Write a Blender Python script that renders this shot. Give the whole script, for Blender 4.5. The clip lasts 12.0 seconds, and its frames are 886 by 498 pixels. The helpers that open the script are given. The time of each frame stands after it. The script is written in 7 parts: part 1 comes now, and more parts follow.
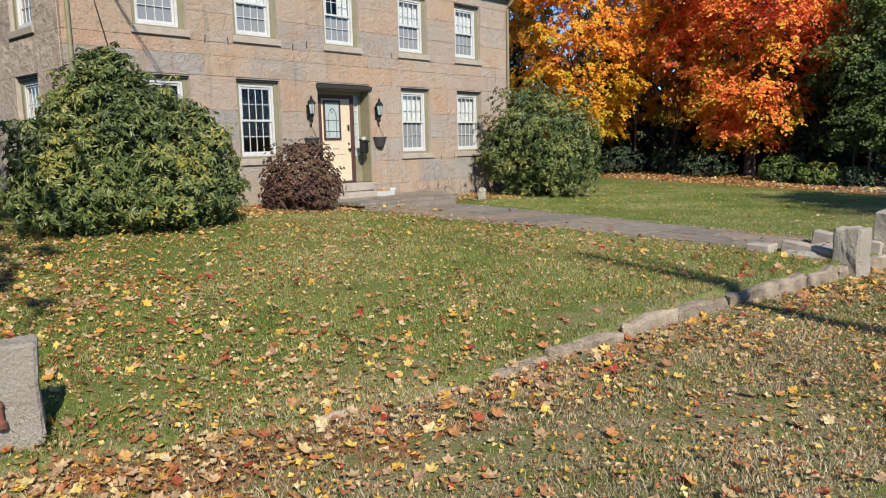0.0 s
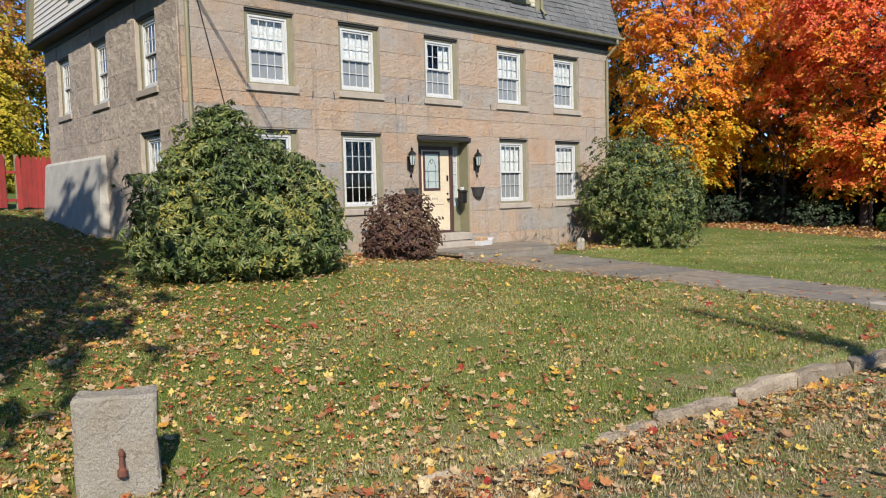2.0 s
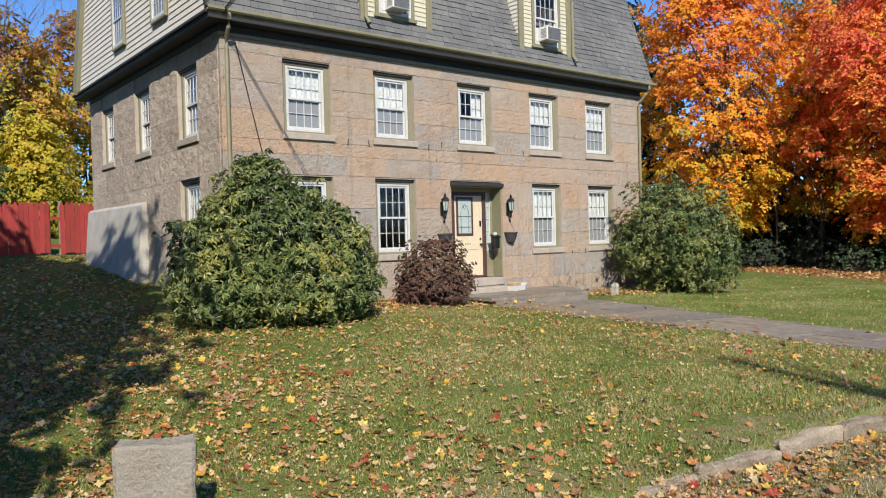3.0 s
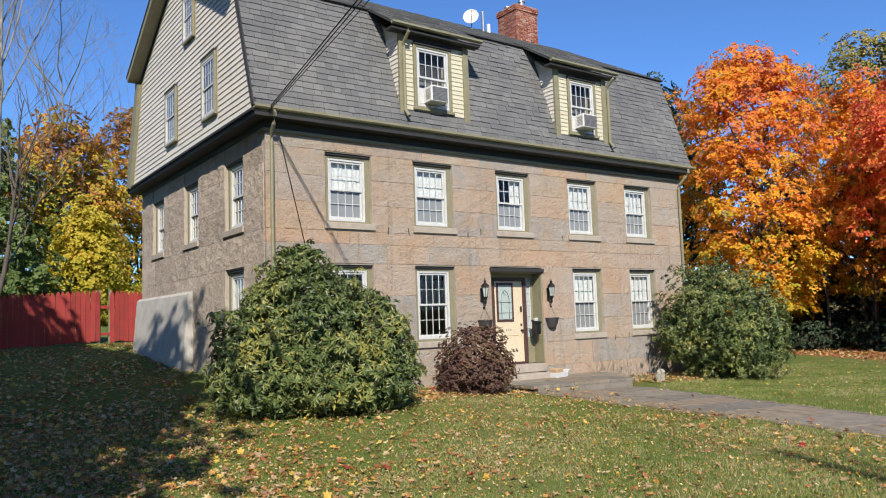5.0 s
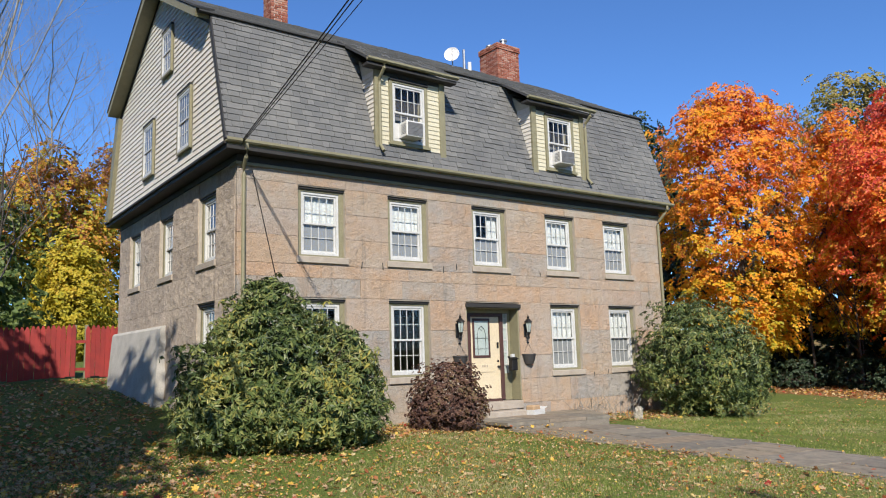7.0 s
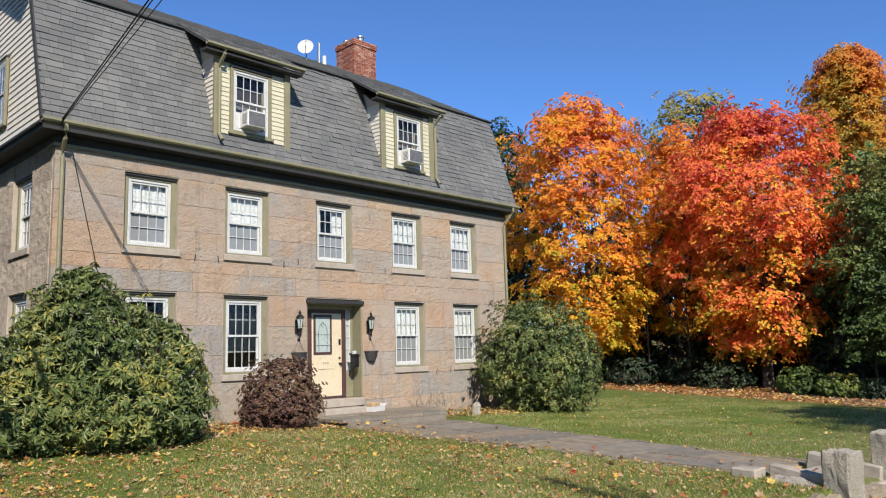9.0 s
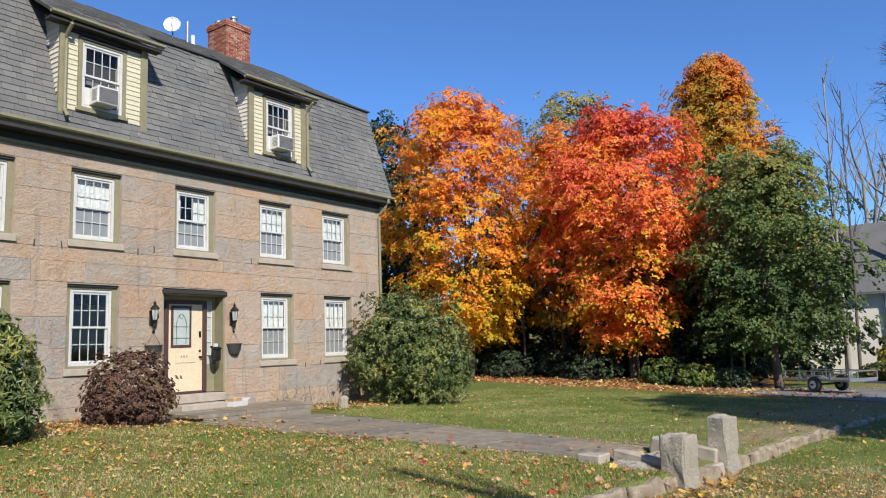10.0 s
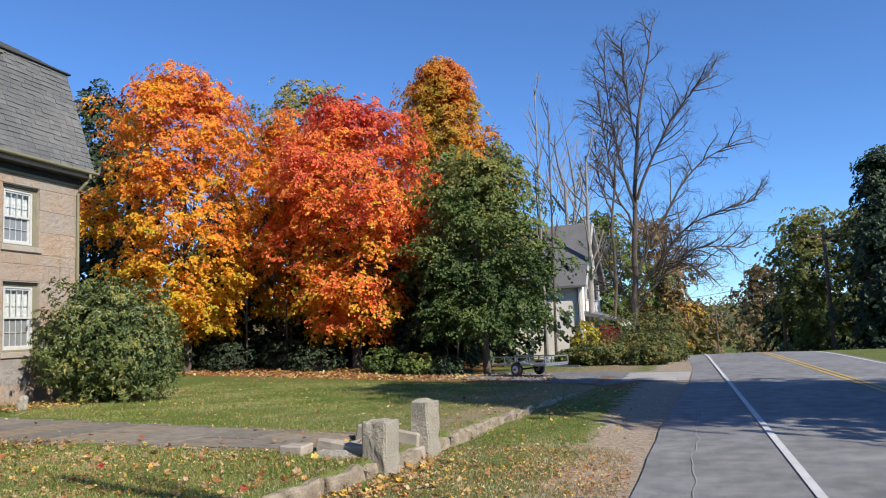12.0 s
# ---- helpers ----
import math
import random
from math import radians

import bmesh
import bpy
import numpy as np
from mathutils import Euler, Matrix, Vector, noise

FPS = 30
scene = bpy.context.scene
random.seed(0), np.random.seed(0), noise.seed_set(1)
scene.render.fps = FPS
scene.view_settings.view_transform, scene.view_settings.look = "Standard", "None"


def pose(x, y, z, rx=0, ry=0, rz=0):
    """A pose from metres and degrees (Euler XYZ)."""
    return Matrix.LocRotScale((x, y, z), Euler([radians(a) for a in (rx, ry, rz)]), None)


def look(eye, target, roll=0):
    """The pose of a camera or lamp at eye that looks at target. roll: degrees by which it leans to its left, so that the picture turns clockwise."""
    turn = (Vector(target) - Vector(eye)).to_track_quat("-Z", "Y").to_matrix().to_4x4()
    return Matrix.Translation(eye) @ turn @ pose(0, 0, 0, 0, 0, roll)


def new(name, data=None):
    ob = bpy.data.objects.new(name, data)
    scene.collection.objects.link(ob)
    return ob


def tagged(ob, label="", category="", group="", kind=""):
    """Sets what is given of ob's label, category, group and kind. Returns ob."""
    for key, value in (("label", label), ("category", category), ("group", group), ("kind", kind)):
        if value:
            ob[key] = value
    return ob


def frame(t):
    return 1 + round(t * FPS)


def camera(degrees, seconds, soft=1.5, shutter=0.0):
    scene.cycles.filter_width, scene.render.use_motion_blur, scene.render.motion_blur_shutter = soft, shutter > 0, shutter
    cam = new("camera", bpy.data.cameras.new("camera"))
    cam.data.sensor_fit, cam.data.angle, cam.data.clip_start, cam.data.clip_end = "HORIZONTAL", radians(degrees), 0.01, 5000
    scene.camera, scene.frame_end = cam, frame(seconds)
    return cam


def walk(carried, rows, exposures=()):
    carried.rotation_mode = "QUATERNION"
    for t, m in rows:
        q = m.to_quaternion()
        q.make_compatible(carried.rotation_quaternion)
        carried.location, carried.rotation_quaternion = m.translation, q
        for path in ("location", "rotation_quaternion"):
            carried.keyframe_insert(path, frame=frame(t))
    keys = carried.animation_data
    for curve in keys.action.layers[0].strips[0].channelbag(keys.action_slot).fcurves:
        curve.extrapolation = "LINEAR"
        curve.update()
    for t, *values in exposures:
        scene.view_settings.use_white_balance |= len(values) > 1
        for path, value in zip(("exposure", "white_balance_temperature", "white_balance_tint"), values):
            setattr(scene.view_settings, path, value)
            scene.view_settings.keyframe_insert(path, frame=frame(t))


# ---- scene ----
cam = camera(60.8, 12.0, soft=1.1)
PATH = [
    (0, (-0.623, -0.104, 1.983), (-1.943, 1.373, 1.709), -1.4),
    (0.5, (-0.648, -0.117, 1.989), (-2.018, 1.317, 1.73), -1.4),
    (1, (-0.666, -0.141, 1.999), (-2.083, 1.252, 1.768), -1.4),
    (1.5, (-0.693, -0.134, 2.031), (-2.159, 1.214, 1.84), -1.4),
    (2, (-0.709, -0.14, 2.074), (-2.21, 1.173, 1.927), -1.4),
    (2.5, (-0.717, -0.149, 2.111), (-2.252, 1.129, 2.023), -1.4),
    (3, (-0.71, -0.185, 2.127), (-2.267, 1.07, 2.096), -1.5),
    (3.5, (-0.728, -0.182, 2.177), (-2.305, 1.048, 2.209), -1.7),
    (5.5, (-0.597, -0.103, 2.23), (-2.216, 1.048, 2.456), -2.0),
    (6, (-0.546, -0.036, 2.23), (-2.165, 1.11, 2.483), -2.0),
    (6.5, (-0.481, 0.06, 2.223), (-2.093, 1.212, 2.494), -2.0),
    (6.7, (-0.47, 0.156, 2.199), (-2.077, 1.312, 2.479), -1.9),
    (8.3, (-0.185, 0.432, 2.08), (-1.665, 1.745, 2.37), -1.5),
    (8.5, (-0.126, 0.512, 2.088), (-1.582, 1.853, 2.373), -1.6),
    (9, (-0.058, 0.821, 2.054), (-1.431, 2.248, 2.332), -1.7),
    (9.5, (0.029, 1.059, 2.009), (-1.251, 2.571, 2.279), -1.8),
    (10, (0.161, 1.386, 1.948), (-0.995, 2.997, 2.206), -2.0),
    (10.5, (0.237, 1.586, 1.921), (-0.78, 3.29, 2.167), -2.3),
    (11, (0.283, 1.742, 1.893), (-0.567, 3.538, 2.126), -2.5),
    (11.5, (0.279, 1.863, 1.867), (-0.421, 3.723, 2.088), -2.5),
    (12, (0.267, 1.967, 1.849), (-0.271, 3.881, 2.061), -2.6),
]
walk(cam, [(t, look(eye, target, roll)) for t, eye, target, roll in PATH])

# ---------- light ----------
SUN_ELEV, SUN_AZ = radians(36.0), math.atan2(-0.51, 0.86)
world = bpy.data.worlds.new("sky")
scene.world = world
world.use_nodes = True
wn = world.node_tree
wn.nodes.clear()
sky = wn.nodes.new("ShaderNodeTexSky")
sky.sky_type = "NISHITA"
sky.sun_disc = False
sky.sun_elevation = SUN_ELEV
sky.sun_rotation = math.pi / 2 - SUN_AZ
sky.altitude = 1500
sky.air_density = 1.0
sky.dust_density = 0.0
sky.ozone_density = 6.0
bg = wn.nodes.new("ShaderNodeBackground")
bg.inputs["Strength"].default_value = 0.115
wo = wn.nodes.new("ShaderNodeOutputWorld")
tint = wn.nodes.new("ShaderNodeMix")
tint.data_type, tint.blend_type = "RGBA", "MULTIPLY"
tint.inputs[0].default_value = 1.0
tint.inputs[7].default_value = (0.715, 0.92, 1.13, 1)
wn.links.new(sky.outputs[0], tint.inputs[6])
wn.links.new(tint.outputs[2], bg.inputs["Color"])
wn.links.new(bg.outputs[0], wo.inputs["Surface"])
sun_data = bpy.data.lights.new("sun", "SUN")
scene.view_settings.exposure = 0.5
sun_data.energy = 4.6
sun_data.angle = radians(0.53)
sun_data.color = (1.0, 0.93, 0.82)
sun = new("sun", sun_data)
sun.matrix_world = look((30 * math.cos(SUN_AZ), 30 * math.sin(SUN_AZ), 30 * math.tan(SUN_ELEV)), (0, 0, 0))


# ---------- materials ----------
def nt(name):
    m = bpy.data.materials.new(name)
    m.use_nodes = True
    t = m.node_tree
    t.nodes.clear()
    out = t.nodes.new("ShaderNodeOutputMaterial")
    return m, t, out


def ramp(t, stops, fac):
    r = t.nodes.new("ShaderNodeValToRGB")
    els = r.color_ramp.elements
    while len(els) < len(stops):
        els.new(0.5)
    for e, (p, c) in zip(els, stops):
        e.position, e.color = p, (*c, 1)
    t.links.new(fac, r.inputs[0])
    return r.outputs[0]


def noise_tex(t, scale, detail=6, vec=None, rough=0.6):
    n = t.nodes.new("ShaderNodeTexNoise")
    n.inputs["Scale"].default_value, n.inputs["Detail"].default_value, n.inputs["Roughness"].default_value = scale, detail, rough
    if vec is None:
        g = t.nodes.new("ShaderNodeNewGeometry")
        vec = g.outputs["Position"]
    t.links.new(vec, n.inputs["Vector"])
    return n.outputs["Fac"]


def mixc(t, a, b, fac, mode="MIX"):
    m = t.nodes.new("ShaderNodeMix")
    m.data_type, m.blend_type = "RGBA", mode
    for sock, v in ((m.inputs[6], a), (m.inputs[7], b), (m.inputs[0], fac)):
        if hasattr(v, "is_linked"):
            t.links.new(v, sock)
        elif isinstance(v, tuple):
            sock.default_value = (*v, 1)
        else:
            sock.default_value = v
    return m.outputs[2]


def mathn(t, op, a, b=None, clamp=False):
    m = t.nodes.new("ShaderNodeMath")
    m.operation, m.use_clamp = op, clamp
    for sock, v in zip(m.inputs, (a, b)):
        if v is None:
            continue
        if hasattr(v, "is_linked"):
            t.links.new(v, sock)
        else:
            sock.default_value = v
    return m.outputs[0]


def bumpn(t, height, strength, distance):
    b = t.nodes.new("ShaderNodeBump")
    b.inputs["Strength"].default_value, b.inputs["Distance"].default_value = strength, distance
    t.links.new(height, b.inputs["Height"])
    return b.outputs[0]


def principled(t, out, color, rough=0.7, metal=0.0, normal=None, spec=0.5):
    p = t.nodes.new("ShaderNodeBsdfPrincipled")
    for key, v in (("Base Color", color), ("Roughness", rough), ("Metallic", metal), ("Specular IOR Level", spec)):
        if hasattr(v, "is_linked"):
            t.links.new(v, p.inputs[key])
        else:
            p.inputs[key].default_value = (*v, 1) if isinstance(v, tuple) else v
    if normal is not None:
        t.links.new(normal, p.inputs["Normal"])
    t.links.new(p.outputs[0], out.inputs["Surface"])
    return p


def obj_random(t):
    return t.nodes.new("ShaderNodeObjectInfo").outputs["Random"]


def isl_random(t):
    return t.nodes.new("ShaderNodeNewGeometry").outputs["Random Per Island"]


def worn(name, c1, c2, rough=0.7, metal=0.0, scale=3.0, fine=60.0, bump=0.15, dist=0.004, spec=0.4, rnd=0.0):
    """A painted, stone or metal surface with coarse staining and fine grain."""
    m, t, out = nt(name)
    big, small = noise_tex(t, scale), noise_tex(t, fine, 4)
    col = mixc(t, c1, c2, ramp(t, [(0.3, (0, 0, 0)), (0.72, (1, 1, 1))], big))
    g = ramp(t, [(0.25, (0.72, 0.72, 0.72)), (0.75, (1.18, 1.18, 1.18))], small)
    col = mixc(t, col, g, 1.0, "MULTIPLY")
    if rnd:
        v = ramp(t, [(0.0, (1 - rnd,) * 3), (1.0, (1 + rnd,) * 3)], obj_random(t))
        col = mixc(t, col, v, 1.0, "MULTIPLY")
    principled(t, out, col, rough, metal, bumpn(t, small, bump, dist), spec)
    return m


def granite_wall(name):
    m, t, out = nt(name)
    r = obj_random(t)
    base = ramp(t, [(0.0, (0.40, 0.33, 0.255)), (0.17, (0.47, 0.33, 0.22)), (0.34, (0.34, 0.315, 0.28)), (0.5, (0.43, 0.335, 0.245)),
                    (0.66, (0.315, 0.30, 0.278)), (0.84, (0.48, 0.325, 0.215)), (1.0, (0.375, 0.33, 0.275))], r)
    g = t.nodes.new("ShaderNodeNewGeometry")
    off = t.nodes.new("ShaderNodeVectorMath")
    off.operation = "ADD"
    comb = t.nodes.new("ShaderNodeCombineXYZ")
    t.links.new(mathn(t, "MULTIPLY", r, 37.0), comb.inputs[0])
    t.links.new(mathn(t, "MULTIPLY", r, 91.0), comb.inputs[2])
    t.links.new(g.outputs["Position"], off.inputs[0])
    t.links.new(comb.outputs[0], off.inputs[1])
    v = off.outputs[0]
    big, mid, fine = noise_tex(t, 1.3, 6, v, 0.65), noise_tex(t, 6.0, 9, v, 0.75), noise_tex(t, 75.0, 3, v, 0.8)
    col = mixc(t, base, (0.46, 0.29, 0.17), mathn(t, "MULTIPLY", ramp(t, [(0.46, (0, 0, 0)), (0.66, (1, 1, 1))], big), 0.62))
    col = mixc(t, col, (0.33, 0.30, 0.265), mathn(t, "MULTIPLY", ramp(t, [(0.5, (0, 0, 0)), (0.7, (1, 1, 1))], mid), 0.38))
    # weathering that runs on from block to block
    wide, spots = noise_tex(t, 0.55, 5, None, 0.7), noise_tex(t, 2.6, 8, None, 0.75)
    col = mixc(t, col, (0.42, 0.395, 0.36), mathn(t, "MULTIPLY", ramp(t, [(0.45, (0, 0, 0)), (0.62, (1, 1, 1))], wide), 0.42))
    col = mixc(t, col, (0.50, 0.44, 0.365), mathn(t, "MULTIPLY", ramp(t, [(0.54, (0, 0, 0)), (0.68, (1, 1, 1))], spots), 0.4))
    col = mixc(t, col, (0.21, 0.175, 0.14), mathn(t, "MULTIPLY", ramp(t, [(0.32, (1, 1, 1)), (0.45, (0, 0, 0))], spots), 0.5))
    # dark runs down the face
    mp = t.nodes.new("ShaderNodeMapping")
    mp.inputs["Scale"].default_value = (5, 5, 0.35)
    t.links.new(g.outputs["Position"], mp.inputs["Vector"])
    runs = noise_tex(t, 1.0, 5, mp.outputs[0])
    col = mixc(t, col, (0.16, 0.155, 0.145), mathn(t, "MULTIPLY", ramp(t, [(0.58, (0, 0, 0)), (0.72, (1, 1, 1))], runs), 0.5))
    col = mixc(t, col, ramp(t, [(0.3, (0.66, 0.66, 0.66)), (0.7, (1.22, 1.22, 1.22))], fine), 1.0, "MULTIPLY")
    chip = noise_tex(t, 13.0, 6, v, 0.6)
    h = mathn(t, "ADD", mathn(t, "MULTIPLY", mid, 1.7), mathn(t, "ADD", mathn(t, "MULTIPLY", fine, 0.16), mathn(t, "MULTIPLY", chip, 0.7)))
    principled(t, out, col, 0.9, 0, bumpn(t, h, 1.0, 0.034), 0.25)
    return m


def post_granite(name):
    m, t, out = nt(name)
    big, mid, fine = noise_tex(t, 4.0), noise_tex(t, 28.0, 6), noise_tex(t, 160.0, 3, None, 0.9)
    col = ramp(t, [(0.36, (0.15, 0.135, 0.11)), (0.48, (0.40, 0.36, 0.295)), (0.64, (0.56, 0.51, 0.42))], fine)
    col = mixc(t, col, (0.36, 0.29, 0.18), mathn(t, "MULTIPLY", ramp(t, [(0.5, (0, 0, 0)), (0.75, (1, 1, 1))], big), 0.45))
    h = mathn(t, "ADD", mathn(t, "MULTIPLY", mid, 1.2), mathn(t, "MULTIPLY", fine, 0.4))
    principled(t, out, col, 0.92, 0, bumpn(t, h, 1.0, 0.03), 0.2)
    return m


def shingle_mat(name):
    m, t, out = nt(name)
    r, r2 = obj_random(t), isl_random(t)
    s = mathn(t, "FRACT", mathn(t, "ADD", r, r2))
    col = ramp(t, [(0.0, (0.130, 0.131, 0.130)), (0.35, (0.144, 0.144, 0.141)), (0.7, (0.155, 0.154, 0.150)), (1.0, (0.175, 0.173, 0.167))], s)
    col = mixc(t, col, ramp(t, [(0.3, (0.7, 0.7, 0.7)), (0.7, (1.25, 1.25, 1.25))], noise_tex(t, 120, 2)), 1.0, "MULTIPLY")
    col = mixc(t, col, ramp(t, [(0.35, (0.85, 0.86, 0.88)), (0.65, (1.1, 1.1, 1.08))], noise_tex(t, 0.7, 3)), 1.0, "MULTIPLY")
    principled(t, out, col, 0.95, 0, bumpn(t, noise_tex(t, 150, 2), 0.4, 0.004), 0.2)
    return m


def brick_mat(name):
    m, t, out = nt(name)
    col = ramp(t, [(0.0, (0.19, 0.065, 0.04)), (0.4, (0.29, 0.10, 0.065)), (0.7, (0.36, 0.15, 0.10)), (1.0, (0.40, 0.24, 0.18))], obj_random(t))
    col = mixc(t, col, ramp(t, [(0.3, (0.7, 0.7, 0.7)), (0.7, (1.2, 1.2, 1.2))], noise_tex(t, 40, 4)), 1.0, "MULTIPLY")
    principled(t, out, col, 0.92, 0, bumpn(t, noise_tex(t, 80, 3), 0.4, 0.004), 0.2)
    return m


def ground_mat(name):
    """Mown lawn; the attributes 'dry' and 'litter' hold worn turf and leaf litter, 'dirt' the bare track."""
    m, t, out = nt(name)
    def att(k):
        a = t.nodes.new("ShaderNodeAttribute")
        a.attribute_name = k
        return a.outputs["Fac"]
    big, mid, fine = noise_tex(t, 0.55, 4), noise_tex(t, 3.2, 6), noise_tex(t, 42, 4)
    grass = ramp(t, [(0.3, (0.045, 0.062, 0.016)), (0.5, (0.105, 0.142, 0.032)), (0.7, (0.19, 0.22, 0.06))], fine)
    grass = mixc(t, grass, (0.2, 0.175, 0.07), mathn(t, "MULTIPLY", ramp(t, [(0.45, (0, 0, 0)), (0.7, (1, 1, 1))], big), 0.45))
    straw = ramp(t, [(0.3, (0.12, 0.09, 0.05)), (0.5, (0.24, 0.19, 0.115)), (0.72, (0.38, 0.31, 0.2))], fine)
    d = mathn(t, "ADD", att("dry"), mathn(t, "MULTIPLY", mathn(t, "SUBTRACT", mid, 0.5), 1.5))
    col = mixc(t, grass, straw, ramp(t, [(0.3, (0, 0, 0)), (0.75, (1, 1, 1))], d))
    leaf = ramp(t, [(0.32, (0.09, 0.05, 0.025)), (0.48, (0.23, 0.10, 0.045)), (0.62, (0.34, 0.17, 0.07)), (0.75, (0.42, 0.27, 0.14))], noise_tex(t, 15, 3))
    l = mathn(t, "ADD", att("litter"), mathn(t, "MULTIPLY", mathn(t, "SUBTRACT", noise_tex(t, 7, 4), 0.5), 1.4))
    col = mixc(t, col, leaf, ramp(t, [(0.45, (0, 0, 0)), (0.6, (1, 1, 1))], l))
    soil = ramp(t, [(0.35, (0.22, 0.165, 0.115)), (0.6, (0.38, 0.31, 0.235)), (0.7, (0.46, 0.41, 0.34))], noise_tex(t, 18, 7))
    s = mathn(t, "ADD", att("dirt"), mathn(t, "MULTIPLY", mathn(t, "SUBTRACT", mid, 0.5), 1.2))
    col = mixc(t, col, soil, ramp(t, [(0.4, (0, 0, 0)), (0.65, (1, 1, 1))], s))
    principled(t, out, col, 0.95, 0, bumpn(t, fine, 0.6, 0.03), 0.1)
    return m


def leaf_mat(name, stops, jitter=0.5, transl=0.4, nscale=0.45, rough=0.55, byheight=True):
    """Foliage: the hue follows the height in the crown, patches and the single leaf."""
    m, t, out = nt(name)
    patch = noise_tex(t, nscale, 3)
    f = mathn(t, "MULTIPLY", mathn(t, "SUBTRACT", isl_random(t), 0.5), jitter)
    f = mathn(t, "ADD", f, mathn(t, "MULTIPLY", mathn(t, "SUBTRACT", patch, 0.5), 2.1))
    if byheight:
        tc = t.nodes.new("ShaderNodeTexCoord")
        sp = t.nodes.new("ShaderNodeSeparateXYZ")
        t.links.new(tc.outputs["Generated"], sp.inputs[0])
        f = mathn(t, "ADD", f, mathn(t, "ADD", mathn(t, "MULTIPLY", sp.outputs[2], 0.62), 0.17))
    else:
        f = mathn(t, "ADD", f, 0.5)
    col = ramp(t, stops, f)
    p = t.nodes.new("ShaderNodeBsdfPrincipled")
    p.inputs["Roughness"].default_value = rough
    p.inputs["Specular IOR Level"].default_value = 0.35
    t.links.new(col, p.inputs["Base Color"])
    tr = t.nodes.new("ShaderNodeBsdfTranslucent")
    t.links.new(col, tr.inputs["Color"])
    mx = t.nodes.new("ShaderNodeMixShader")
    mx.inputs[0].default_value = transl
    t.links.new(p.outputs[0], mx.inputs[1])
    t.links.new(tr.outputs[0], mx.inputs[2])
    t.links.new(mx.outputs[0], out.inputs["Surface"])
    return m


def glass_mat(name, tint=(0.9, 0.93, 0.95)):
    m, t, out = nt(name)
    tr = t.nodes.new("ShaderNodeBsdfTransparent")
    tr.inputs[0].default_value = (*tint, 1)
    gl = t.nodes.new("ShaderNodeBsdfGlossy")
    gl.inputs["Roughness"].default_value = 0.02
    fr = t.nodes.new("ShaderNodeFresnel")
    fr.inputs[0].default_value = 1.6
    mx = t.nodes.new("ShaderNodeMixShader")
    t.links.new(fr.outputs[0], mx.inputs[0])
    t.links.new(tr.outputs[0], mx.inputs[1])
    t.links.new(gl.outputs[0], mx.inputs[2])
    t.links.new(mx.outputs[0], out.inputs["Surface"])
    return m


def asphalt_mat(name, c=0.105):
    m, t, out = nt(name)
    fine, mid, big = noise_tex(t, 130, 3, None, 0.8), noise_tex(t, 2.5, 6), noise_tex(t, 0.35, 4)
    col = ramp(t, [(0.3, (c * 0.6, c * 0.6, c * 0.62)), (0.7, (c * 1.45, c * 1.43, c * 1.4))], fine)
    col = mixc(t, col, ramp(t, [(0.35, (0.75, 0.75, 0.76)), (0.65, (1.18, 1.17, 1.15))], mid), 1.0, "MULTIPLY")
    col = mixc(t, col, ramp(t, [(0.35, (0.85, 0.85, 0.85)), (0.65, (1.12, 1.12, 1.12))], big), 1.0, "MULTIPLY")
    principled(t, out, col, 0.85, 0, bumpn(t, fine, 0.5, 0.008), 0.3)
    return m


def flag_mat(name):
    m, t, out = nt(name)
    col = ramp(t, [(0.0, (0.17, 0.155, 0.13)), (0.3, (0.23, 0.205, 0.165)), (0.55, (0.26, 0.215, 0.155)), (0.8, (0.165, 0.155, 0.135)), (1.0, (0.27, 0.205, 0.14))], obj_random(t))
    col = mixc(t, col, ramp(t, [(0.3, (0.7, 0.7, 0.7)), (0.7, (1.25, 1.22, 1.18))], noise_tex(t, 6, 6)), 1.0, "MULTIPLY")
    principled(t, out, col, 0.8, 0, bumpn(t, noise_tex(t, 25, 5), 0.4, 0.01), 0.35)
    return m


def litter_leaf_mat(name):
    m, t, out = nt(name)
    r = isl_random(t)
    col = ramp(t, [(0.0, (0.36, 0.04, 0.025)), (0.05, (0.40, 0.14, 0.05)), (0.18, (0.52, 0.24, 0.08)), (0.36, (0.27, 0.16, 0.085)), (0.5, (0.54, 0.40, 0.21)),
                   (0.60, (0.62, 0.31, 0.05)), (0.70, (0.72, 0.50, 0.08)), (0.82, (0.66, 0.54, 0.30)), (0.92, (0.42, 0.27, 0.15)), (1.0, (0.55, 0.38, 0.22))], r)
    col = mixc(t, col, ramp(t, [(0.35, (0.75, 0.72, 0.7)), (0.65, (1.1, 1.1, 1.1))], noise_tex(t, 30, 3)), 1.0, "MULTIPLY")
    p = t.nodes.new("ShaderNodeBsdfPrincipled")
    p.inputs["Roughness"].default_value = 0.6
    t.links.new(col, p.inputs["Base Color"])
    tr = t.nodes.new("ShaderNodeBsdfTranslucent")
    t.links.new(col, tr.inputs["Color"])
    mx = t.nodes.new("ShaderNodeMixShader")
    mx.inputs[0].default_value = 0.2
    t.links.new(p.outputs[0], mx.inputs[1])
    t.links.new(tr.outputs[0], mx.inputs[2])
    t.links.new(mx.outputs[0], out.inputs["Surface"])
    return m


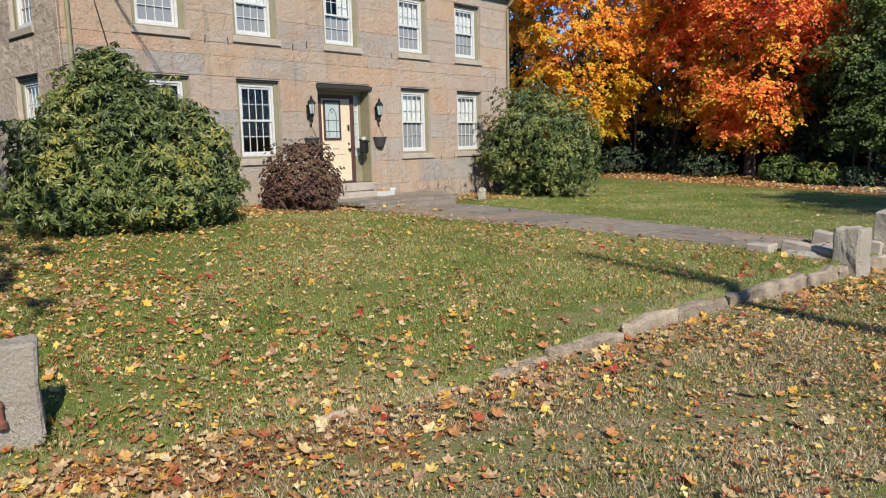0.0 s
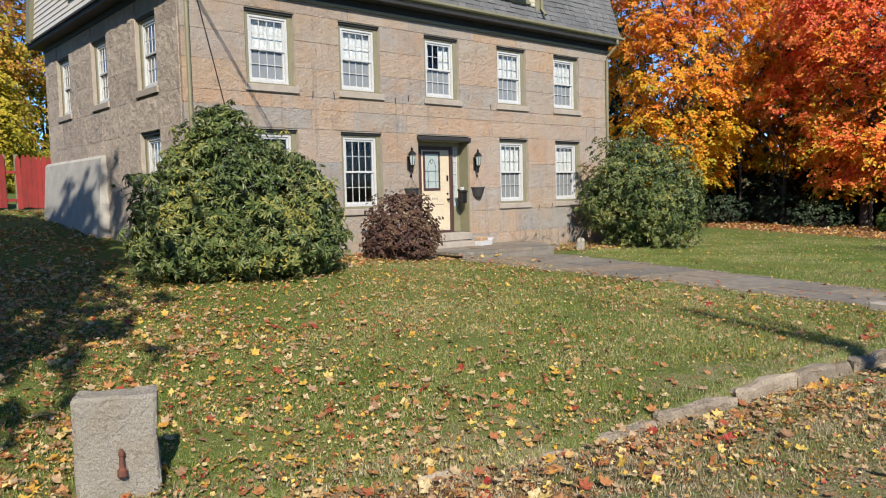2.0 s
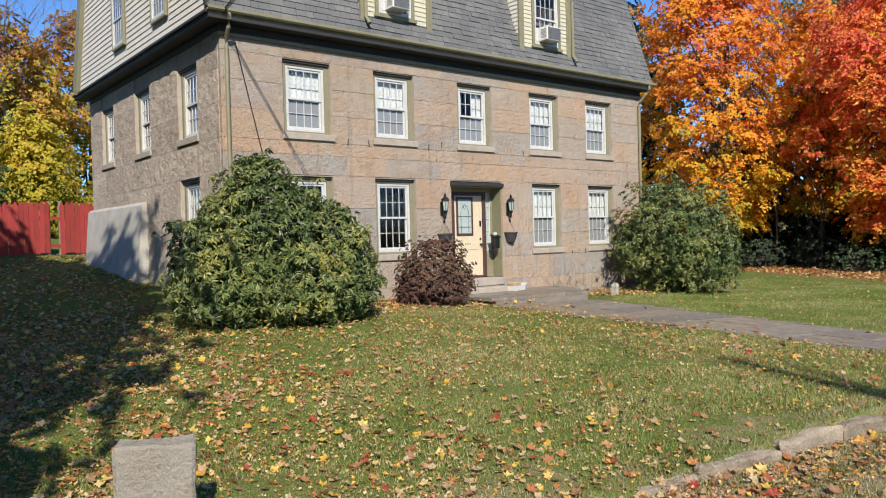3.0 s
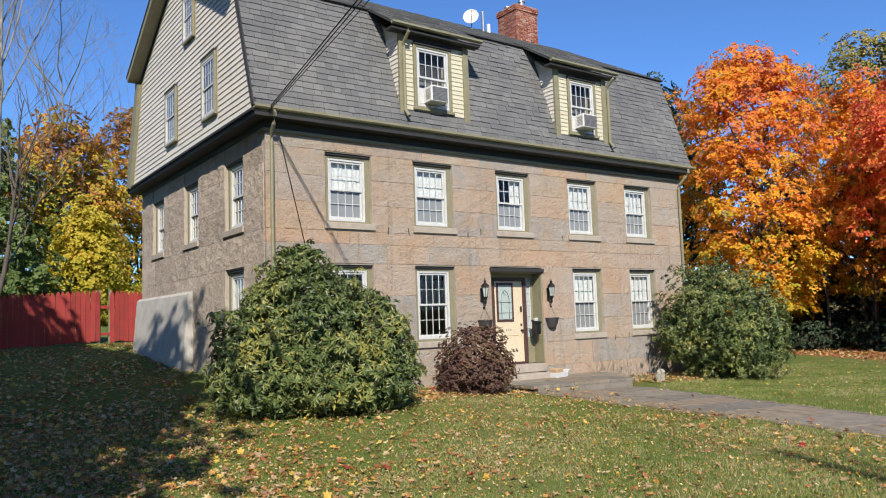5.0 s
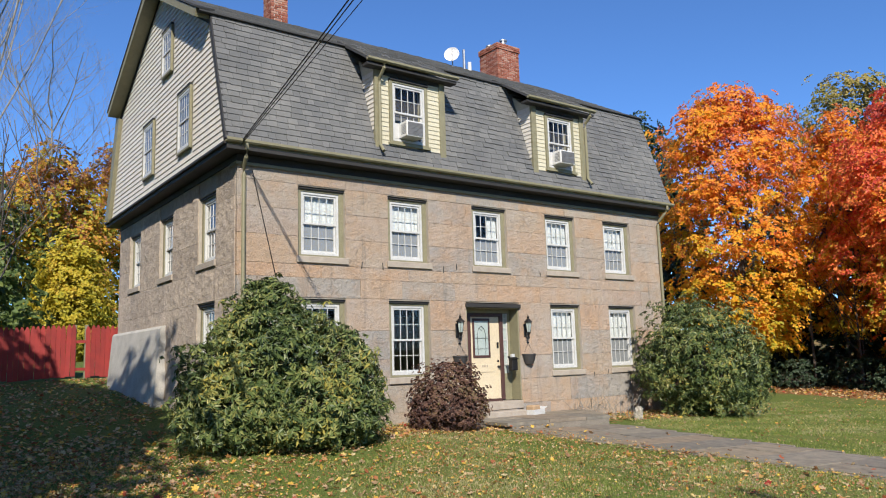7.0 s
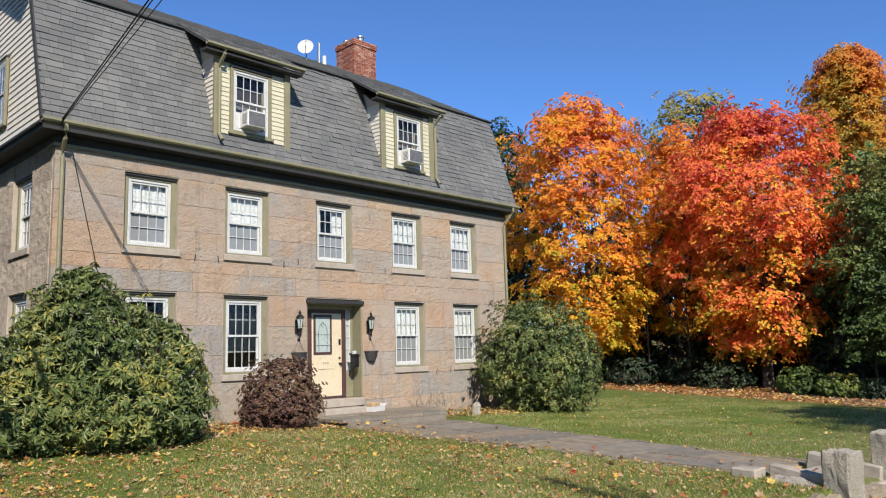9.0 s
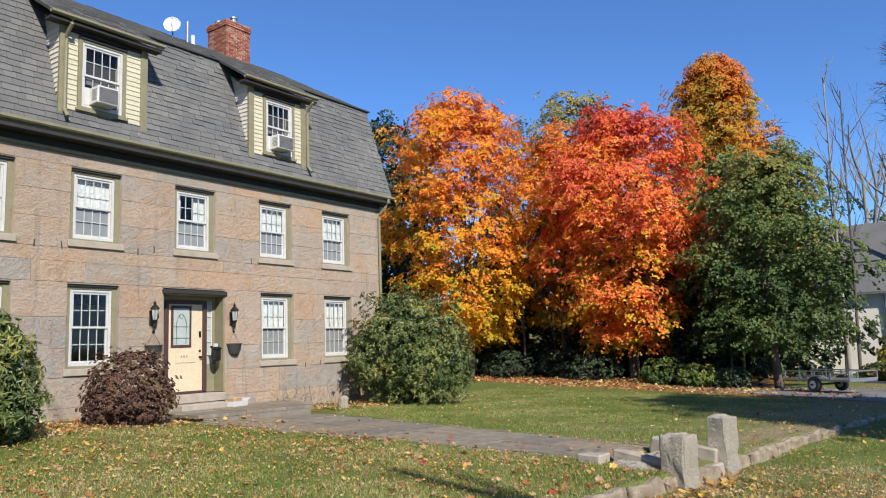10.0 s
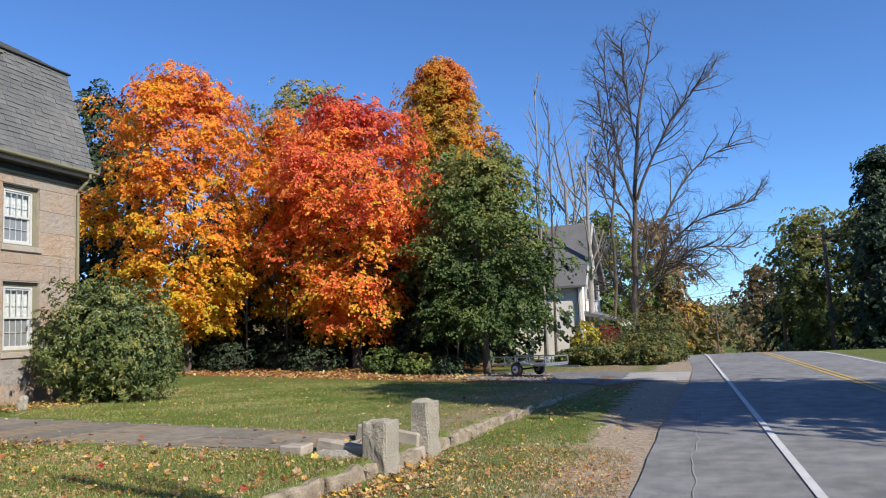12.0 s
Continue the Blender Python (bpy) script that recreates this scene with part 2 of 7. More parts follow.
M_STONE = granite_wall("weathered_granite")
M_MORTAR = worn("old_mortar", (0.42, 0.375, 0.315), (0.32, 0.28, 0.235), 0.95, scale=4, bump=0.4, dist=0.01)
M_LIME = worn("pale_lime_mortar", (0.52, 0.47, 0.41), (0.42, 0.37, 0.32), 0.95, scale=5)
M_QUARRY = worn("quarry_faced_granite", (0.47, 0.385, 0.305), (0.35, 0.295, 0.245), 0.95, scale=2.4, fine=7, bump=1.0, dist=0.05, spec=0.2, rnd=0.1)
M_POST = post_granite("split_granite")
M_SILL = worn("sawn_granite", (0.42, 0.365, 0.30), (0.32, 0.275, 0.225), 0.9, scale=5, fine=120, bump=0.3)
M_CONC = worn("parged_concrete", (0.50, 0.475, 0.43), (0.36, 0.34, 0.30), 0.95, scale=2.2, fine=40, bump=0.35, dist=0.02)
M_OLIVE = worn("olive_trim_paint", (0.255, 0.235, 0.145), (0.20, 0.185, 0.115), 0.6, scale=5)
# near-black: dark trim, and the shade under eaves and lintels as colour
M_TRIMSHADE = worn("dark_trim_and_eave_shade", (0.036, 0.034, 0.033), (0.026, 0.025, 0.024), 0.65, scale=4)
M_SIDING = worn("cream_siding", (0.70, 0.655, 0.58), (0.63, 0.59, 0.52), 0.6, scale=1.5, fine=30, bump=0.05, rnd=0.04)
M_YSIDING = worn("pale_yellow_siding", (0.57, 0.53, 0.39), (0.52, 0.48, 0.35), 0.6, scale=1.5, fine=30, bump=0.05, rnd=0.04)
M_WHITE = worn("white_vinyl", (0.58, 0.58, 0.565), (0.50, 0.50, 0.485), 0.4, scale=6, bump=0.03)
M_SHINGLE = shingle_mat("asphalt_shingle")
M_ROOFBED = worn("roof_underlay", (0.045, 0.047, 0.05), (0.06, 0.06, 0.062), 0.95)
M_BRICK = brick_mat("red_brick")
M_GLASS = glass_mat("window_glass")
M_CURTAIN = worn("white_curtain", (0.64, 0.66, 0.65), (0.55, 0.575, 0.57), 0.9, scale=3, fine=20)
M_SHADE = worn("grey_screen", (0.27, 0.28, 0.29), (0.23, 0.24, 0.25), 0.9, scale=3, fine=200)
# blue-grey of the sky mirrored in window glass, as a flat colour
M_SKYSHEET = worn("sky_reflection_blue", (0.20, 0.235, 0.275), (0.15, 0.18, 0.21), 0.9, scale=3, fine=60)
# near-black that stands in for unlit rooms and the shade in slots
M_SHADEFILL = worn("shade_fill", (0.06, 0.055, 0.05), (0.04, 0.04, 0.04), 0.95)
M_BLACK = worn("black_iron", (0.022, 0.022, 0.023), (0.035, 0.033, 0.03), 0.5, metal=0.6, scale=8)
M_PLASTIC = worn("dark_planter", (0.04, 0.04, 0.042), (0.055, 0.052, 0.05), 0.6, scale=8)
M_CREAM = worn("cream_door_paint", (0.66, 0.56, 0.39), (0.61, 0.515, 0.355), 0.45, scale=4, bump=0.04)
M_BROWN = worn("brown_frame_paint", (0.085, 0.04, 0.035), (0.065, 0.032, 0.03), 0.5, scale=5)
M_MILK = worn("leaded_glass", (0.42, 0.48, 0.45), (0.34, 0.40, 0.38), 0.25, scale=9, bump=0.2)
M_METAL = worn("galvanised_metal", (0.42, 0.43, 0.44), (0.32, 0.33, 0.34), 0.42, metal=0.8, scale=6)
M_ACWHITE = worn("ac_case", (0.70, 0.69, 0.66), (0.62, 0.61, 0.58), 0.5, scale=7)
M_ACGREY = worn("ac_fins", (0.17, 0.17, 0.17), (0.23, 0.23, 0.23), 0.6, metal=0.3, scale=8)
M_RED = worn("barn_red_paint", (0.32, 0.035, 0.03), (0.23, 0.03, 0.028), 0.75, scale=3, rnd=0.15)
M_BARK = worn("grey_bark", (0.13, 0.105, 0.085), (0.085, 0.068, 0.055), 0.95, scale=3, fine=25, bump=0.7, dist=0.03)
M_PALEBARK = worn("pale_bark", (0.31, 0.285, 0.25), (0.22, 0.20, 0.175), 0.9, scale=3, fine=25, bump=0.5, dist=0.02)
M_GROUND = ground_mat("autumn_turf")
M_ROAD = asphalt_mat("road_asphalt", 0.21)
M_DRIVE = asphalt_mat("drive_asphalt", 0.17)
M_APRON = worn("pale_apron", (0.40, 0.375, 0.34), (0.32, 0.30, 0.275), 0.9, scale=1.5, fine=50, bump=0.3)
M_LINEW = worn("white_road_paint", (0.66, 0.66, 0.64), (0.5, 0.5, 0.48), 0.7, scale=2, fine=60)
M_LINEY = worn("yellow_road_paint", (0.62, 0.42, 0.09), (0.5, 0.33, 0.08), 0.7, scale=2, fine=60)
M_KERB = worn("dirty_granite", (0.46, 0.38, 0.28), (0.20, 0.155, 0.105), 0.95, scale=5.5, fine=45, bump=1.0, dist=0.035, rnd=0.12)
M_FLAGBED = worn("dark_stone", (0.25, 0.215, 0.175), (0.16, 0.14, 0.115), 0.9, scale=4, fine=50, bump=0.4, dist=0.01)
M_FLAG = flag_mat("bluestone")
M_WOODPOLE = worn("weathered_pole", (0.15, 0.11, 0.08), (0.11, 0.08, 0.06), 0.9, scale=2)
M_RUST = worn("rusty_iron", (0.17, 0.06, 0.035), (0.10, 0.045, 0.03), 0.8, scale=20)
M_NHOUSE = worn("white_clapboard", (0.88, 0.82, 0.76), (0.82, 0.76, 0.70), 0.7, scale=1)
M_NROOF = worn("grey_roof", (0.17, 0.17, 0.175), (0.13, 0.13, 0.135), 0.9, scale=1.2)
M_CARDB = worn("cardboard", (0.42, 0.29, 0.17), (0.36, 0.24, 0.14), 0.85, scale=8)
M_LITTER = litter_leaf_mat("fallen_maple_leaves")
M_BLADE = leaf_mat("grass_blade", [(0.0, (0.09, 0.14, 0.02)), (0.3, (0.17, 0.24, 0.04)), (0.58, (0.26, 0.295, 0.07)), (0.80, (0.41, 0.37, 0.15)), (1.0, (0.50, 0.43, 0.24))], 0.8, 0.3, 0.5, 0.6, False)
M_STRAW = leaf_mat("dry_grass", [(0.0, (0.13, 0.14, 0.045)), (0.3, (0.27, 0.225, 0.12)), (0.65, (0.46, 0.38, 0.24)), (1.0, (0.60, 0.52, 0.36))], 0.8, 0.25, 0.8, 0.7, False)


# ---------- mesh helpers ----------
def link(name, bm, mat, parent=None, label="", m=None):
    me = bpy.data.meshes.new(name)
    bm.to_mesh(me)
    bm.free()
    if mat is not None:
        me.materials.append(mat)
    ob = new(name, me)
    if m is not None:
        ob.matrix_basis = m
    if parent is not None:
        ob.parent = parent
    if label:
        ob["label"] = label
    return ob


part = link


def shared(name, me, parent, m, label=""):
    ob = new(name, me)
    ob.matrix_basis = m
    ob.parent = parent
    if label:
        ob["label"] = label
    return ob


def thing(name, label, category, m=None, group="", kind=""):
    ob = new(name)
    if m is not None:
        ob.matrix_basis = m
    return tagged(ob, label, category, group, kind)


def box(bm, x0, x1, y0, y1, z0, z1, bev=0.0):
    made = bmesh.ops.create_cube(bm, size=1.0, matrix=Matrix.Translation(((x0 + x1) / 2, (y0 + y1) / 2, (z0 + z1) / 2)) @ Matrix.Diagonal((x1 - x0, y1 - y0, z1 - z0, 1)))
    if bev:
        es = list({e for v in made["verts"] for e in v.link_edges})
        bmesh.ops.bevel(bm, geom=es, offset=bev, segments=1, affect="EDGES", profile=0.5)
    return bm


def boxes(*rows, bev=0.0):
    bm = bmesh.new()
    for r in rows:
        box(bm, *r, bev=bev)
    return bm


def box_mesh(name, sx, sy, sz, mat, bev=0.0):
    bm = boxes((-sx / 2, sx / 2, -sy / 2, sy / 2, -sz / 2, sz / 2), bev=bev)
    me = bpy.data.meshes.new(name)
    bm.to_mesh(me)
    bm.free()
    me.materials.append(mat)
    return me


def prism(pts, a, b, place):
    """A flat outline pts, given depth from a to b; place(u, v, w) puts it into the world."""
    bm = bmesh.new()
    lo, hi = [bm.verts.new(place(u, v, a)) for u, v in pts], [bm.verts.new(place(u, v, b)) for u, v in pts]
    n = len(pts)
    bm.faces.new(lo)
    bm.faces.new(hi[::-1])
    for i in range(n):
        bm.faces.new((lo[i], hi[i], hi[(i + 1) % n], lo[(i + 1) % n]))
    bmesh.ops.recalc_face_normals(bm, faces=bm.faces)
    return bm


def lathe(profile, seg=16, bm=None, at=(0, 0, 0)):
    """Turned body from (radius, height) rows."""
    bm = bm or bmesh.new()
    rings = [[bm.verts.new((at[0] + r * math.cos(2 * math.pi * i / seg), at[1] + r * math.sin(2 * math.pi * i / seg), at[2] + z)) for i in range(seg)] for r, z in profile]
    for a, b in zip(rings, rings[1:]):
        for i in range(seg):
            bm.faces.new((a[i], a[(i + 1) % seg], b[(i + 1) % seg], b[i]))
    bm.faces.new(rings[0][::-1])
    bm.faces.new(rings[-1])
    return bm


def tube_bm(points, radius, seg=8, bm=None, taper=None):
    bm = bm or bmesh.new()
    pts = [Vector(p) for p in points]
    rings = []
    for i, p in enumerate(pts):
        d = (pts[min(i + 1, len(pts) - 1)] - pts[max(i - 1, 0)]).normalized()
        a = d.cross(Vector((0, 0, 1)) if abs(d.z) < 0.9 else Vector((1, 0, 0))).normalized()
        b = d.cross(a)
        r = radius if taper is None else taper[i]
        rings.append([bm.verts.new(p + r * (math.cos(2 * math.pi * k / seg) * a + math.sin(2 * math.pi * k / seg) * b)) for k in range(seg)])
    for u, v in zip(rings, rings[1:]):
        for k in range(seg):
            bm.faces.new((u[k], u[(k + 1) % seg], v[(k + 1) % seg], v[k]))
    bm.faces.new(rings[0][::-1])
    bm.faces.new(rings[-1])
    return bm


def mesh_np(name, verts, faces, mat, flat=True):
    """A mesh from arrays: verts (n, 3), faces (m, 3 or 4)."""
    me = bpy.data.meshes.new(name)
    k = faces.shape[1]
    me.vertices.add(len(verts))
    me.vertices.foreach_set("co", np.ascontiguousarray(verts, dtype=np.float32).ravel())
    me.loops.add(faces.size)
    me.loops.foreach_set("vertex_index", np.ascontiguousarray(faces, dtype=np.int32).ravel())
    me.polygons.add(len(faces))
    me.polygons.foreach_set("loop_start", np.arange(0, faces.size, k, dtype=np.int32))
    me.update(calc_edges=True)
    me.polygons.foreach_set("use_smooth", np.full(len(faces), not flat, bool))
    me.materials.append(mat)
    return me


# ---------- ground ----------
def smooth(a, b, v):
    t = np.clip((np.asarray(v, float) - a) / (b - a), 0, 1)
    return t * t * (3 - 2 * t)


def kerb_x(y):
    y = np.asarray(y, float)
    return np.interp(y, [-60, -2.0, 1.5, 3.7, 8.0, 11.3, 20.5, 23.5, 60], [-26.0, -6.6, -5.4, -4.45, -3.84, -3.15, -2.1, -1.6, 2.0])


def road_drop(y):
    return -0.055 * np.maximum(0, np.asarray(y, float) - 38) * smooth(36, 60, y)


def ground_z(x, y):
    """Height of the ground: verge by the road, a low step at the kerb, a lawn that climbs to the house and the back yard."""
    x, y = np.asarray(x, float), np.asarray(y, float)
    d = np.maximum(0, kerb_x(y) - x)
    step = 0.22 * smooth(3.6, 8.5, y) * (1 - 0.75 * smooth(13.5, 22, y)) + 0.06 * (1 - smooth(3.6, 8.5, y))
    left = 0.055 * d + 0.0011 * d * d
    right = 0.027 * d
    w = smooth(4.5, 13.5, y)
    lawn = step + left * (1 - w) + right * w
    lawn = np.where(d > 24, np.minimum(lawn, 2.4), lawn)
    edge = np.interp(y, [-60, 5, 10.4, 15.6, 23, 26.5, 33, 140], [-1.0, -0.45, -0.15, 0.13, 0.75, 1.05, 1.35, 2.0])
    verge = 0.06 - 0.115 * smooth(-1.5, -0.05, x - edge) + 0.14 * smooth(7.8, 8.4, x)
    on = smooth(-0.02, 0.10, d)
    z = verge * (1 - on) + (0.06 + lawn) * on
    z = z * (1 - 0.8 * smooth(24, 32, y) * smooth(-12, -6, x))
    far = np.hypot(x, np.maximum(0, y - 40))
    drop = road_drop(y)
    z = z + np.maximum(drop, -5.0)
    hill = 13.0 * smooth(170, 420, np.hypot(x, y)) * (0.75 + 0.35 * np.sin(x * 0.013 + 1.0) * np.cos(y * 0.011))
    return z + hill


def gz(x, y):
    return float(ground_z(x, y))


def build_ground():
    ys = np.concatenate([np.linspace(-600, -40, 12), np.linspace(-35, -3, 18), np.arange(-2.5, 32, 0.22), np.linspace(32.5, 80, 40), np.linspace(90, 620, 40)])
    ss = np.concatenate([np.linspace(-600, -60, 20), np.linspace(-54, -26, 18), np.arange(-25, -0.4, 0.3), np.array([-0.3, -0.2, -0.12, -0.08, -0.04, 0.0, 0.06, 0.15, 0.3]),
                         np.arange(0.5, 6.0, 0.25), np.arange(6.5, 30, 1.0), np.linspace(34, 600, 22)])
    S, Y = np.meshgrid(ss, ys)
    near = np.exp(-(np.maximum(0, np.abs(S) - 4) / 6) ** 2)
    X = S + np.where(np.abs(S) < 20, kerb_x(Y) * near - 3.8 * (1 - near), -3.8)
    Z = ground_z(X, Y)
    bumps = 0.018 * np.sin(X * 2.1 + 0.7 * Y) * np.cos(Y * 1.7 - 0.4 * X) + 0.012 * np.sin(3.7 * X - 2.9 * Y)
    Z = Z + bumps * (np.abs(X + 8) < 25) * (X < -0.6) * smooth(24.5, 22.5, Y)
    n, k = S.shape
    idx = np.arange(n * k).reshape(n, k)
    faces = np.stack([idx[:-1, :-1], idx[:-1, 1:], idx[1:, 1:], idx[1:, :-1]], -1).reshape(-1, 4)
    me = mesh_np("ground", np.stack([X, Y, Z], -1).reshape(-1, 3), faces, M_GROUND)
    me.polygons.foreach_set("use_smooth", np.ones(len(faces), bool))
    d = kerb_x(Y) - X
    verge = smooth(0.25, -0.15, d)
    dry = 0.0 + (0.50 - 0.36 * smooth(6, 11, Y)) * verge * (X < 3) + 0.5 * smooth(6, 0.5, d) * smooth(12, 15, Y) * smooth(0.0, 0.3, d) + 0.25 * smooth(16, 22, Y) * smooth(7, 2, d) + 0.45 * np.exp(-((d - 0.4) / 0.45) ** 2)
    litter = (0.30 + 0.22 * smooth(6, 2, Y)) * np.exp(-((d + 0.45) / 0.7) ** 2) * smooth(-1, 1, 12 - Y) + 0.62 * smooth(0, 1.0, Y - (23.6 - 0.22 * (X + 4)) ) * (X < 0) * smooth(60, 40, Y) * (1 - smooth(-7.5, -5, X) * smooth(27.5, 29, Y))
    litter = litter + 0.55 * np.exp(-(((X + 13.6) / 1.1) ** 2)) * smooth(5, 7, Y) * smooth(21, 18, Y) + 0.15 * smooth(6, 2, Y)
    dirt = 0.8 * np.exp(-(np.minimum(X + 0.62 - 0.05 * (Y - 12), 0) / 0.55) ** 2) * (X < 3) * smooth(4, 9, Y) + 0.12 * verge * (X < 1)
    for key, v in (("dry", dry), ("litter", litter), ("dirt", dirt)):
        a = me.attributes.new(key, "FLOAT", "POINT")
        a.data.foreach_set("value", np.ascontiguousarray(np.clip(v, 0, 1).ravel(), dtype=np.float32))
    ob = new("ground", me)
    tagged(ob, "leaf-strewn autumn lawn rising gently from the road", "lawn", kind="structure")


build_ground()


def strip(name, left, right, ys, lift, mat, label, category, thick=0.0):
    """A paved strip between two edge functions of y, lying on the ground."""
    bm = bmesh.new()
    rows = []
    for y in ys:
        zz = max(float(road_drop(y)), -5.0) + lift + float(13.0 * smooth(170, 420, abs(y)) * 0.75 if abs(y) > 170 else 0)
        xs = np.linspace(left(y), right(y), 7)
        rows.append([bm.verts.new((x, y, zz + 0.05 * (1 - ((x - xs[3]) / (xs[6] - xs[3])) ** 2))) for x in xs] if thick else [bm.verts.new((x, y, zz)) for x in (xs[0], xs[6])])
    for a, b in zip(rows, rows[1:]):
        for i in range(len(a) - 1):
            bm.faces.new((a[i], a[i + 1], b[i + 1], b[i]))
    if thick:
        for a, b in zip(rows, rows[1:]):
            e = [bm.verts.new(v.co - Vector((0.03, 0, thick))) for v in (a[0], b[0])]
            bm.faces.new((a[0], b[0], e[1], e[0]))
    bmesh.ops.recalc_face_normals(bm, faces=bm.faces)
    ob = link(name, bm, mat)
    for p in ob.data.polygons:
        p.use_smooth = False
    return tagged(ob, label, category, kind="structure")


def road_left(y):
    return float(np.interp(y, [-60, 5, 10.4, 15.6, 23, 26.5, 33, 140], [-1.0, -0.45, -0.15, 0.13, 0.75, 1.05, 1.35, 2.0])) + 0.012 * math.sin(y * 2.3) + 0.008 * math.sin(y * 7.1)


ROAD_Y = [-80, -50, -30, -20] + [i * 0.8 for i in range(-15, 52)] + [42, 45, 48, 52, 58, 66, 76, 90, 110, 130, 150]
strip("road", road_left, lambda y: 7.9, ROAD_Y, 0.0, M_ROAD, "worn grey asphalt two-lane road", "road", 0.07)
strip("road_edge_line", lambda y: 1.62 + 0.022 * max(0, y - 10), lambda y: 1.72 + 0.022 * max(0, y - 10), ROAD_Y, 0.047, M_LINEW, "solid white painted road edge line", "road marking")
strip("road_centre_line", lambda y: 4.88, lambda y: 4.98, ROAD_Y, 0.056, M_LINEY, "yellow painted road centre line", "road marking")
strip("road_centre_line", lambda y: 5.10, lambda y: 5.20, ROAD_Y, 0.056, M_LINEY, "yellow painted road centre line", "road marking")
strip("road_edge_line", lambda y: 7.50, lambda y: 7.62, ROAD_Y, 0.022, M_LINEW, "solid white painted road edge line", "road marking")


strip("road_seam", lambda y: road_left(y) + 0.60 + 0.03 * math.sin(y * 1.9) + 0.02 * math.sin(y * 6.3), lambda y: road_left(y) + 0.610 + 0.03 * math.sin(y * 1.9) + 0.02 * math.sin(y * 6.3), [7 + 0.2 * i for i in range(60)], 0.024, M_APRON, "pale worn seam along the asphalt shoulder", "road marking")


def flat_patch(name, pts, lift, mat, label, category):
    bm = bmesh.new()
    bm.faces.new([bm.verts.new((x, y, 0)) for x, y in pts])
    bmesh.ops.triangulate(bm, faces=bm.faces)
    bmesh.ops.subdivide_edges(bm, edges=bm.edges, cuts=5, use_grid_fill=True)
    for v in bm.verts:
        v.co.z = max(gz(v.co.x, v.co.y), -0.03) + lift
    return tagged(link(name, bm, mat), label, category, kind="structure")


flat_patch("driveway", [(-1.7, 23.9), (-0.6, 24.9), (0.95, 26.4), (1.2, 30.0), (-2.5, 30.6), (-9.5, 33.0), (-10.0, 28.6), (-5.2, 25.4)], 0.014, M_DRIVE, "grey asphalt driveway beside the lawn", "driveway")
flat_patch("driveway_apron", [(-1.0, 25.3), (0.98, 26.45), (1.2, 30.0), (-0.9, 29.6)], 0.020, M_APRON, "pale sandy driveway apron at the road", "driveway")


# ---------- the stone house ----------
FX, SY, NY, BX = -14.6, 5.66, 18.70, -23.9      # front face, south face, north face, back face
EAVE, BREAK_X, BREAK_Z, RIDGE_X, RIDGE_Z = 6.52, -15.22, 9.45, -19.1, 11.60
GABLE_Y, GABLE_N = 5.32, 18.86
FRONT = Matrix.Rotation(radians(90), 4, "Z")     # local x runs along the front, local y into the house
WIN_W, UP, LOW = 0.89, (4.395, 5.735), (1.825, 3.365)
FRONT_Y = [7.08, 9.27, 11.68, 14.12, 16.35]
LOW_Y = [7.08, 9.255, None, 14.16, 16.385]
SIDE_X = [-16.79, -19.74, -22.65]

house = thing("stone_house", "three-storey granite block house with grey gambrel roof", "house")
rng = random.Random(5)


def cut_wall(us, zs, holes):
    """Cells of a wall u0..u1 by z0..z1 that no hole covers."""
    cu = sorted({us[0], us[1], *(v for h in holes for v in h[:2])})
    cz = sorted({zs[0], zs[1], *(v for h in holes for v in h[2:])})
    for a, b in zip(cu, cu[1:]):
        for c, d in zip(cz, cz[1:]):
            m = ((a + b) / 2, (c + d) / 2)
            if not any(h[0] < m[0] < h[1] and h[2] < m[1] < h[3] for h in holes):
                yield a, b, c, d


def opening(u, zr):
    return (u - 0.11, u + WIN_W + 0.11, zr[0] - 0.05, zr[1] + 0.10)


front_holes = [opening(y, UP) for y in FRONT_Y] + [opening(y, LOW) for y in LOW_Y if y] + [(11.30, 12.96, 1.02, 3.47)]
side_holes = [opening(x, UP) for x in SIDE_X] + [opening(SIDE_X[0], LOW)]


def core(name, cells, fixed, axis, parent):
    bm = bmesh.new()
    for a, b, c, d in cells:
        if axis == "x":
            box(bm, fixed[0], fixed[1], a, b, c, d)
        else:
            box(bm, a, b, fixed[0], fixed[1], c, d)
    bmesh.ops.remove_doubles(bm, verts=bm.verts, dist=0.0005)
    return part(name, bm, M_MORTAR, parent)


wall_front = core("wall", cut_wall((SY + 0.02, NY - 0.02), (-0.4, 6.3), front_holes), (FX - 0.5, FX - 0.014), "x", house)
wall_side = core("wall", cut_wall((BX, FX - 0.5), (-0.2, 6.3), side_holes), (SY + 0.014, SY + 0.5), "y", house)
part("wall", boxes((BX, FX - 0.5, NY - 0.5, NY, -0.4, 6.3)), M_MORTAR, house)
part("wall", boxes((BX, BX + 0.5, SY + 0.5, NY - 0.5, -0.4, 6.3)), M_MORTAR, house)
# unseen dark floors, added to stop light so the rooms stay dark
part("light_stop_floor", boxes((BX + 0.5, FX - 0.5, SY + 0.5, NY - 0.5, 3.7, 3.9), (BX + 0.5, FX - 0.5, SY + 0.5, NY - 0.5, 6.25, 6.4), (BX + 0.5, FX - 0.5, SY + 0.5, NY - 0.5, 0.6, 0.8)), M_SHADEFILL, house)

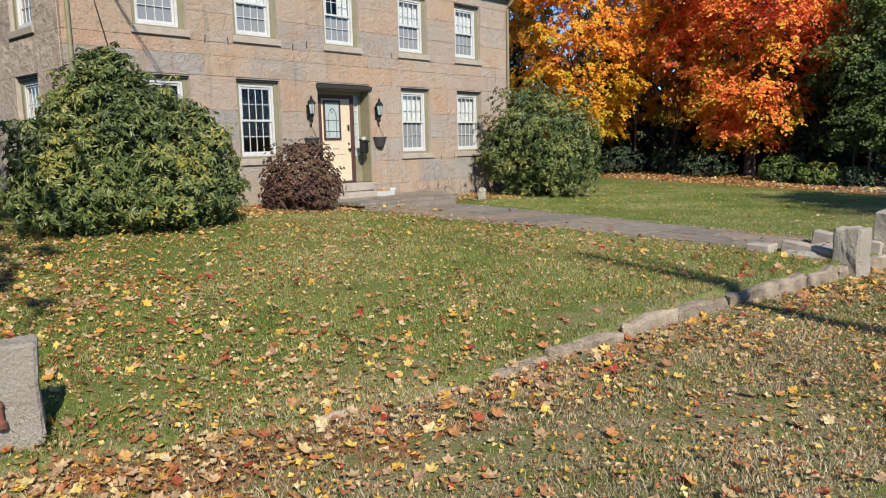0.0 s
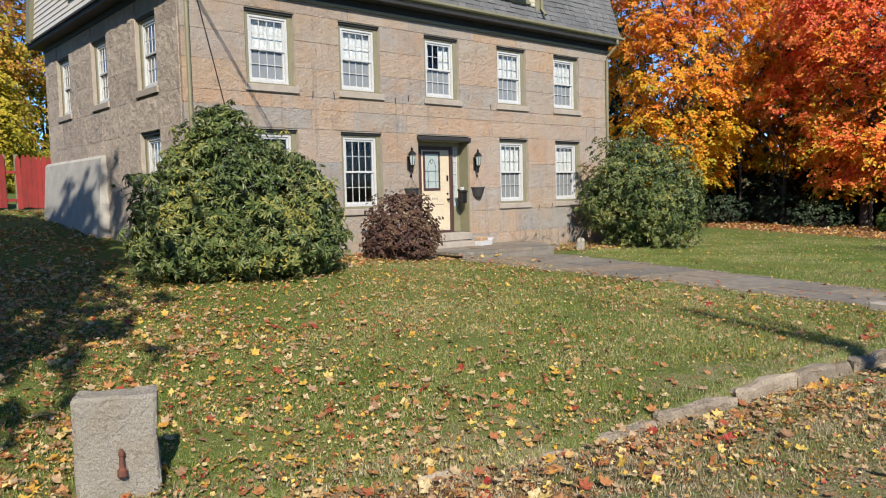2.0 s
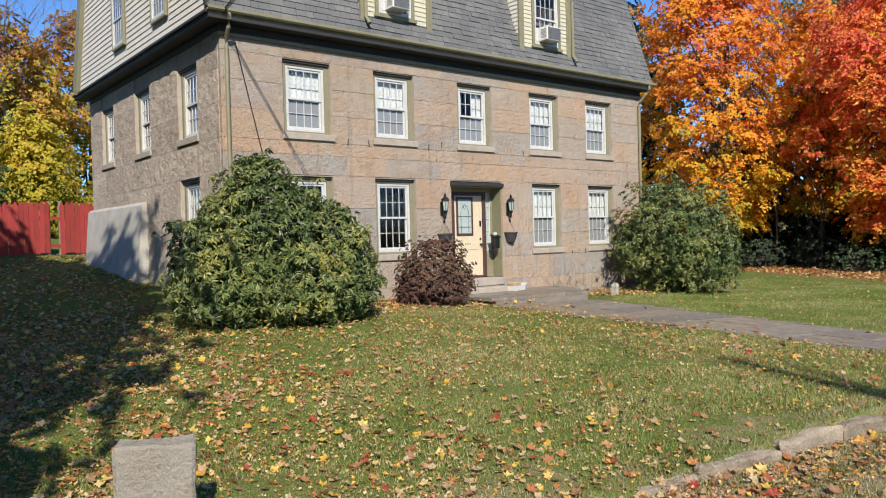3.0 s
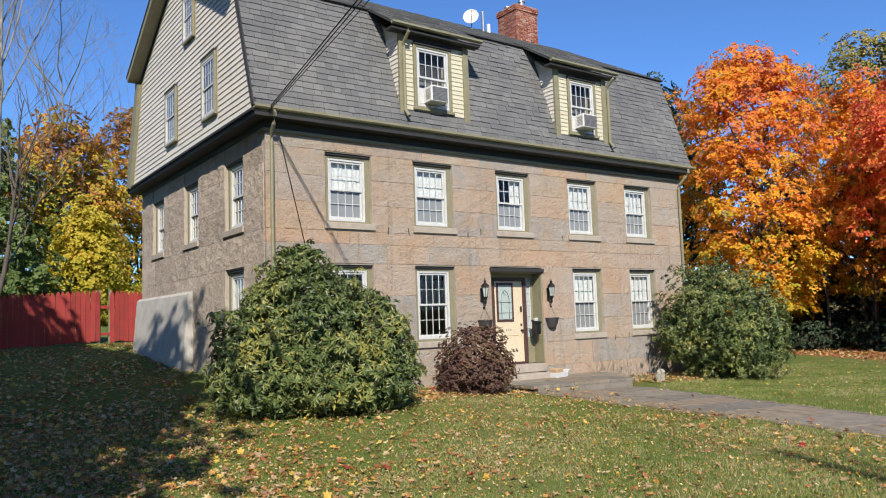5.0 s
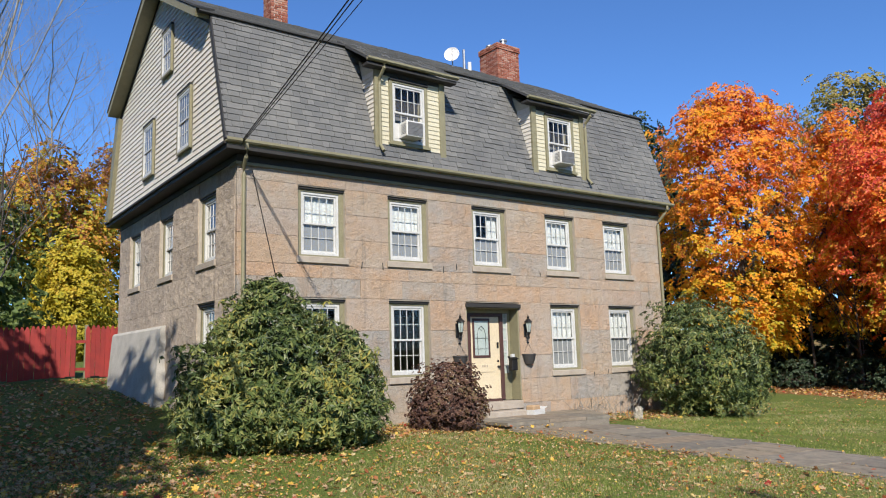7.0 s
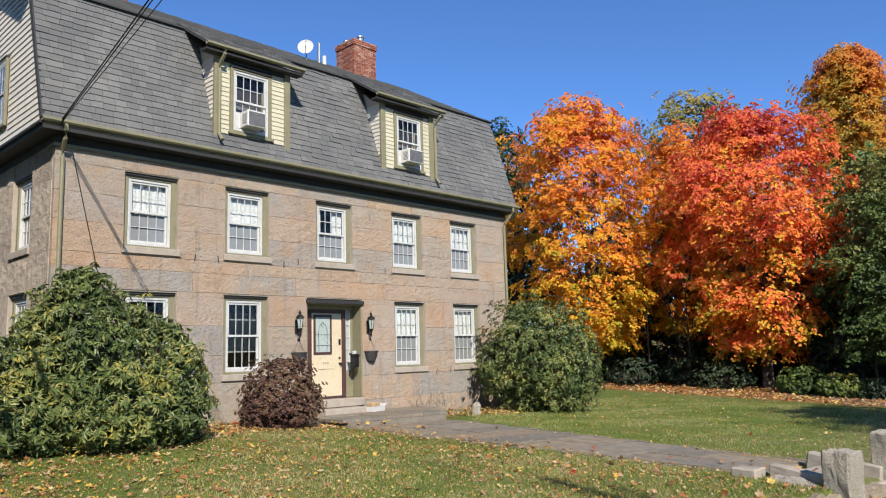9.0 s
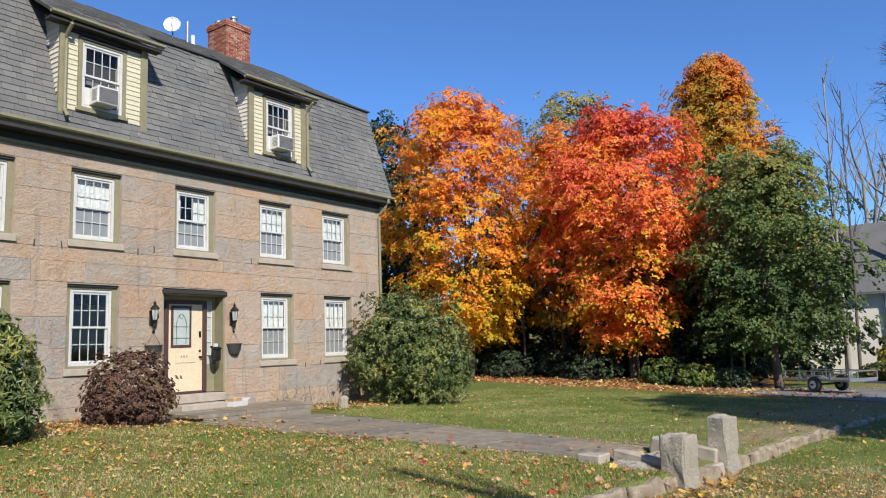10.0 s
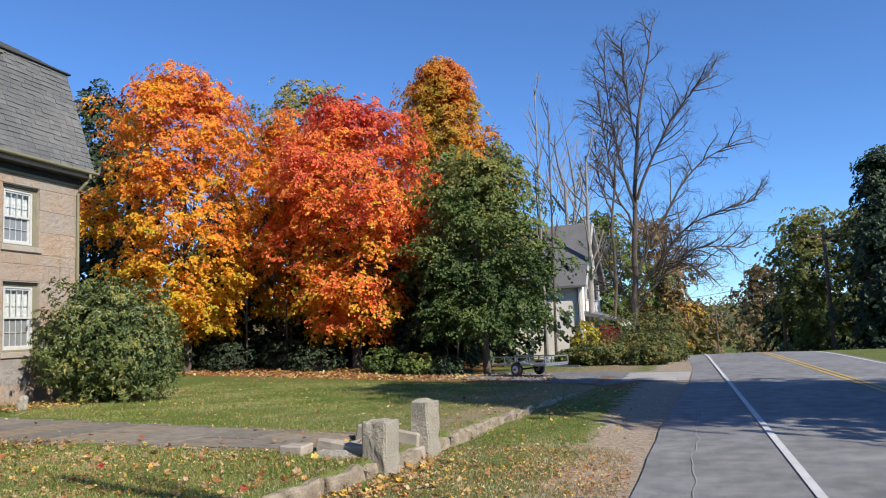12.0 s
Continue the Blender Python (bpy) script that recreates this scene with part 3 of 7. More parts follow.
# window and door joinery, local x along the wall, y inwards, z up, origin at the lower left corner of the sash frame
def window_parts(h, depth, cw):
    w, mid = WIN_W, h / 2
    d = depth
    meshes = {}
    bm = boxes((-cw, -0.001, d - 0.02, d + 0.12, -0.05, h + 0.045), (w + 0.001, w + cw, d - 0.02, d + 0.12, -0.05, h + 0.045), (0, w, d - 0.02, d + 0.12, h + 0.001, h + 0.045),
               (0, w, d - 0.02, d + 0.12, -0.05, -0.001), bev=0.004)
    # its dark colour holds the shade line under the lintel
    meshes["head_board"] = (boxes((0.002 - cw, w + cw - 0.002, d - 0.03 - 0.3 * cw, d + 0.12, h + 0.047, h + 0.098), bev=0.006), M_TRIMSHADE)
    meshes["casing"] = (bm, M_OLIVE)
    bm = boxes((0, 0.055, d, d + 0.1, 0, h), (w - 0.055, w, d, d + 0.1, 0, h), (0.055, w - 0.055, d, d + 0.1, h - 0.055, h), (0.055, w - 0.055, d, d + 0.1, 0, 0.055), bev=0.004)
    meshes["window_frame"] = (bm, M_WHITE)
    for nm, z0, z1, yo in (("upper_sash", mid - 0.02, h - 0.056, 0.02), ("lower_sash", 0.056, mid + 0.025, 0.05)):
        x0, x1 = 0.056, w - 0.056
        bm = boxes((x0, x0 + 0.04, d + yo, d + yo + 0.035, z0, z1), (x1 - 0.04, x1, d + yo, d + yo + 0.035, z0, z1), (x0 + 0.04, x1 - 0.04, d + yo, d + yo + 0.035, z0, z0 + 0.045), (x0 + 0.04, x1 - 0.04, d + yo, d + yo + 0.035, z1 - 0.04, z1), bev=0.003)
        xa, xb = x0 + 0.04, x1 - 0.04
        for i in (1, 2, 3):
            xm = xa + (xb - xa) * i / 4
            box(bm, xm - 0.007, xm + 0.007, d + yo + 0.008, d + yo + 0.026, z0 + 0.045, z1 - 0.04)
        zm = (z0 + 0.045 + z1 - 0.04) / 2
        box(bm, xa, xb, d + yo + 0.009, d + yo + 0.025, zm - 0.007, zm + 0.007)
        meshes[nm] = (bm, M_WHITE)
        bm = bmesh.new()
        bm.faces.new([bm.verts.new(p) for p in ((xa, d + yo + 0.017, z0 + 0.045), (xb, d + yo + 0.017, z0 + 0.045), (xb, d + yo + 0.017, z1 - 0.04), (xa, d + yo + 0.017, z1 - 0.04))])
        meshes[nm + "_pane"] = (bm, M_GLASS)
    out = {}
    for k, (bm, mat) in meshes.items():
        me = bpy.data.meshes.new(k)
        bm.to_mesh(me)
        bm.free()
        me.materials.append(mat)
        out[k] = me
    return out


def folds(w, z0, z1, y, step=0.055, amp=0.018, seed=0):
    """A gathered cloth hanging in soft folds."""
    r = random.Random(seed)
    bm = bmesh.new()
    n = max(4, int(w / step) * 2)
    lo, hi = [], []
    for i in range(n + 1):
        x = w * i / n
        off = amp * (1 if i % 2 else -1) * r.uniform(0.5, 1)
        lo.append(bm.verts.new((x, y + off, z0)))
        hi.append(bm.verts.new((x, y + off * 0.6, z1)))
    for i in range(n):
        bm.faces.new((lo[i], lo[i + 1], hi[i + 1], hi[i]))
    ret = bmesh.ops.extrude_face_region(bm, geom=list(bm.faces))
    for v in (e for e in ret["geom"] if isinstance(e, bmesh.types.BMVert)):
        v.co.y += 0.004
    bmesh.ops.recalc_face_normals(bm, faces=bm.faces)
    return bm


WIN_MESH = {}


def put_window(m, h, depth, cover, sill=True, seed=0, screen=True, cw=0.11):
    """A white double-hung window with grilles. cover: blind, curtain, drawn or dark."""
    key = (round(h, 3), round(depth, 3), cw)
    if key not in WIN_MESH:
        WIN_MESH[key] = window_parts(h, depth, cw)
    ms = WIN_MESH[key]
    win = shared("window", ms["window_frame"], house, m, "white double-hung window with grilles")
    shared("casing", ms["casing"], win, Matrix(), "olive painted wooden casing")
    shared("head_board", ms["head_board"], win, Matrix(), "thin head board, the lintel's shade in its dark colour")
    for s in ("upper_sash", "lower_sash"):
        shared(s, ms[s], win, Matrix())
        p = shared("pane", ms[s + "_pane"], win, Matrix())
        p.visible_shadow = False
    if screen:
        part("insect_screen", boxes((0.06, WIN_W - 0.06, depth + 0.088, depth + 0.09, 0.06, h / 2 - 0.02)), M_SHADE, win, "grey insect screen")
    if cover == "blind":
        part("curtain", folds(WIN_W - 0.1, 0.03, h - 0.05, depth + 0.125, 0.10, 0.012, seed), M_CURTAIN, win, "white net curtain", Matrix.Translation((0.05, 0, 0)))
    elif cover == "curtain":
        part("curtain", folds(0.30, 0.03, h - 0.05, depth + 0.13, 0.06, 0.02, seed), M_CURTAIN, win, "white curtain drawn aside", Matrix.Translation((WIN_W - 0.36, 0, 0)))
        part("curtain", folds(0.14, 0.03, h - 0.05, depth + 0.13, 0.05, 0.02, seed + 1), M_CURTAIN, win, "white curtain drawn aside", Matrix.Translation((0.05, 0, 0)))
    elif cover == "shade":
        # added sheet whose colour stands in for sky reflected by the panes
        part("sky_sheet", boxes((0.04, WIN_W - 0.04, depth + 0.096, depth + 0.10, 0.03, h - 0.04)), M_SKYSHEET, win, "blue-grey sheet, the panes' sky reflection in its colour")
    if sill:
        part("sill", boxes((-0.16, WIN_W + 0.16, -0.05, 0.16, -0.19, -0.052), bev=0.01), M_SILL, win, "dressed granite window sill")
    return win


for i, y in enumerate(FRONT_Y):
    cover = ("blind", "blind", "curtain", "blind", "blind")[i]
    put_window(Matrix.Translation((FX, y, UP[0])) @ FRONT, UP[1] - UP[0], 0.11, cover, seed=i)
    if i != 2:
        put_window(Matrix.Translation((FX, LOW_Y[i], LOW[0])) @ FRONT, LOW[1] - LOW[0], 0.11, "dark" if i < 2 else "blind", seed=20 + i, screen=i != 1)
for i, x in enumerate(SIDE_X):
    put_window(Matrix.Translation((x, SY, UP[0])), UP[1] - UP[0], 0.10, "shade", seed=40 + i)
put_window(Matrix.Translation((SIDE_X[0], SY, LOW[0])), LOW[1] - LOW[0], 0.10, "blind", seed=50)

# old drill marks left in the granite face; dark bars hold the slots' shade
for y, z, tilt in ((8.47, 4.22, 0.1), (9.0, 4.22, -0.1), (10.66, 4.22, 0.05), (13.75, 4.25, -0.08), (15.55, 1.62, 0.25), (16.1, 1.66, 0.2), (11.05, 4.3, 0.0)):
    part("drill_mark", boxes((-0.012, 0.012, -0.012, 0.02, -0.075, 0.075), bev=0.004), M_SHADEFILL, house, "drill slot, its shade a dark bar on the stone", Matrix.Translation((FX, y, z)) @ FRONT @ Matrix.Rotation(tilt, 4, "Y"))

# front door, set back in its stone opening
DY, DD = 12.13, 0.34
entry = part("door_surround", boxes((-0.80, 0.80, DD - 0.02, DD + 0.1, 3.24, 3.33), bev=0.006), M_OLIVE, house, "olive painted door surround with sidelights", Matrix.Translation((FX, DY, 0)) @ FRONT)
part("lintel_board", boxes((-0.80, 0.80, -0.02, DD + 0.1, 3.332, 3.43), bev=0.006), M_OLIVE, entry)
for s in (-1, 1):
    part("jamb_lining", boxes((s * 0.815 - 0.014, s * 0.815 + 0.014, 0.02, DD + 0.1, 1.10, 3.43), bev=0.004), M_OLIVE, entry)
    part("apron_panel", boxes((s * 0.685 - 0.115, s * 0.685 + 0.115, DD, DD + 0.1, 1.10, 1.75), bev=0.006), M_OLIVE, entry)
    part("stile", boxes((s * 0.77 - 0.03, s * 0.77 + 0.03, DD, DD + 0.1, 1.752, 3.238), bev=0.004), M_OLIVE, entry)
part("hood", boxes((-0.86, 0.86, -0.06, 0.05, 3.345, 3.44), bev=0.01), M_TRIMSHADE, entry, "dark wooden head board")
part("door_frame", boxes((-0.565, -0.465, DD - 0.02, DD + 0.09, 1.12, 3.235), (0.465, 0.565, DD - 0.02, DD + 0.09, 1.12, 3.235), (-0.465, 0.465, DD - 0.02, DD + 0.09, 3.15, 3.235), (-0.465, 0.465, DD - 0.03, DD + 0.09, 1.09, 1.145), bev=0.006), M_BROWN, entry, "dark brown door frame")
for sx in (-0.655, 0.655):
    part("sidelight_pane", boxes((sx - 0.084, sx + 0.084, DD + 0.045, DD + 0.05, 1.752, 3.238)), M_MILK, entry, "pale sidelight pane")
    for z in (1.96, 2.26, 2.56, 2.86, 3.10):
        part("sidelight_bar", boxes((sx - 0.0545, sx + 0.0545, DD + 0.02, DD + 0.044, z, z + 0.03)), M_WHITE, entry)
    for s in (-1, 1):
        part("sidelight_stile", boxes((sx + s * 0.0695 - 0.0145, sx + s * 0.0695 + 0.0145, DD + 0.02, DD + 0.044, 1.755, 3.236)), M_WHITE, entry)
door = part("door", boxes((-0.462, 0.462, DD + 0.02, DD + 0.065, 1.148, 3.148), bev=0.004), M_CREAM, house, "cream panelled front door with leaded glass, closed", Matrix.Translation((FX, DY, 0)) @ FRONT)
GX = -0.115   # the glass sits towards the hinges
bm = boxes((GX - 0.275, GX + 0.265, DD + 0.002, DD + 0.019, 2.15, 2.21), (GX - 0.275, GX + 0.265, DD + 0.002, DD + 0.019, 3.05, 3.11), (GX - 0.275, GX - 0.215, DD + 0.002, DD + 0.019, 2.21, 3.05), (GX + 0.215, GX + 0.265, DD + 0.002, DD + 0.019, 2.21, 3.05), bev=0.003)
part("glazing_bead", bm, M_BROWN, door, "dark brown glazing frame")
part("leaded_pane", boxes((GX - 0.215, GX + 0.215, DD + 0.012, DD + 0.019, 2.21, 3.05)), M_MILK, door, "leaded glass panel with green tint")
bm = bmesh.new()
for s in (-1, 1):
    tube_bm([(GX + s * 0.12, DD + 0.009, 2.22), (GX + s * 0.13, DD + 0.009, 2.72), (GX + s * 0.08, DD + 0.009, 2.86), (GX, DD + 0.009, 2.93)], 0.005, 5, bm)
    tube_bm([(GX, DD + 0.009, 2.80), (GX + s * 0.05, DD + 0.009, 2.865), (GX, DD + 0.009, 2.93)], 0.005, 5, bm)
for zz in (2.36, 2.62):
    box(bm, GX - 0.21, GX + 0.21, DD + 0.005, DD + 0.012, zz, zz + 0.01)
part("leading", bm, M_BLACK, door)
part("letter_plate", boxes((-0.27, 0.27, DD + 0.006, DD + 0.019, 1.80, 1.98), bev=0.003), M_CREAM, door, "raised cream plate")
for dx in (-0.11, -0.04, 0.03):
    part("number_bar", boxes((dx - 0.018, dx + 0.018, DD + 0.0, DD + 0.006, 1.92, 1.975)), M_SILL, door)
part("lock", boxes((0.36, 0.42, DD - 0.005, DD + 0.019, 2.38, 2.52), bev=0.008), M_BLACK, door)
hb = lathe([(0.03, 0), (0.03, 0.012), (0.012, 0.02), (0.012, 0.04), (0.028, 0.05), (0.03, 0.065), (0.015, 0.075)], 12)
bmesh.ops.transform(hb, matrix=Matrix.Translation((0.39, DD + 0.02, 1.92)) @ Matrix.Rotation(radians(90), 4, "X"), verts=hb.verts)
part("door_knob", hb, M_BLACK, door)
hb = lathe([(0.03, 0), (0.03, 0.012), (0.02, 0.018)], 12)
bmesh.ops.transform(hb, matrix=Matrix.Translation((0.39, DD + 0.02, 2.06)) @ Matrix.Rotation(radians(90), 4, "X"), verts=hb.verts)
part("deadbolt", hb, M_BLACK, door)
part("door_sill", boxes((-0.83, 0.83, -0.04, DD + 0.1, 0.90, 1.09), bev=0.012), M_SILL, house, "granite door sill", Matrix.Translation((FX, DY, 0)) @ FRONT)

# frieze, soffit, gutters and downpipes
part("frieze", boxes((FX - 0.3, FX + 0.05, SY - 0.05, NY + 0.03, 6.10, 6.17), bev=0.01), M_OLIVE, house, "olive frieze board under the eaves")
# soffit and wall plate carry the overhang's deep shade in their colour
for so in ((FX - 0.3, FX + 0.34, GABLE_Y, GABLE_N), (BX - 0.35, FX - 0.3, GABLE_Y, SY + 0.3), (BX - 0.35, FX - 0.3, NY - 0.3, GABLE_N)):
    part("soffit", boxes((*so, 6.32, 6.40)), M_TRIMSHADE, house, "wooden soffit, the eaves' shade in its dark colour")
part("frieze", boxes((FX - 0.3, FX + 0.02, SY - 0.02, NY + 0.02, 6.171, 6.319), (BX, FX - 0.3, SY - 0.02, SY + 0.3, 6.19, 6.319), (BX, FX - 0.3, NY - 0.3, NY + 0.02, 6.19, 6.319)), M_TRIMSHADE, house, "wooden wall plate, the eaves' shade in its dark colour")


def gutter(x, y0, y1, z, parent):
    prof = [(0, 0.02), (0.07, 0.02), (0.10, 0.05), (0.10, 0.10), (0.09, 0.10), (0.085, 0.06), (0.065, 0.035), (0.015, 0.035), (0.015, 0.10), (0, 0.10)]
    return part("gutter", prism(prof, y0, y1, lambda u, v, w: (x + u, w, z + v)), M_OLIVE, parent, "olive metal gutter")


gutter(FX + 0.33, GABLE_Y - 0.03, GABLE_N + 0.12, 6.42, house)
part("fascia", boxes((FX + 0.28, FX + 0.328, GABLE_Y, GABLE_N, 6.40, 6.52)), M_OLIVE, house)


def downpipe(pts):
    bm = bmesh.new()
    tube_bm(pts, 0.042, 8, bm)
    return part("downpipe", bm, M_OLIVE, house, "olive downpipe")


downpipe([(FX + 0.38, SY + 0.04, 6.44), (FX + 0.38, SY + 0.05, 6.33), (FX + 0.28, SY + 0.07, 6.2), (FX + 0.1, SY + 0.1, 6.05), (FX + 0.06, SY + 0.11, 5.9), (FX + 0.06, SY + 0.11, 0.95)])
downpipe([(FX + 0.38, NY - 0.02, 6.44), (FX + 0.38, NY - 0.02, 6.33), (FX + 0.28, NY - 0.05, 6.2), (FX + 0.1, NY - 0.1, 6.0), (FX + 0.06, NY - 0.1, 5.9), (FX + 0.06, NY - 0.1, 0.6)])

# gambrel roof shell
def roof_outline(o):
    return [(FX + 0.36 + o * 0.2, EAVE - 0.02), (BREAK_X + o, BREAK_Z + o * 0.5), (RIDGE_X, RIDGE_Z + o), (2 * RIDGE_X - BREAK_X - o, BREAK_Z + o * 0.5), (2 * RIDGE_X - FX - 0.36 - o * 0.2, EAVE - 0.02)]


outer = roof_outline(0.0)
inner = [(x + (0.16 if x < RIDGE_X - 0.1 else (-0.16 if x > RIDGE_X + 0.1 else 0)), z - (0.0 if z < 7 else 0.17)) for x, z in outer]
roof = part("roof", prism(outer + inner[::-1], GABLE_Y - 0.02, GABLE_N + 0.02, lambda u, v, w: (u, w, v)), M_ROOFBED, house, "grey asphalt shingle gambrel roof")
# cornice at the break, and rake boards that stand out past the gable
part("break_cornice", prism([(BREAK_X + 0.02, BREAK_Z - 0.06), (BREAK_X + 0.10, BREAK_Z - 0.045), (BREAK_X + 0.10, BREAK_Z - 0.01), (BREAK_X - 0.1, BREAK_Z + 0.085), (BREAK_X - 0.05, BREAK_Z - 0.04)], GABLE_Y - 0.3, GABLE_N + 0.1, lambda u, v, w: (u, w, v)), M_ROOFBED, roof, "dark drip edge at the roof break")


def rake(y0, y1, name, outline, mat, label):
    return part(name, prism(outline, y0, y1, lambda u, v, w: (u, w, v)), mat, house, label)


def band(p, q, up, down):
    d = Vector((q[0] - p[0], q[1] - p[1])).normalized()
    n = Vector((-d.y, d.x))
    if n.y < 0:
        n = -n
    return [(p[0] + n.x * up, p[1] + n.y * up), (q[0] + n.x * up, q[1] + n.y * up), (q[0] - n.x * down, q[1] - n.y * down), (p[0] - n.x * down, p[1] - n.y * down)]


rear_break, rear_eave = outer[3], outer[4]
rake(GABLE_Y - 0.34, GABLE_Y + 0.02, "rake_board", band(rear_break, (RIDGE_X - 0.004, RIDGE_Z), 0.03, 0.14), M_OLIVE, "olive rake board")
rake(GABLE_Y - 0.34, GABLE_Y + 0.02, "rake_board", band((RIDGE_X + 0.004, RIDGE_Z), outer[1], 0.03, 0.14), M_OLIVE, "olive rake board")
rake(GABLE_Y - 0.10, GABLE_Y + 0.02, "corner_board", band(rear_eave, (rear_break[0], rear_break[1] - 0.1), 0.02, 0.34), M_OLIVE, "olive gable corner board")
rake(GABLE_Y - 0.05, GABLE_Y + 0.02, "corner_board", band((outer[0][0], outer[0][1]), (outer[1][0], outer[1][1] - 0.02), 0.01, 0.05), M_TRIMSHADE, "thin dark edge board")
rake(GABLE_Y - 0.36, GABLE_Y + 0.02, "rake_roof", band(rear_break, (RIDGE_X - 0.002, RIDGE_Z + 0.05), 0.045, -0.001), M_ROOFBED, "dark roof edge")
rake(GABLE_Y - 0.36, GABLE_Y + 0.02, "rake_roof", band((RIDGE_X + 0.002, RIDGE_Z + 0.05), (outer[1][0] + 0.1, outer[1][1] - 0.0), 0.045, -0.001), M_ROOFBED, "dark roof edge")
part("gable_base", boxes((BX - 0.32, FX + 0.33, GABLE_Y - 0.06, GABLE_Y + 0.02, 6.40, 6.46), bev=0.008), M_TRIMSHADE, house, "dark board at the gable's foot")

gable_in = [(FX + 0.30, 6.42), (BREAK_X - 0.05, BREAK_Z - 0.08), (RIDGE_X, RIDGE_Z - 0.1), (rear_break[0] + 0.05, BREAK_Z - 0.08), (2 * RIDGE_X - FX - 0.30, 6.42)]
GWIN = [(-20.15, 6.93, 8.23, 0.93), (-17.28, 6.91, 8.23, 0.93), (-18.65, 9.15, 10.22, 0.80)]
gable_south = part("gable_wall", bmesh.new(), M_SIDING, house, "cream clapboard gable wall")
bm = prism(gable_in, GABLE_Y + 0.03, GABLE_Y + 0.13, lambda u, v, w: (u, w, v))
bm.to_mesh(gable_south.data)
bm.free()
part("gable_wall", prism(gable_in, GABLE_N - 0.13, GABLE_N - 0.03, lambda u, v, w: (u, w, v)), M_SIDING, house)


def span_at(z):
    if z < BREAK_Z - 0.08:
        f = (z - 6.42) / (BREAK_Z - 0.08 - 6.42)
        x = FX + 0.30 + (BREAK_X - 0.05 - FX - 0.30) * f
    else:
        f = (z - BREAK_Z + 0.08) / (RIDGE_Z - 0.1 - BREAK_Z + 0.08)
        x = BREAK_X - 0.05 + (RIDGE_X - BREAK_X + 0.05) * f
    return 2 * RIDGE_X - x, x


def clapboard(z, h, x0, x1, y, parent, mat, out=-1):
    prof = [(0, 0), (0.026, 0), (0.006, h + 0.012), (0, h + 0.012)]
    bm = bmesh.new()
    vs = [[bm.verts.new((x, y + out * a, z + b)) for a, b in prof] for x in (x0, x1)]
    for i in range(4):
        bm.faces.new((vs[0][i], vs[0][(i + 1) % 4], vs[1][(i + 1) % 4], vs[1][i]))
    bm.faces.new(vs[0][::-1])
    bm.faces.new(vs[1])
    bmesh.ops.recalc_face_normals(bm, faces=bm.faces)
    return part("clapboard", bm, mat, parent)


z = 6.50
while z < RIDGE_Z - 0.25:
    h = 0.125
    a, b = span_at(z + h)
    spans = [(a, b)]
    for wx, z0, z1, ws in GWIN:
        if z + h > z0 - 0.1 and z < z1 + 0.1:
            spans = [s for p, q in spans for s in ((p, min(q, wx - 0.09)), (max(p, wx + WIN_W * ws + 0.09), q)) if s[1] - s[0] > 0.05]
    for p, q in spans:
        clapboard(z, h, p, q, GABLE_Y + 0.03, gable_south, M_SIDING)
    z += h
for wx, z0, z1, ws in GWIN:
    put_window(Matrix.Translation((wx, GABLE_Y - 0.048, z0)) @ Matrix.Diagonal((ws, 0.45, 1, 1)), z1 - z0, 0.0, "shade", sill=False, seed=int(-wx * 10), cw=0.045)

# shed dormers on the front slope
def slope_x(z):
    return outer[0][0] + (outer[1][0] - outer[0][0]) * (z - outer[0][1]) / (outer[1][1] - outer[0][1])


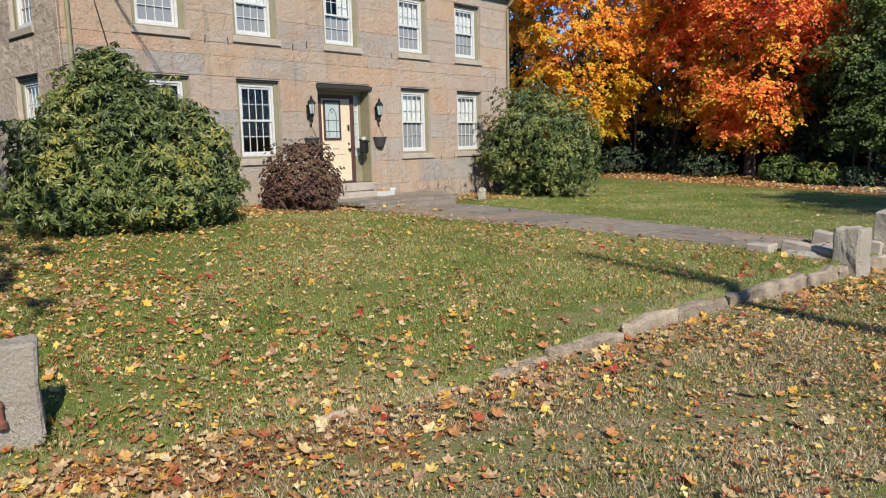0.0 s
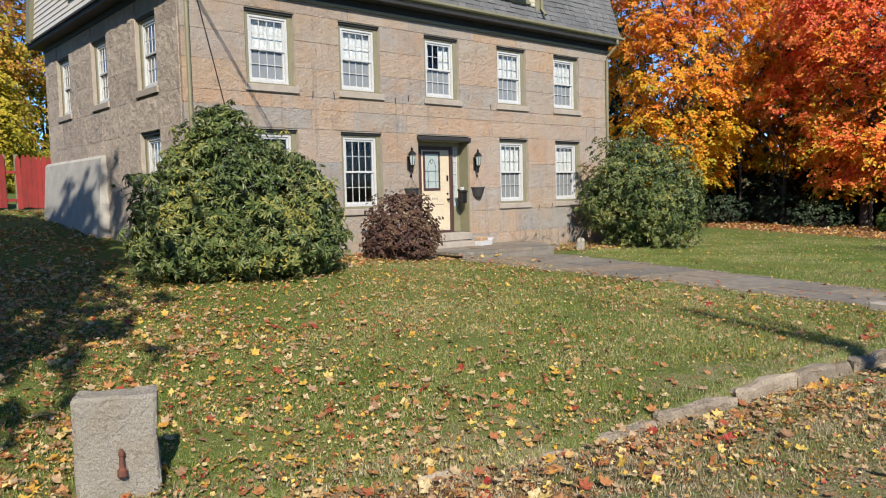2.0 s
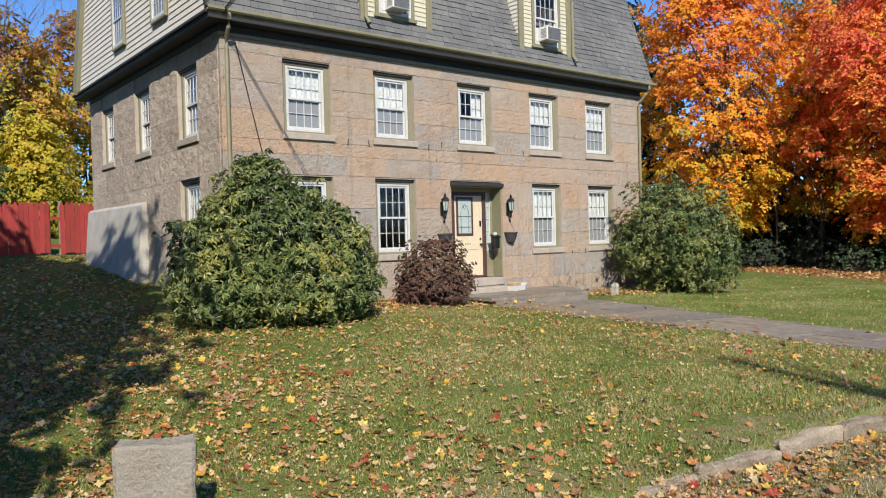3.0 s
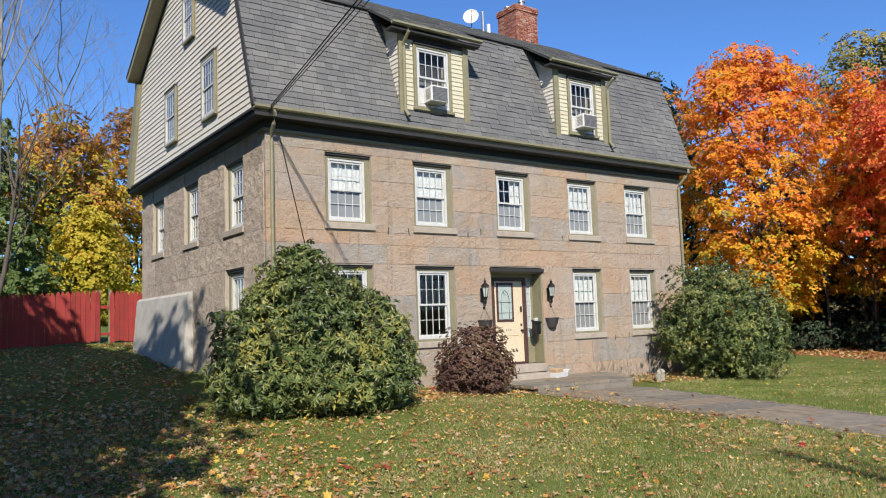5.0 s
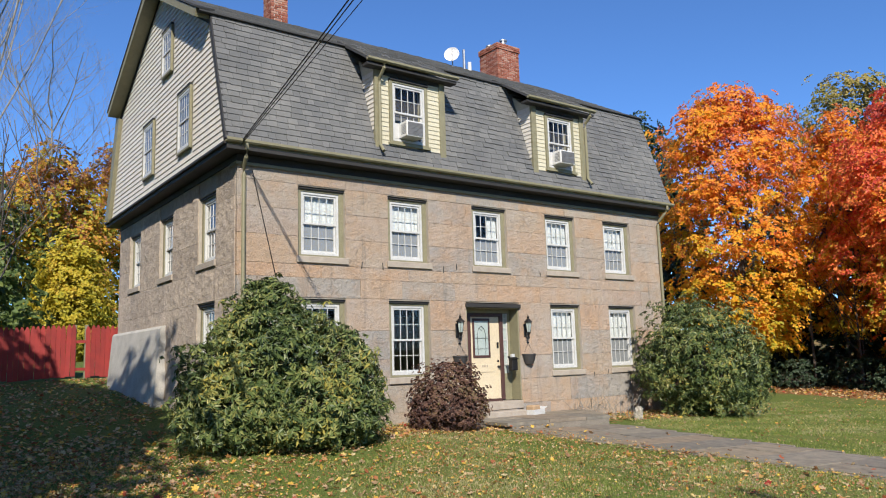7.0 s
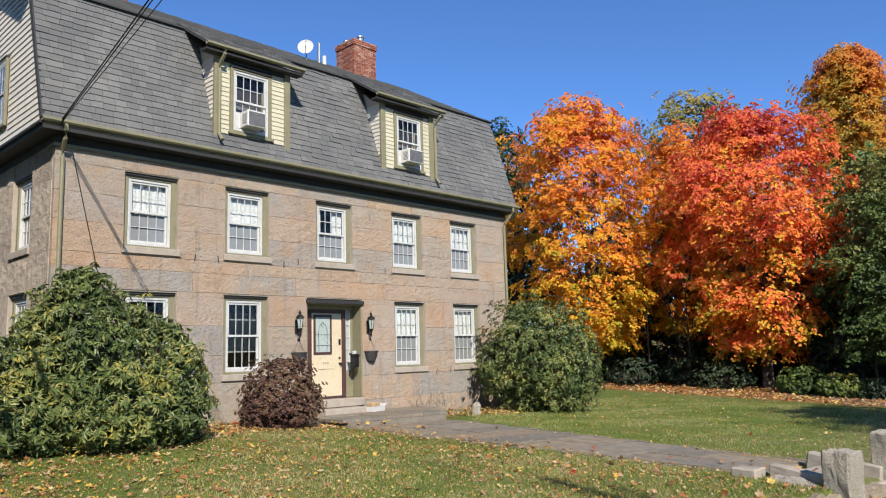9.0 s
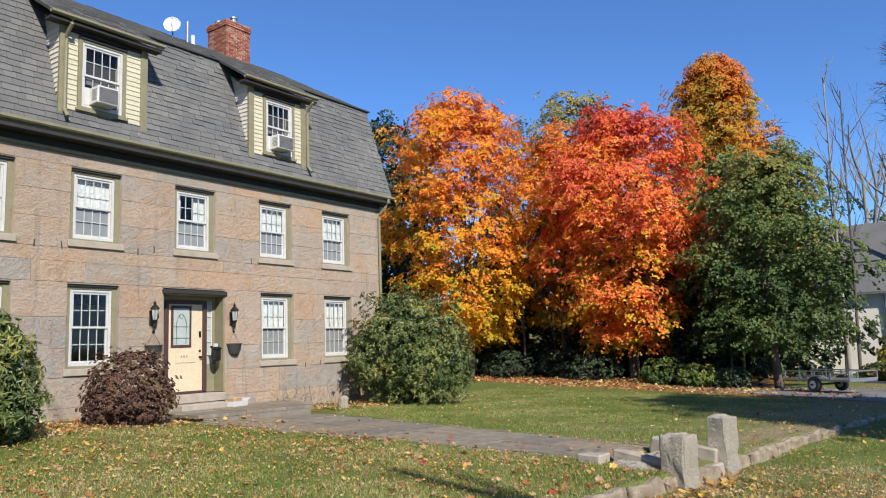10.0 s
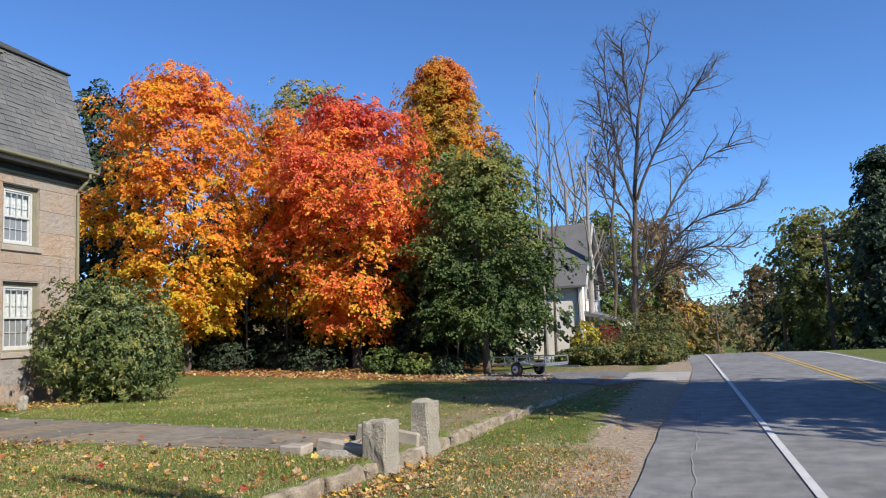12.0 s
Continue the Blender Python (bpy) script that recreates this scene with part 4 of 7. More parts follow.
DORMERS = [(8.72, 10.665, 9.19), (13.48, 15.42, 14.04)]
DXF = FX + 0.24
for y0, y1, wy in DORMERS:
    d = part("dormer", prism([(slope_x(6.70) + 0.01, 6.70), (DXF - 0.30, 6.80), (DXF - 0.30, 8.75), (BREAK_X - 0.2, 9.36), (slope_x(7.6) - 0.10, 7.6)], y0 + 0.02, y1 - 0.02, lambda u, v, w: (u, w, v)), M_YSIDING, house, "pale yellow clapboard shed dormer")
    for fw in ((y0 + 0.02, wy, 6.81, 8.75), (wy + WIN_W, y1 - 0.02, 6.81, 8.75), (wy, wy + WIN_W, 6.81, 7.08), (wy, wy + WIN_W, 8.48, 8.75)):
        part("front_wall", boxes((DXF - 0.31, DXF - 0.03, *fw)), M_YSIDING, d)
    # a dark panel in place of the unlit room behind the glass
    part("shade_fill", boxes((DXF - 0.299, DXF - 0.28, wy, wy + WIN_W, 7.08, 8.48)), M_SHADEFILL, d)
    for cb in ((y0, y0 + 0.16), (y1 - 0.16, y1)):
        part("corner_board", boxes((DXF - 0.05, DXF + 0.02, *cb, 6.74, 8.72), bev=0.004), M_OLIVE, d, "olive corner board")
    # dark band: shade below the dormer eave, put into the board's colour
    part("head_board", boxes((DXF - 0.05, DXF + 0.018, y0 + 0.16, y1 - 0.16, 8.56, 8.74)), M_TRIMSHADE, d)
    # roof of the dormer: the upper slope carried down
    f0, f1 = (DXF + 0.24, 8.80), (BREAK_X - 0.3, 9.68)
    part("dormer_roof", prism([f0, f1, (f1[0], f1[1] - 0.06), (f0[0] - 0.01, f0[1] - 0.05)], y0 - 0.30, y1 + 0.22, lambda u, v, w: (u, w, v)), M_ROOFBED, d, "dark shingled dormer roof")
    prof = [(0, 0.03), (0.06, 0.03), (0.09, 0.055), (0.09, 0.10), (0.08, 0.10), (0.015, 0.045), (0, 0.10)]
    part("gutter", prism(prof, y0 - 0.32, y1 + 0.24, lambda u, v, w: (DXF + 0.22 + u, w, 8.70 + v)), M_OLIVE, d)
    # eave shade is in this soffit's colour too
    part("eave_soffit", boxes((DXF - 0.02, DXF + 0.22, y0 - 0.30, y1 + 0.22, 8.645, 8.70)), M_TRIMSHADE, d)
    yp = y0 + 0.10 if y0 < 10 else y1 + 0.02
    part("downpipe", tube_bm([(DXF + 0.28, yp, 8.70), (DXF + 0.28, yp, 8.62), (DXF + 0.08, yp, 8.45), (DXF + 0.06, yp, 8.3), (DXF + 0.06, yp, 6.9), (DXF + 0.2, yp, 6.72)], 0.04, 8), M_OLIVE, d, "olive downpipe")
    z = 6.84
    while z < 8.60:
        for a, b in ((y0 + 0.16, wy - 0.10), (wy + WIN_W + 0.10, y1 - 0.16)) if z > 7.0 else ((y0 + 0.16, y1 - 0.16),):
            bm = bmesh.new()
            prof = [(0, 0), (0.024, 0), (0.006, 0.117), (0, 0.117)]
            vs = [[bm.verts.new((DXF - 0.03 + p, y, z + q)) for p, q in prof] for y in (a, b)]
            for i in range(4):
                bm.faces.new((vs[0][i], vs[1][i], vs[1][(i + 1) % 4], vs[0][(i + 1) % 4]))
            bm.faces.new(vs[0])
            bm.faces.new(vs[1][::-1])
            bmesh.ops.recalc_face_normals(bm, faces=bm.faces)
            part("clapboard", bm, M_YSIDING, d)
        xb = slope_x(z)
        if DXF - 0.06 - xb > 0.06:
            clapboard(z, 0.105, xb, DXF - 0.05, y0 + 0.02, d, M_SIDING)
        z += 0.105
    win = put_window(Matrix.Translation((DXF + 0.0, wy, 7.06)) @ FRONT, 1.37, 0.0, "dark", sill=False, seed=int(wy), screen=False, cw=0.08)
    part("window_sill", boxes((-0.12, WIN_W + 0.12, -0.05, 0.03, -0.10, -0.052)), M_OLIVE, win)


def air_conditioner(y, z, w):
    ac = thing("air_conditioner", "white window air conditioner resting in a dormer window", "air conditioner", Matrix.Translation((DXF, y, z)) @ FRONT, "air conditioners in the dormers")
    part("case", boxes((0, w, -0.30, 0.06, 0, 0.36), bev=0.012), M_ACWHITE, ac)
    part("rear_grille", boxes((0.03, w - 0.03, -0.312, -0.301, 0.03, 0.33), *((0.03, w - 0.03, -0.318, -0.312, zz, zz + 0.012) for zz in (0.06 + 0.03 * i for i in range(9)))), M_ACGREY, ac, "grey metal fins")
    for s in (-0.005, w + 0.001):
        part("side_louvres", boxes(*((s, s + 0.004, -0.26, -0.08, zz, zz + 0.012) for zz in (0.07 + 0.035 * i for i in range(7)))), M_ACGREY, ac)
    part("side_panel", boxes((-0.20, -0.002, 0.02, 0.03, 0.0, 0.36)), M_WHITE, ac, "white accordion panel")
    return ac


air_conditioner(9.37, 7.13, 0.46)
air_conditioner(14.19, 7.13, 0.52)

# chimneys, brick by brick
def chimney(x0, x1, y0, y1, z0, z1, pots):
    ch = thing("chimney", "weathered red brick chimney on the roof ridge", "chimney")
    part("core", boxes((x0 + 0.012, x1 - 0.012, y0 + 0.012, y1 - 0.012, z0, z1 - 0.02)), M_LIME, ch)
    ms = {k: box_mesh("brick", *s, M_BRICK, 0.004) for k, s in {"front": (0.1, 0.195, 0.057), "fronth": (0.1, 0.09, 0.057), "side": (0.195, 0.1, 0.057), "sideh": (0.09, 0.1, 0.057)}.items()}
    r = random.Random(int(y0 * 7))
    n, z = 0, z0
    while z < z1 - 0.03:
        out = 0.03 if z > z1 - 0.22 else 0.0
        odd = n % 2
        for face in ("front", "side", "north"):
            lo, hi = (y0, y1) if face == "front" else (x0, x1)
            p = lo - out + (0.0 if not odd else 0.105)
            if odd:
                p = lo - out
            first = True
            while p < hi + out - 0.04:
                half = (odd and first)
                ln = 0.09 if half else min(0.195, hi + out - p)
                c = p + ln / 2
                j = r.uniform(-0.004, 0.004)
                if face == "front":
                    m = Matrix.Translation((x1 + out - 0.05 + j, c, z + 0.03))
                elif face == "side":
                    m = Matrix.Translation((c, y0 - out + 0.05 + j, z + 0.03))
                else:
                    m = Matrix.Translation((c, y1 + out - 0.05 + j, z + 0.03))
                k = ("front" if face == "front" else "side") + ("h" if half else "")
                full = 0.09 if half else 0.195
                sc = ln / full
                shared("brick", ms[k], ch, m @ (Matrix.Diagonal((1, sc, 1, 1)) if face == "front" else Matrix.Diagonal((sc, 1, 1, 1))))
                p += ln + 0.016
                first = False
        z += 0.067
        n += 1
    part("cap", boxes((x0 - 0.02, x1 + 0.02, y0 - 0.02, y1 + 0.02, z1 - 0.02, z1 + 0.03), bev=0.012), M_MORTAR, ch, "mortar cap")
    for px, py, hgt in pots:
        part("flue_pot", lathe([(0.10, 0), (0.10, hgt), (0.13, hgt), (0.13, hgt + 0.05), (0.02, hgt + 0.09)], 12, None, (px, py, z1 + 0.03)), M_METAL, ch, "metal flue cap")
    return ch


chimney(-19.62, -18.68, 16.18, 17.14, 11.15, 12.60, [(-19.35, 16.42, 0.10), (-18.95, 16.70, 0.22)])
chimney(-19.75, -19.2, 8.35, 8.85, 11.2, 12.9, [])

dish = thing("satellite_dish", "round white satellite dish on the roof ridge", "satellite dish", Matrix.Translation((-18.3, 13.95, 11.06)) @ Matrix.Scale(0.8, 4))
bm = bmesh.new()
prev = None
for r, dz in ((0.02, 0.0), (0.13, 0.012), (0.23, 0.04), (0.30, 0.075), (0.305, 0.07), (0.23, 0.03), (0.15, 0.0), (0.02, -0.012)):
    ring = [bm.verts.new((r * math.cos(a * math.pi / 12), r * math.sin(a * math.pi / 12), dz)) for a in range(24)]
    if prev:
        for i in range(24):
            bm.faces.new((prev[i], prev[(i + 1) % 24], ring[(i + 1) % 24], ring[i]))
    prev = ring
bmesh.ops.recalc_face_normals(bm, faces=bm.faces)
bmesh.ops.transform(bm, matrix=Matrix.Translation((0.1, -0.05, 0.55)) @ Matrix.Rotation(radians(-48), 4, "Z") @ Matrix.Rotation(radians(80), 4, "Y"), verts=bm.verts)
part("reflector", bm, M_ACWHITE, dish, "white dish reflector")
part("mast", tube_bm([(0.05, 0, 0), (0.05, 0, 0.55)], 0.025), M_METAL, dish)
part("feed_arm", tube_bm([(0.1, -0.05, 0.3), (0.42, -0.3, 0.42), (0.48, -0.33, 0.62)], 0.015), M_METAL, dish)
vent = tagged(link("vent_pipe", tube_bm([(-18.6, 14.68, 11.1), (-18.6, 14.68, 11.98)], 0.045), M_METAL), "grey metal vent pipe on the roof", "pipe")
vent = tagged(link("vent_pipe", tube_bm([(-18.4, 14.74, 11.1), (-18.4, 14.74, 11.50)], 0.06), M_ACWHITE), "short white plastic vent pipe on the roof", "pipe")

# shaped foot of the wall: parged concrete below the side windows
part("parging", prism([(0.0, 3.15), (-0.07, 3.15), (-0.13, 3.08), (-0.30, 0.9), (0.0, 0.9)], BX - 0.1, -19.15, lambda u, v, w: (w, SY + u, v)), M_CONC, house, "pale parged concrete foot of the wall")


# ---------- by the front door ----------
def lantern(y, z):
    m = Matrix.Translation((FX, y, z)) @ FRONT
    la = thing("wall_lantern", "black iron coach lantern on the granite wall", "lantern", m @ Matrix.Scale(0.84, 4), "lanterns beside the door")
    part("back_plate", boxes((-0.05, 0.05, -0.03, 0.02, -0.30, 0.10), bev=0.012), M_BLACK, la)
    part("scroll_arm", tube_bm([(0, -0.02, -0.26), (0, -0.10, -0.34), (0, -0.17, -0.28), (0, -0.17, -0.20)], 0.012, 6), M_BLACK, la)
    part("base_finial", lathe([(0.012, -0.36), (0.03, -0.31), (0.02, -0.26), (0.05, -0.20), (0.065, -0.17), (0.065, -0.15)], 8, None, (0, -0.17, 0)), M_BLACK, la)
    bm = bmesh.new()
    for i in range(6):
        a = i * math.pi / 3
        tube_bm([(0.062 * math.cos(a), -0.17 + 0.062 * math.sin(a), -0.15), (0.098 * math.cos(a), -0.17 + 0.098 * math.sin(a), 0.13)], 0.007, 5, bm)
    part("cage", bm, M_BLACK, la)
    part("glass", lathe([(0.056, -0.148), (0.09, 0.128)], 6, None, (0, -0.17, 0)), M_MILK, la, "frosted lantern glass")
    part("roof", lathe([(0.125, 0.13), (0.12, 0.15), (0.06, 0.22), (0.03, 0.24), (0.03, 0.26), (0.045, 0.28), (0.012, 0.32), (0.008, 0.36)], 8, None, (0, -0.17, 0)), M_BLACK, la)
    return la


def wall_planter(y, z):
    m = Matrix.Translation((FX, y, z)) @ FRONT
    pl = thing("hanging_planter", "dark half-round planter hanging on the granite wall", "planter", m @ Matrix.Scale(0.82, 4), "planters beside the door")
    bm = bmesh.new()
    rings = []
    for r, zz in ((0.08, -0.17), (0.15, -0.12), (0.20, 0.02), (0.235, 0.14), (0.25, 0.14), (0.25, 0.175), (0.22, 0.175), (0.20, 0.10)):
        rings.append([bm.verts.new((r * math.cos(a), -abs(r * 1.0 * math.sin(a)) - 0.012, zz)) for a in (math.pi * i / 12 for i in range(13))])
    for a, b in zip(rings, rings[1:]):
        for i in range(12):
            bm.faces.new((a[i], a[i + 1], b[i + 1], b[i]))
        bm.faces.new((a[12], a[0], b[0], b[12]))
    bm.faces.new(rings[0][::-1])
    bm.faces.new(rings[-1])
    bmesh.ops.recalc_face_normals(bm, faces=bm.faces)
    part("bowl", bm, M_PLASTIC, pl)
    bm = bmesh.new()
    for s in (-1, 1):
        tube_bm([(s * 0.2, -0.04, 0.17), (0, -0.03, 0.52)], 0.004, 4, bm)
    part("wire_hanger", bm, M_BLACK, pl)
    part("bracket", boxes((-0.03, 0.03, -0.05, 0.02, 0.50, 0.54), bev=0.004), M_BLACK, pl)
    return pl


lantern(11.0, 2.88)
lantern(13.13, 2.88)
wall_planter(11.05, 2.07)
wall_planter(13.2, 2.07)

mb = thing("mailbox", "black metal mailbox mounted beside the front door", "mailbox", Matrix.Translation((FX - 0.05, 12.72, 1.98)))
part("body", boxes((-0.05, 0.10, -0.085, 0.10, -0.16, 0.16), bev=0.02), M_BLACK, mb)
part("lid", prism([(-0.05, 0.15), (0.12, 0.11), (0.125, 0.13), (-0.05, 0.19)], -0.10, 0.11, lambda u, v, w: (u, w, v)), M_BLACK, mb)
part("newspaper", boxes((0.0, 0.06, -0.06, 0.04, 0.162, 0.24), bev=0.006), M_WHITE, mb, "white paper sticking out")

# landing of stone slabs
LZ = 0.76
LAND = [(-14.58, 10.95), (-12.95, 11.15), (-12.55, 13.75), (-14.0, 14.75), (-14.58, 14.75)]
bm = prism(LAND, 0.2, LZ - 0.06, lambda u, v, w: (u, v, w))
landing = tagged(link("landing", bm, M_FLAGBED), "low stone landing before the front door", "landing", kind="structure")
step = tagged(link("door_step", boxes((-14.60, -14.22, 11.55, 12.75, LZ - 0.05, LZ + 0.13), bev=0.02), M_SILL), "granite step below the front door", "step", kind="structure")
pk = thing("parcel", "open white box with a brown parcel on the landing", "parcel", pose(-14.25, 13.0, LZ, 0, 0, 12))
part("box", boxes((-0.15, 0.15, -0.25, 0.25, 0, 0.012), (-0.15, -0.14, -0.25, 0.25, 0.012, 0.12), (0.14, 0.15, -0.25, 0.25, 0.012, 0.12), (-0.14, 0.14, -0.25, -0.24, 0.012, 0.12), (-0.14, 0.14, 0.24, 0.25, 0.012, 0.12), bev=0.003), M_WHITE, pk)
part("flap", prism([(0, 0), (0.12, 0.05), (0.12, 0.055), (0, 0.006)], -0.14, 0.14, lambda u, v, w: (w, 0.25 + u, 0.115 + v)), M_WHITE, pk)
part("contents", boxes((-0.12, 0.12, -0.18, 0.12, 0.012, 0.22), bev=0.03), M_CARDB, pk, "brown wrapped bundle")


# ---------- kerb, posts and steps at the road ----------
def rough_block(sx, sy, sz, seed, rough=0.02, cuts=3, bev=0.02):
    """A hewn block, base at z = 0, with uneven faces."""
    bm = boxes((-sx / 2, sx / 2, -sy / 2, sy / 2, 0, sz), bev=bev)
    bmesh.ops.subdivide_edges(bm, edges=bm.edges, cuts=cuts, use_grid_fill=True)
    o = Vector((seed * 3.1, seed * 1.7, seed * 0.9))
    for v in bm.verts:
        n = Vector((noise.noise(v.co * 4 + o), noise.noise(v.co * 4 + o + Vector((9, 0, 0))), noise.noise(v.co * 4 + o + Vector((0, 9, 0)))))
        n2 = Vector((noise.noise(v.co * 14 + o), noise.noise(v.co * 14 + o + Vector((5, 0, 0))), noise.noise(v.co * 14 + o + Vector((0, 5, 0)))))
        v.co += n * rough + n2 * rough * 0.4
    return bm


kerb = thing("kerb", "low granite kerb stones holding up the lawn", "kerb", kind="structure")
y, k = 3.0, 0
kr = random.Random(3)
while y < 20.6:
    ln = kr.uniform(0.5, 1.15)
    if y < 10.95 < y + ln:
        ln = 10.95 - y
    if 11.2 < y < 12.3:
        y = 12.45
        continue
    ym = y + ln / 2
    xm = float(kerb_x(ym))
    ang = math.atan2(float(kerb_x(y + ln) - kerb_x(y)), ln)
    top = gz(xm - 0.25, ym) - 0.03 - 0.012 * smooth(6.8, 4.5, ym) + kr.uniform(-0.02, 0.015)
    hgt = 0.5
    part("kerb_stone", rough_block(0.15, ln - 0.012, hgt, k + 1, 0.055, 5, 0.03), M_KERB, kerb, "", Matrix.Translation((xm - 0.03 + kr.uniform(-0.02, 0.02), ym, top - hgt)) @ Matrix.Rotation(-ang, 4, "Z") @ Matrix.Rotation(kr.uniform(-0.03, 0.03), 4, "X"))
    y += ln + 0.012
    k += 1


def granite_post(x, y, sx, sy, h, rz, seed, label):
    g = gz(x, y) - 0.25
    bm = rough_block(sx, sy, h + 0.25, seed, 0.028, 6, 0.025)
    for v in bm.verts:
        if v.co.z > h * 0.4:
            v.co.z += 0.05 * noise.noise(Vector((v.co.x * 6, v.co.y * 6, seed)))
    return tagged(link("granite_post", bm, M_POST, None, "", Matrix.Translation((x, y, g)) @ Matrix.Rotation(rz, 4, "Z")), label, "stone post", "granite posts along the kerb")


granite_post(-3.22, 11.08, 0.36, 0.34, 0.62, -0.25, 11, "squat split granite post at the path steps")
granite_post(-3.06, 12.45, 0.30, 0.34, 0.68, -0.2, 12, "square split granite post at the path steps")
post = thing("granite_marker", "short rough granite post with a rusty iron pin", "stone post", Matrix.Translation((-5.86, 1.45, 0)) @ Matrix.Rotation(-0.38, 4, "Z"))
part("block", rough_block(0.26, 0.50, 0.98, 23, 0.02, 10, 0.02), M_POST, post, "", Matrix.Translation((0.02, 0, -0.16)))
part("iron_pin", lathe([(0.015, -0.09), (0.033, -0.075), (0.03, -0.035), (0.017, -0.02), (0.015, 0.05), (0.02, 0.06), (0.02, 0.075), (0.01, 0.10)], 10, None, (0.18, 0.03, 0.38)), M_RUST, post, "rusty iron hitching pin")

steps = thing("garden_steps", "worn granite steps from the verge to the path", "steps", kind="structure")
part("step", rough_block(0.42, 1.15, 0.30, 31, 0.012, 3), M_SILL, steps, "", pose(-3.3, 11.75, -0.06, 0, 0, -8))
part("step", rough_block(0.44, 1.1, 0.34, 32, 0.012, 3), M_SILL, steps, "", pose(-3.72, 11.8, 0.04, 0, 0, -8))
part("cheek_stone", rough_block(0.34, 0.30, 0.42, 33, 0.016, 3), M_SILL, steps, "square cut granite end block", pose(-4.42, 11.14, 0.02, 0, 0, -6))
part("cheek_stone", rough_block(0.66, 0.28, 0.36, 34, 0.05, 5, 0.06), M_POST, steps, "broken rough boulder", pose(-3.82, 11.06, 0.0, 0, 8, -10))
part("cheek_stone", rough_block(0.95, 0.16, 0.34, 35, 0.02, 3), M_SILL, steps, "sloping granite cheek slab", pose(-3.75, 11.24, 0.10, 0, 9, -8))
part("cheek_stone", rough_block(1.0, 0.18, 0.42, 36, 0.02, 3), M_SILL, steps, "sloping granite cheek slab", pose(-3.62, 12.36, 0.06, 0, 7, -8))

PATH_Q = [(-4.3, 11.32), (-4.2, 12.75), (-12.35, 13.65), (-12.9, 11.0)]   # corners of the flagged path


def path_point(u, v):
    a = Vector(PATH_Q[0]).lerp(Vector(PATH_Q[3]), u)
    b = Vector(PATH_Q[1]).lerp(Vector(PATH_Q[2]), u)
    return a.lerp(b, v)


edging = thing("path_edging", "thin upright stone edging along the flagged path", "edging", kind="structure")
for side in (-0.03, 1.03):
    for i in range(9):
        a, b = path_point(i / 9 + 0.002, side), path_point((i + 1) / 9 - 0.004, side)
        c = (a + b) / 2
        dv = b - a
        lift = 0.0 if side > 0.5 else -0.02
        part("edge_stone", rough_block(dv.length, 0.07, 0.3, 50 + i, 0.01, 2, 0.01), M_FLAGBED, edging, "", Matrix.Translation((c.x, c.y, gz(c.x, c.y) - 0.26 + lift)) @ Matrix.Rotation(math.atan2(dv.y, dv.x), 4, "Z"))

# ---------- back fence ----------
fence = thing("picket_fence", "barn-red vertical board fence behind the side yard", "fence")
FENX = -26.4
fr = random.Random(8)
bm = boxes((-0.012, 0.012, -0.068, 0.068, -0.8, 0.68))
top = prism([(-0.068, 0.68), (0.068, 0.68), (0.02, 0.80), (-0.02, 0.80)], -0.012, 0.012, lambda u, v, w: (w, u, v))
tmp = bpy.data.meshes.new("tmp")
top.to_mesh(tmp)
top.free()
bm.from_mesh(tmp)
pm = bpy.data.meshes.new("board")
bm.to_mesh(pm)
bm.free()
pm.materials.append(M_RED)
y = -6.0
while y < 6.6:
    if not 5.05 < y < 5.25:
        shared("board", pm, fence, Matrix.Translation((FENX + fr.uniform(-0.012, 0.012), y, gz(FENX, y) + 0.84 + fr.uniform(-0.03, 0.03))) @ Matrix.Rotation(fr.uniform(-0.015, 0.015), 4, "X"))
    y += 0.142
for zz in (0.35, 1.2):
    part("rail", boxes((FENX - 0.06, FENX - 0.02, -6, 6.6, gz(FENX, 2) + zz, gz(FENX, 2) + zz + 0.09)), M_RED, fence)
for yy in (-5.5, -3, -0.5, 2.0, 4.98, 5.32):
    part("fence_post", boxes((FENX - 0.13, FENX - 0.04, yy - 0.05, yy + 0.05, gz(FENX, yy) - 0.3, gz(FENX, yy) + 1.66), bev=0.006), M_OLIVE if yy > 4.9 else M_RED, fence)

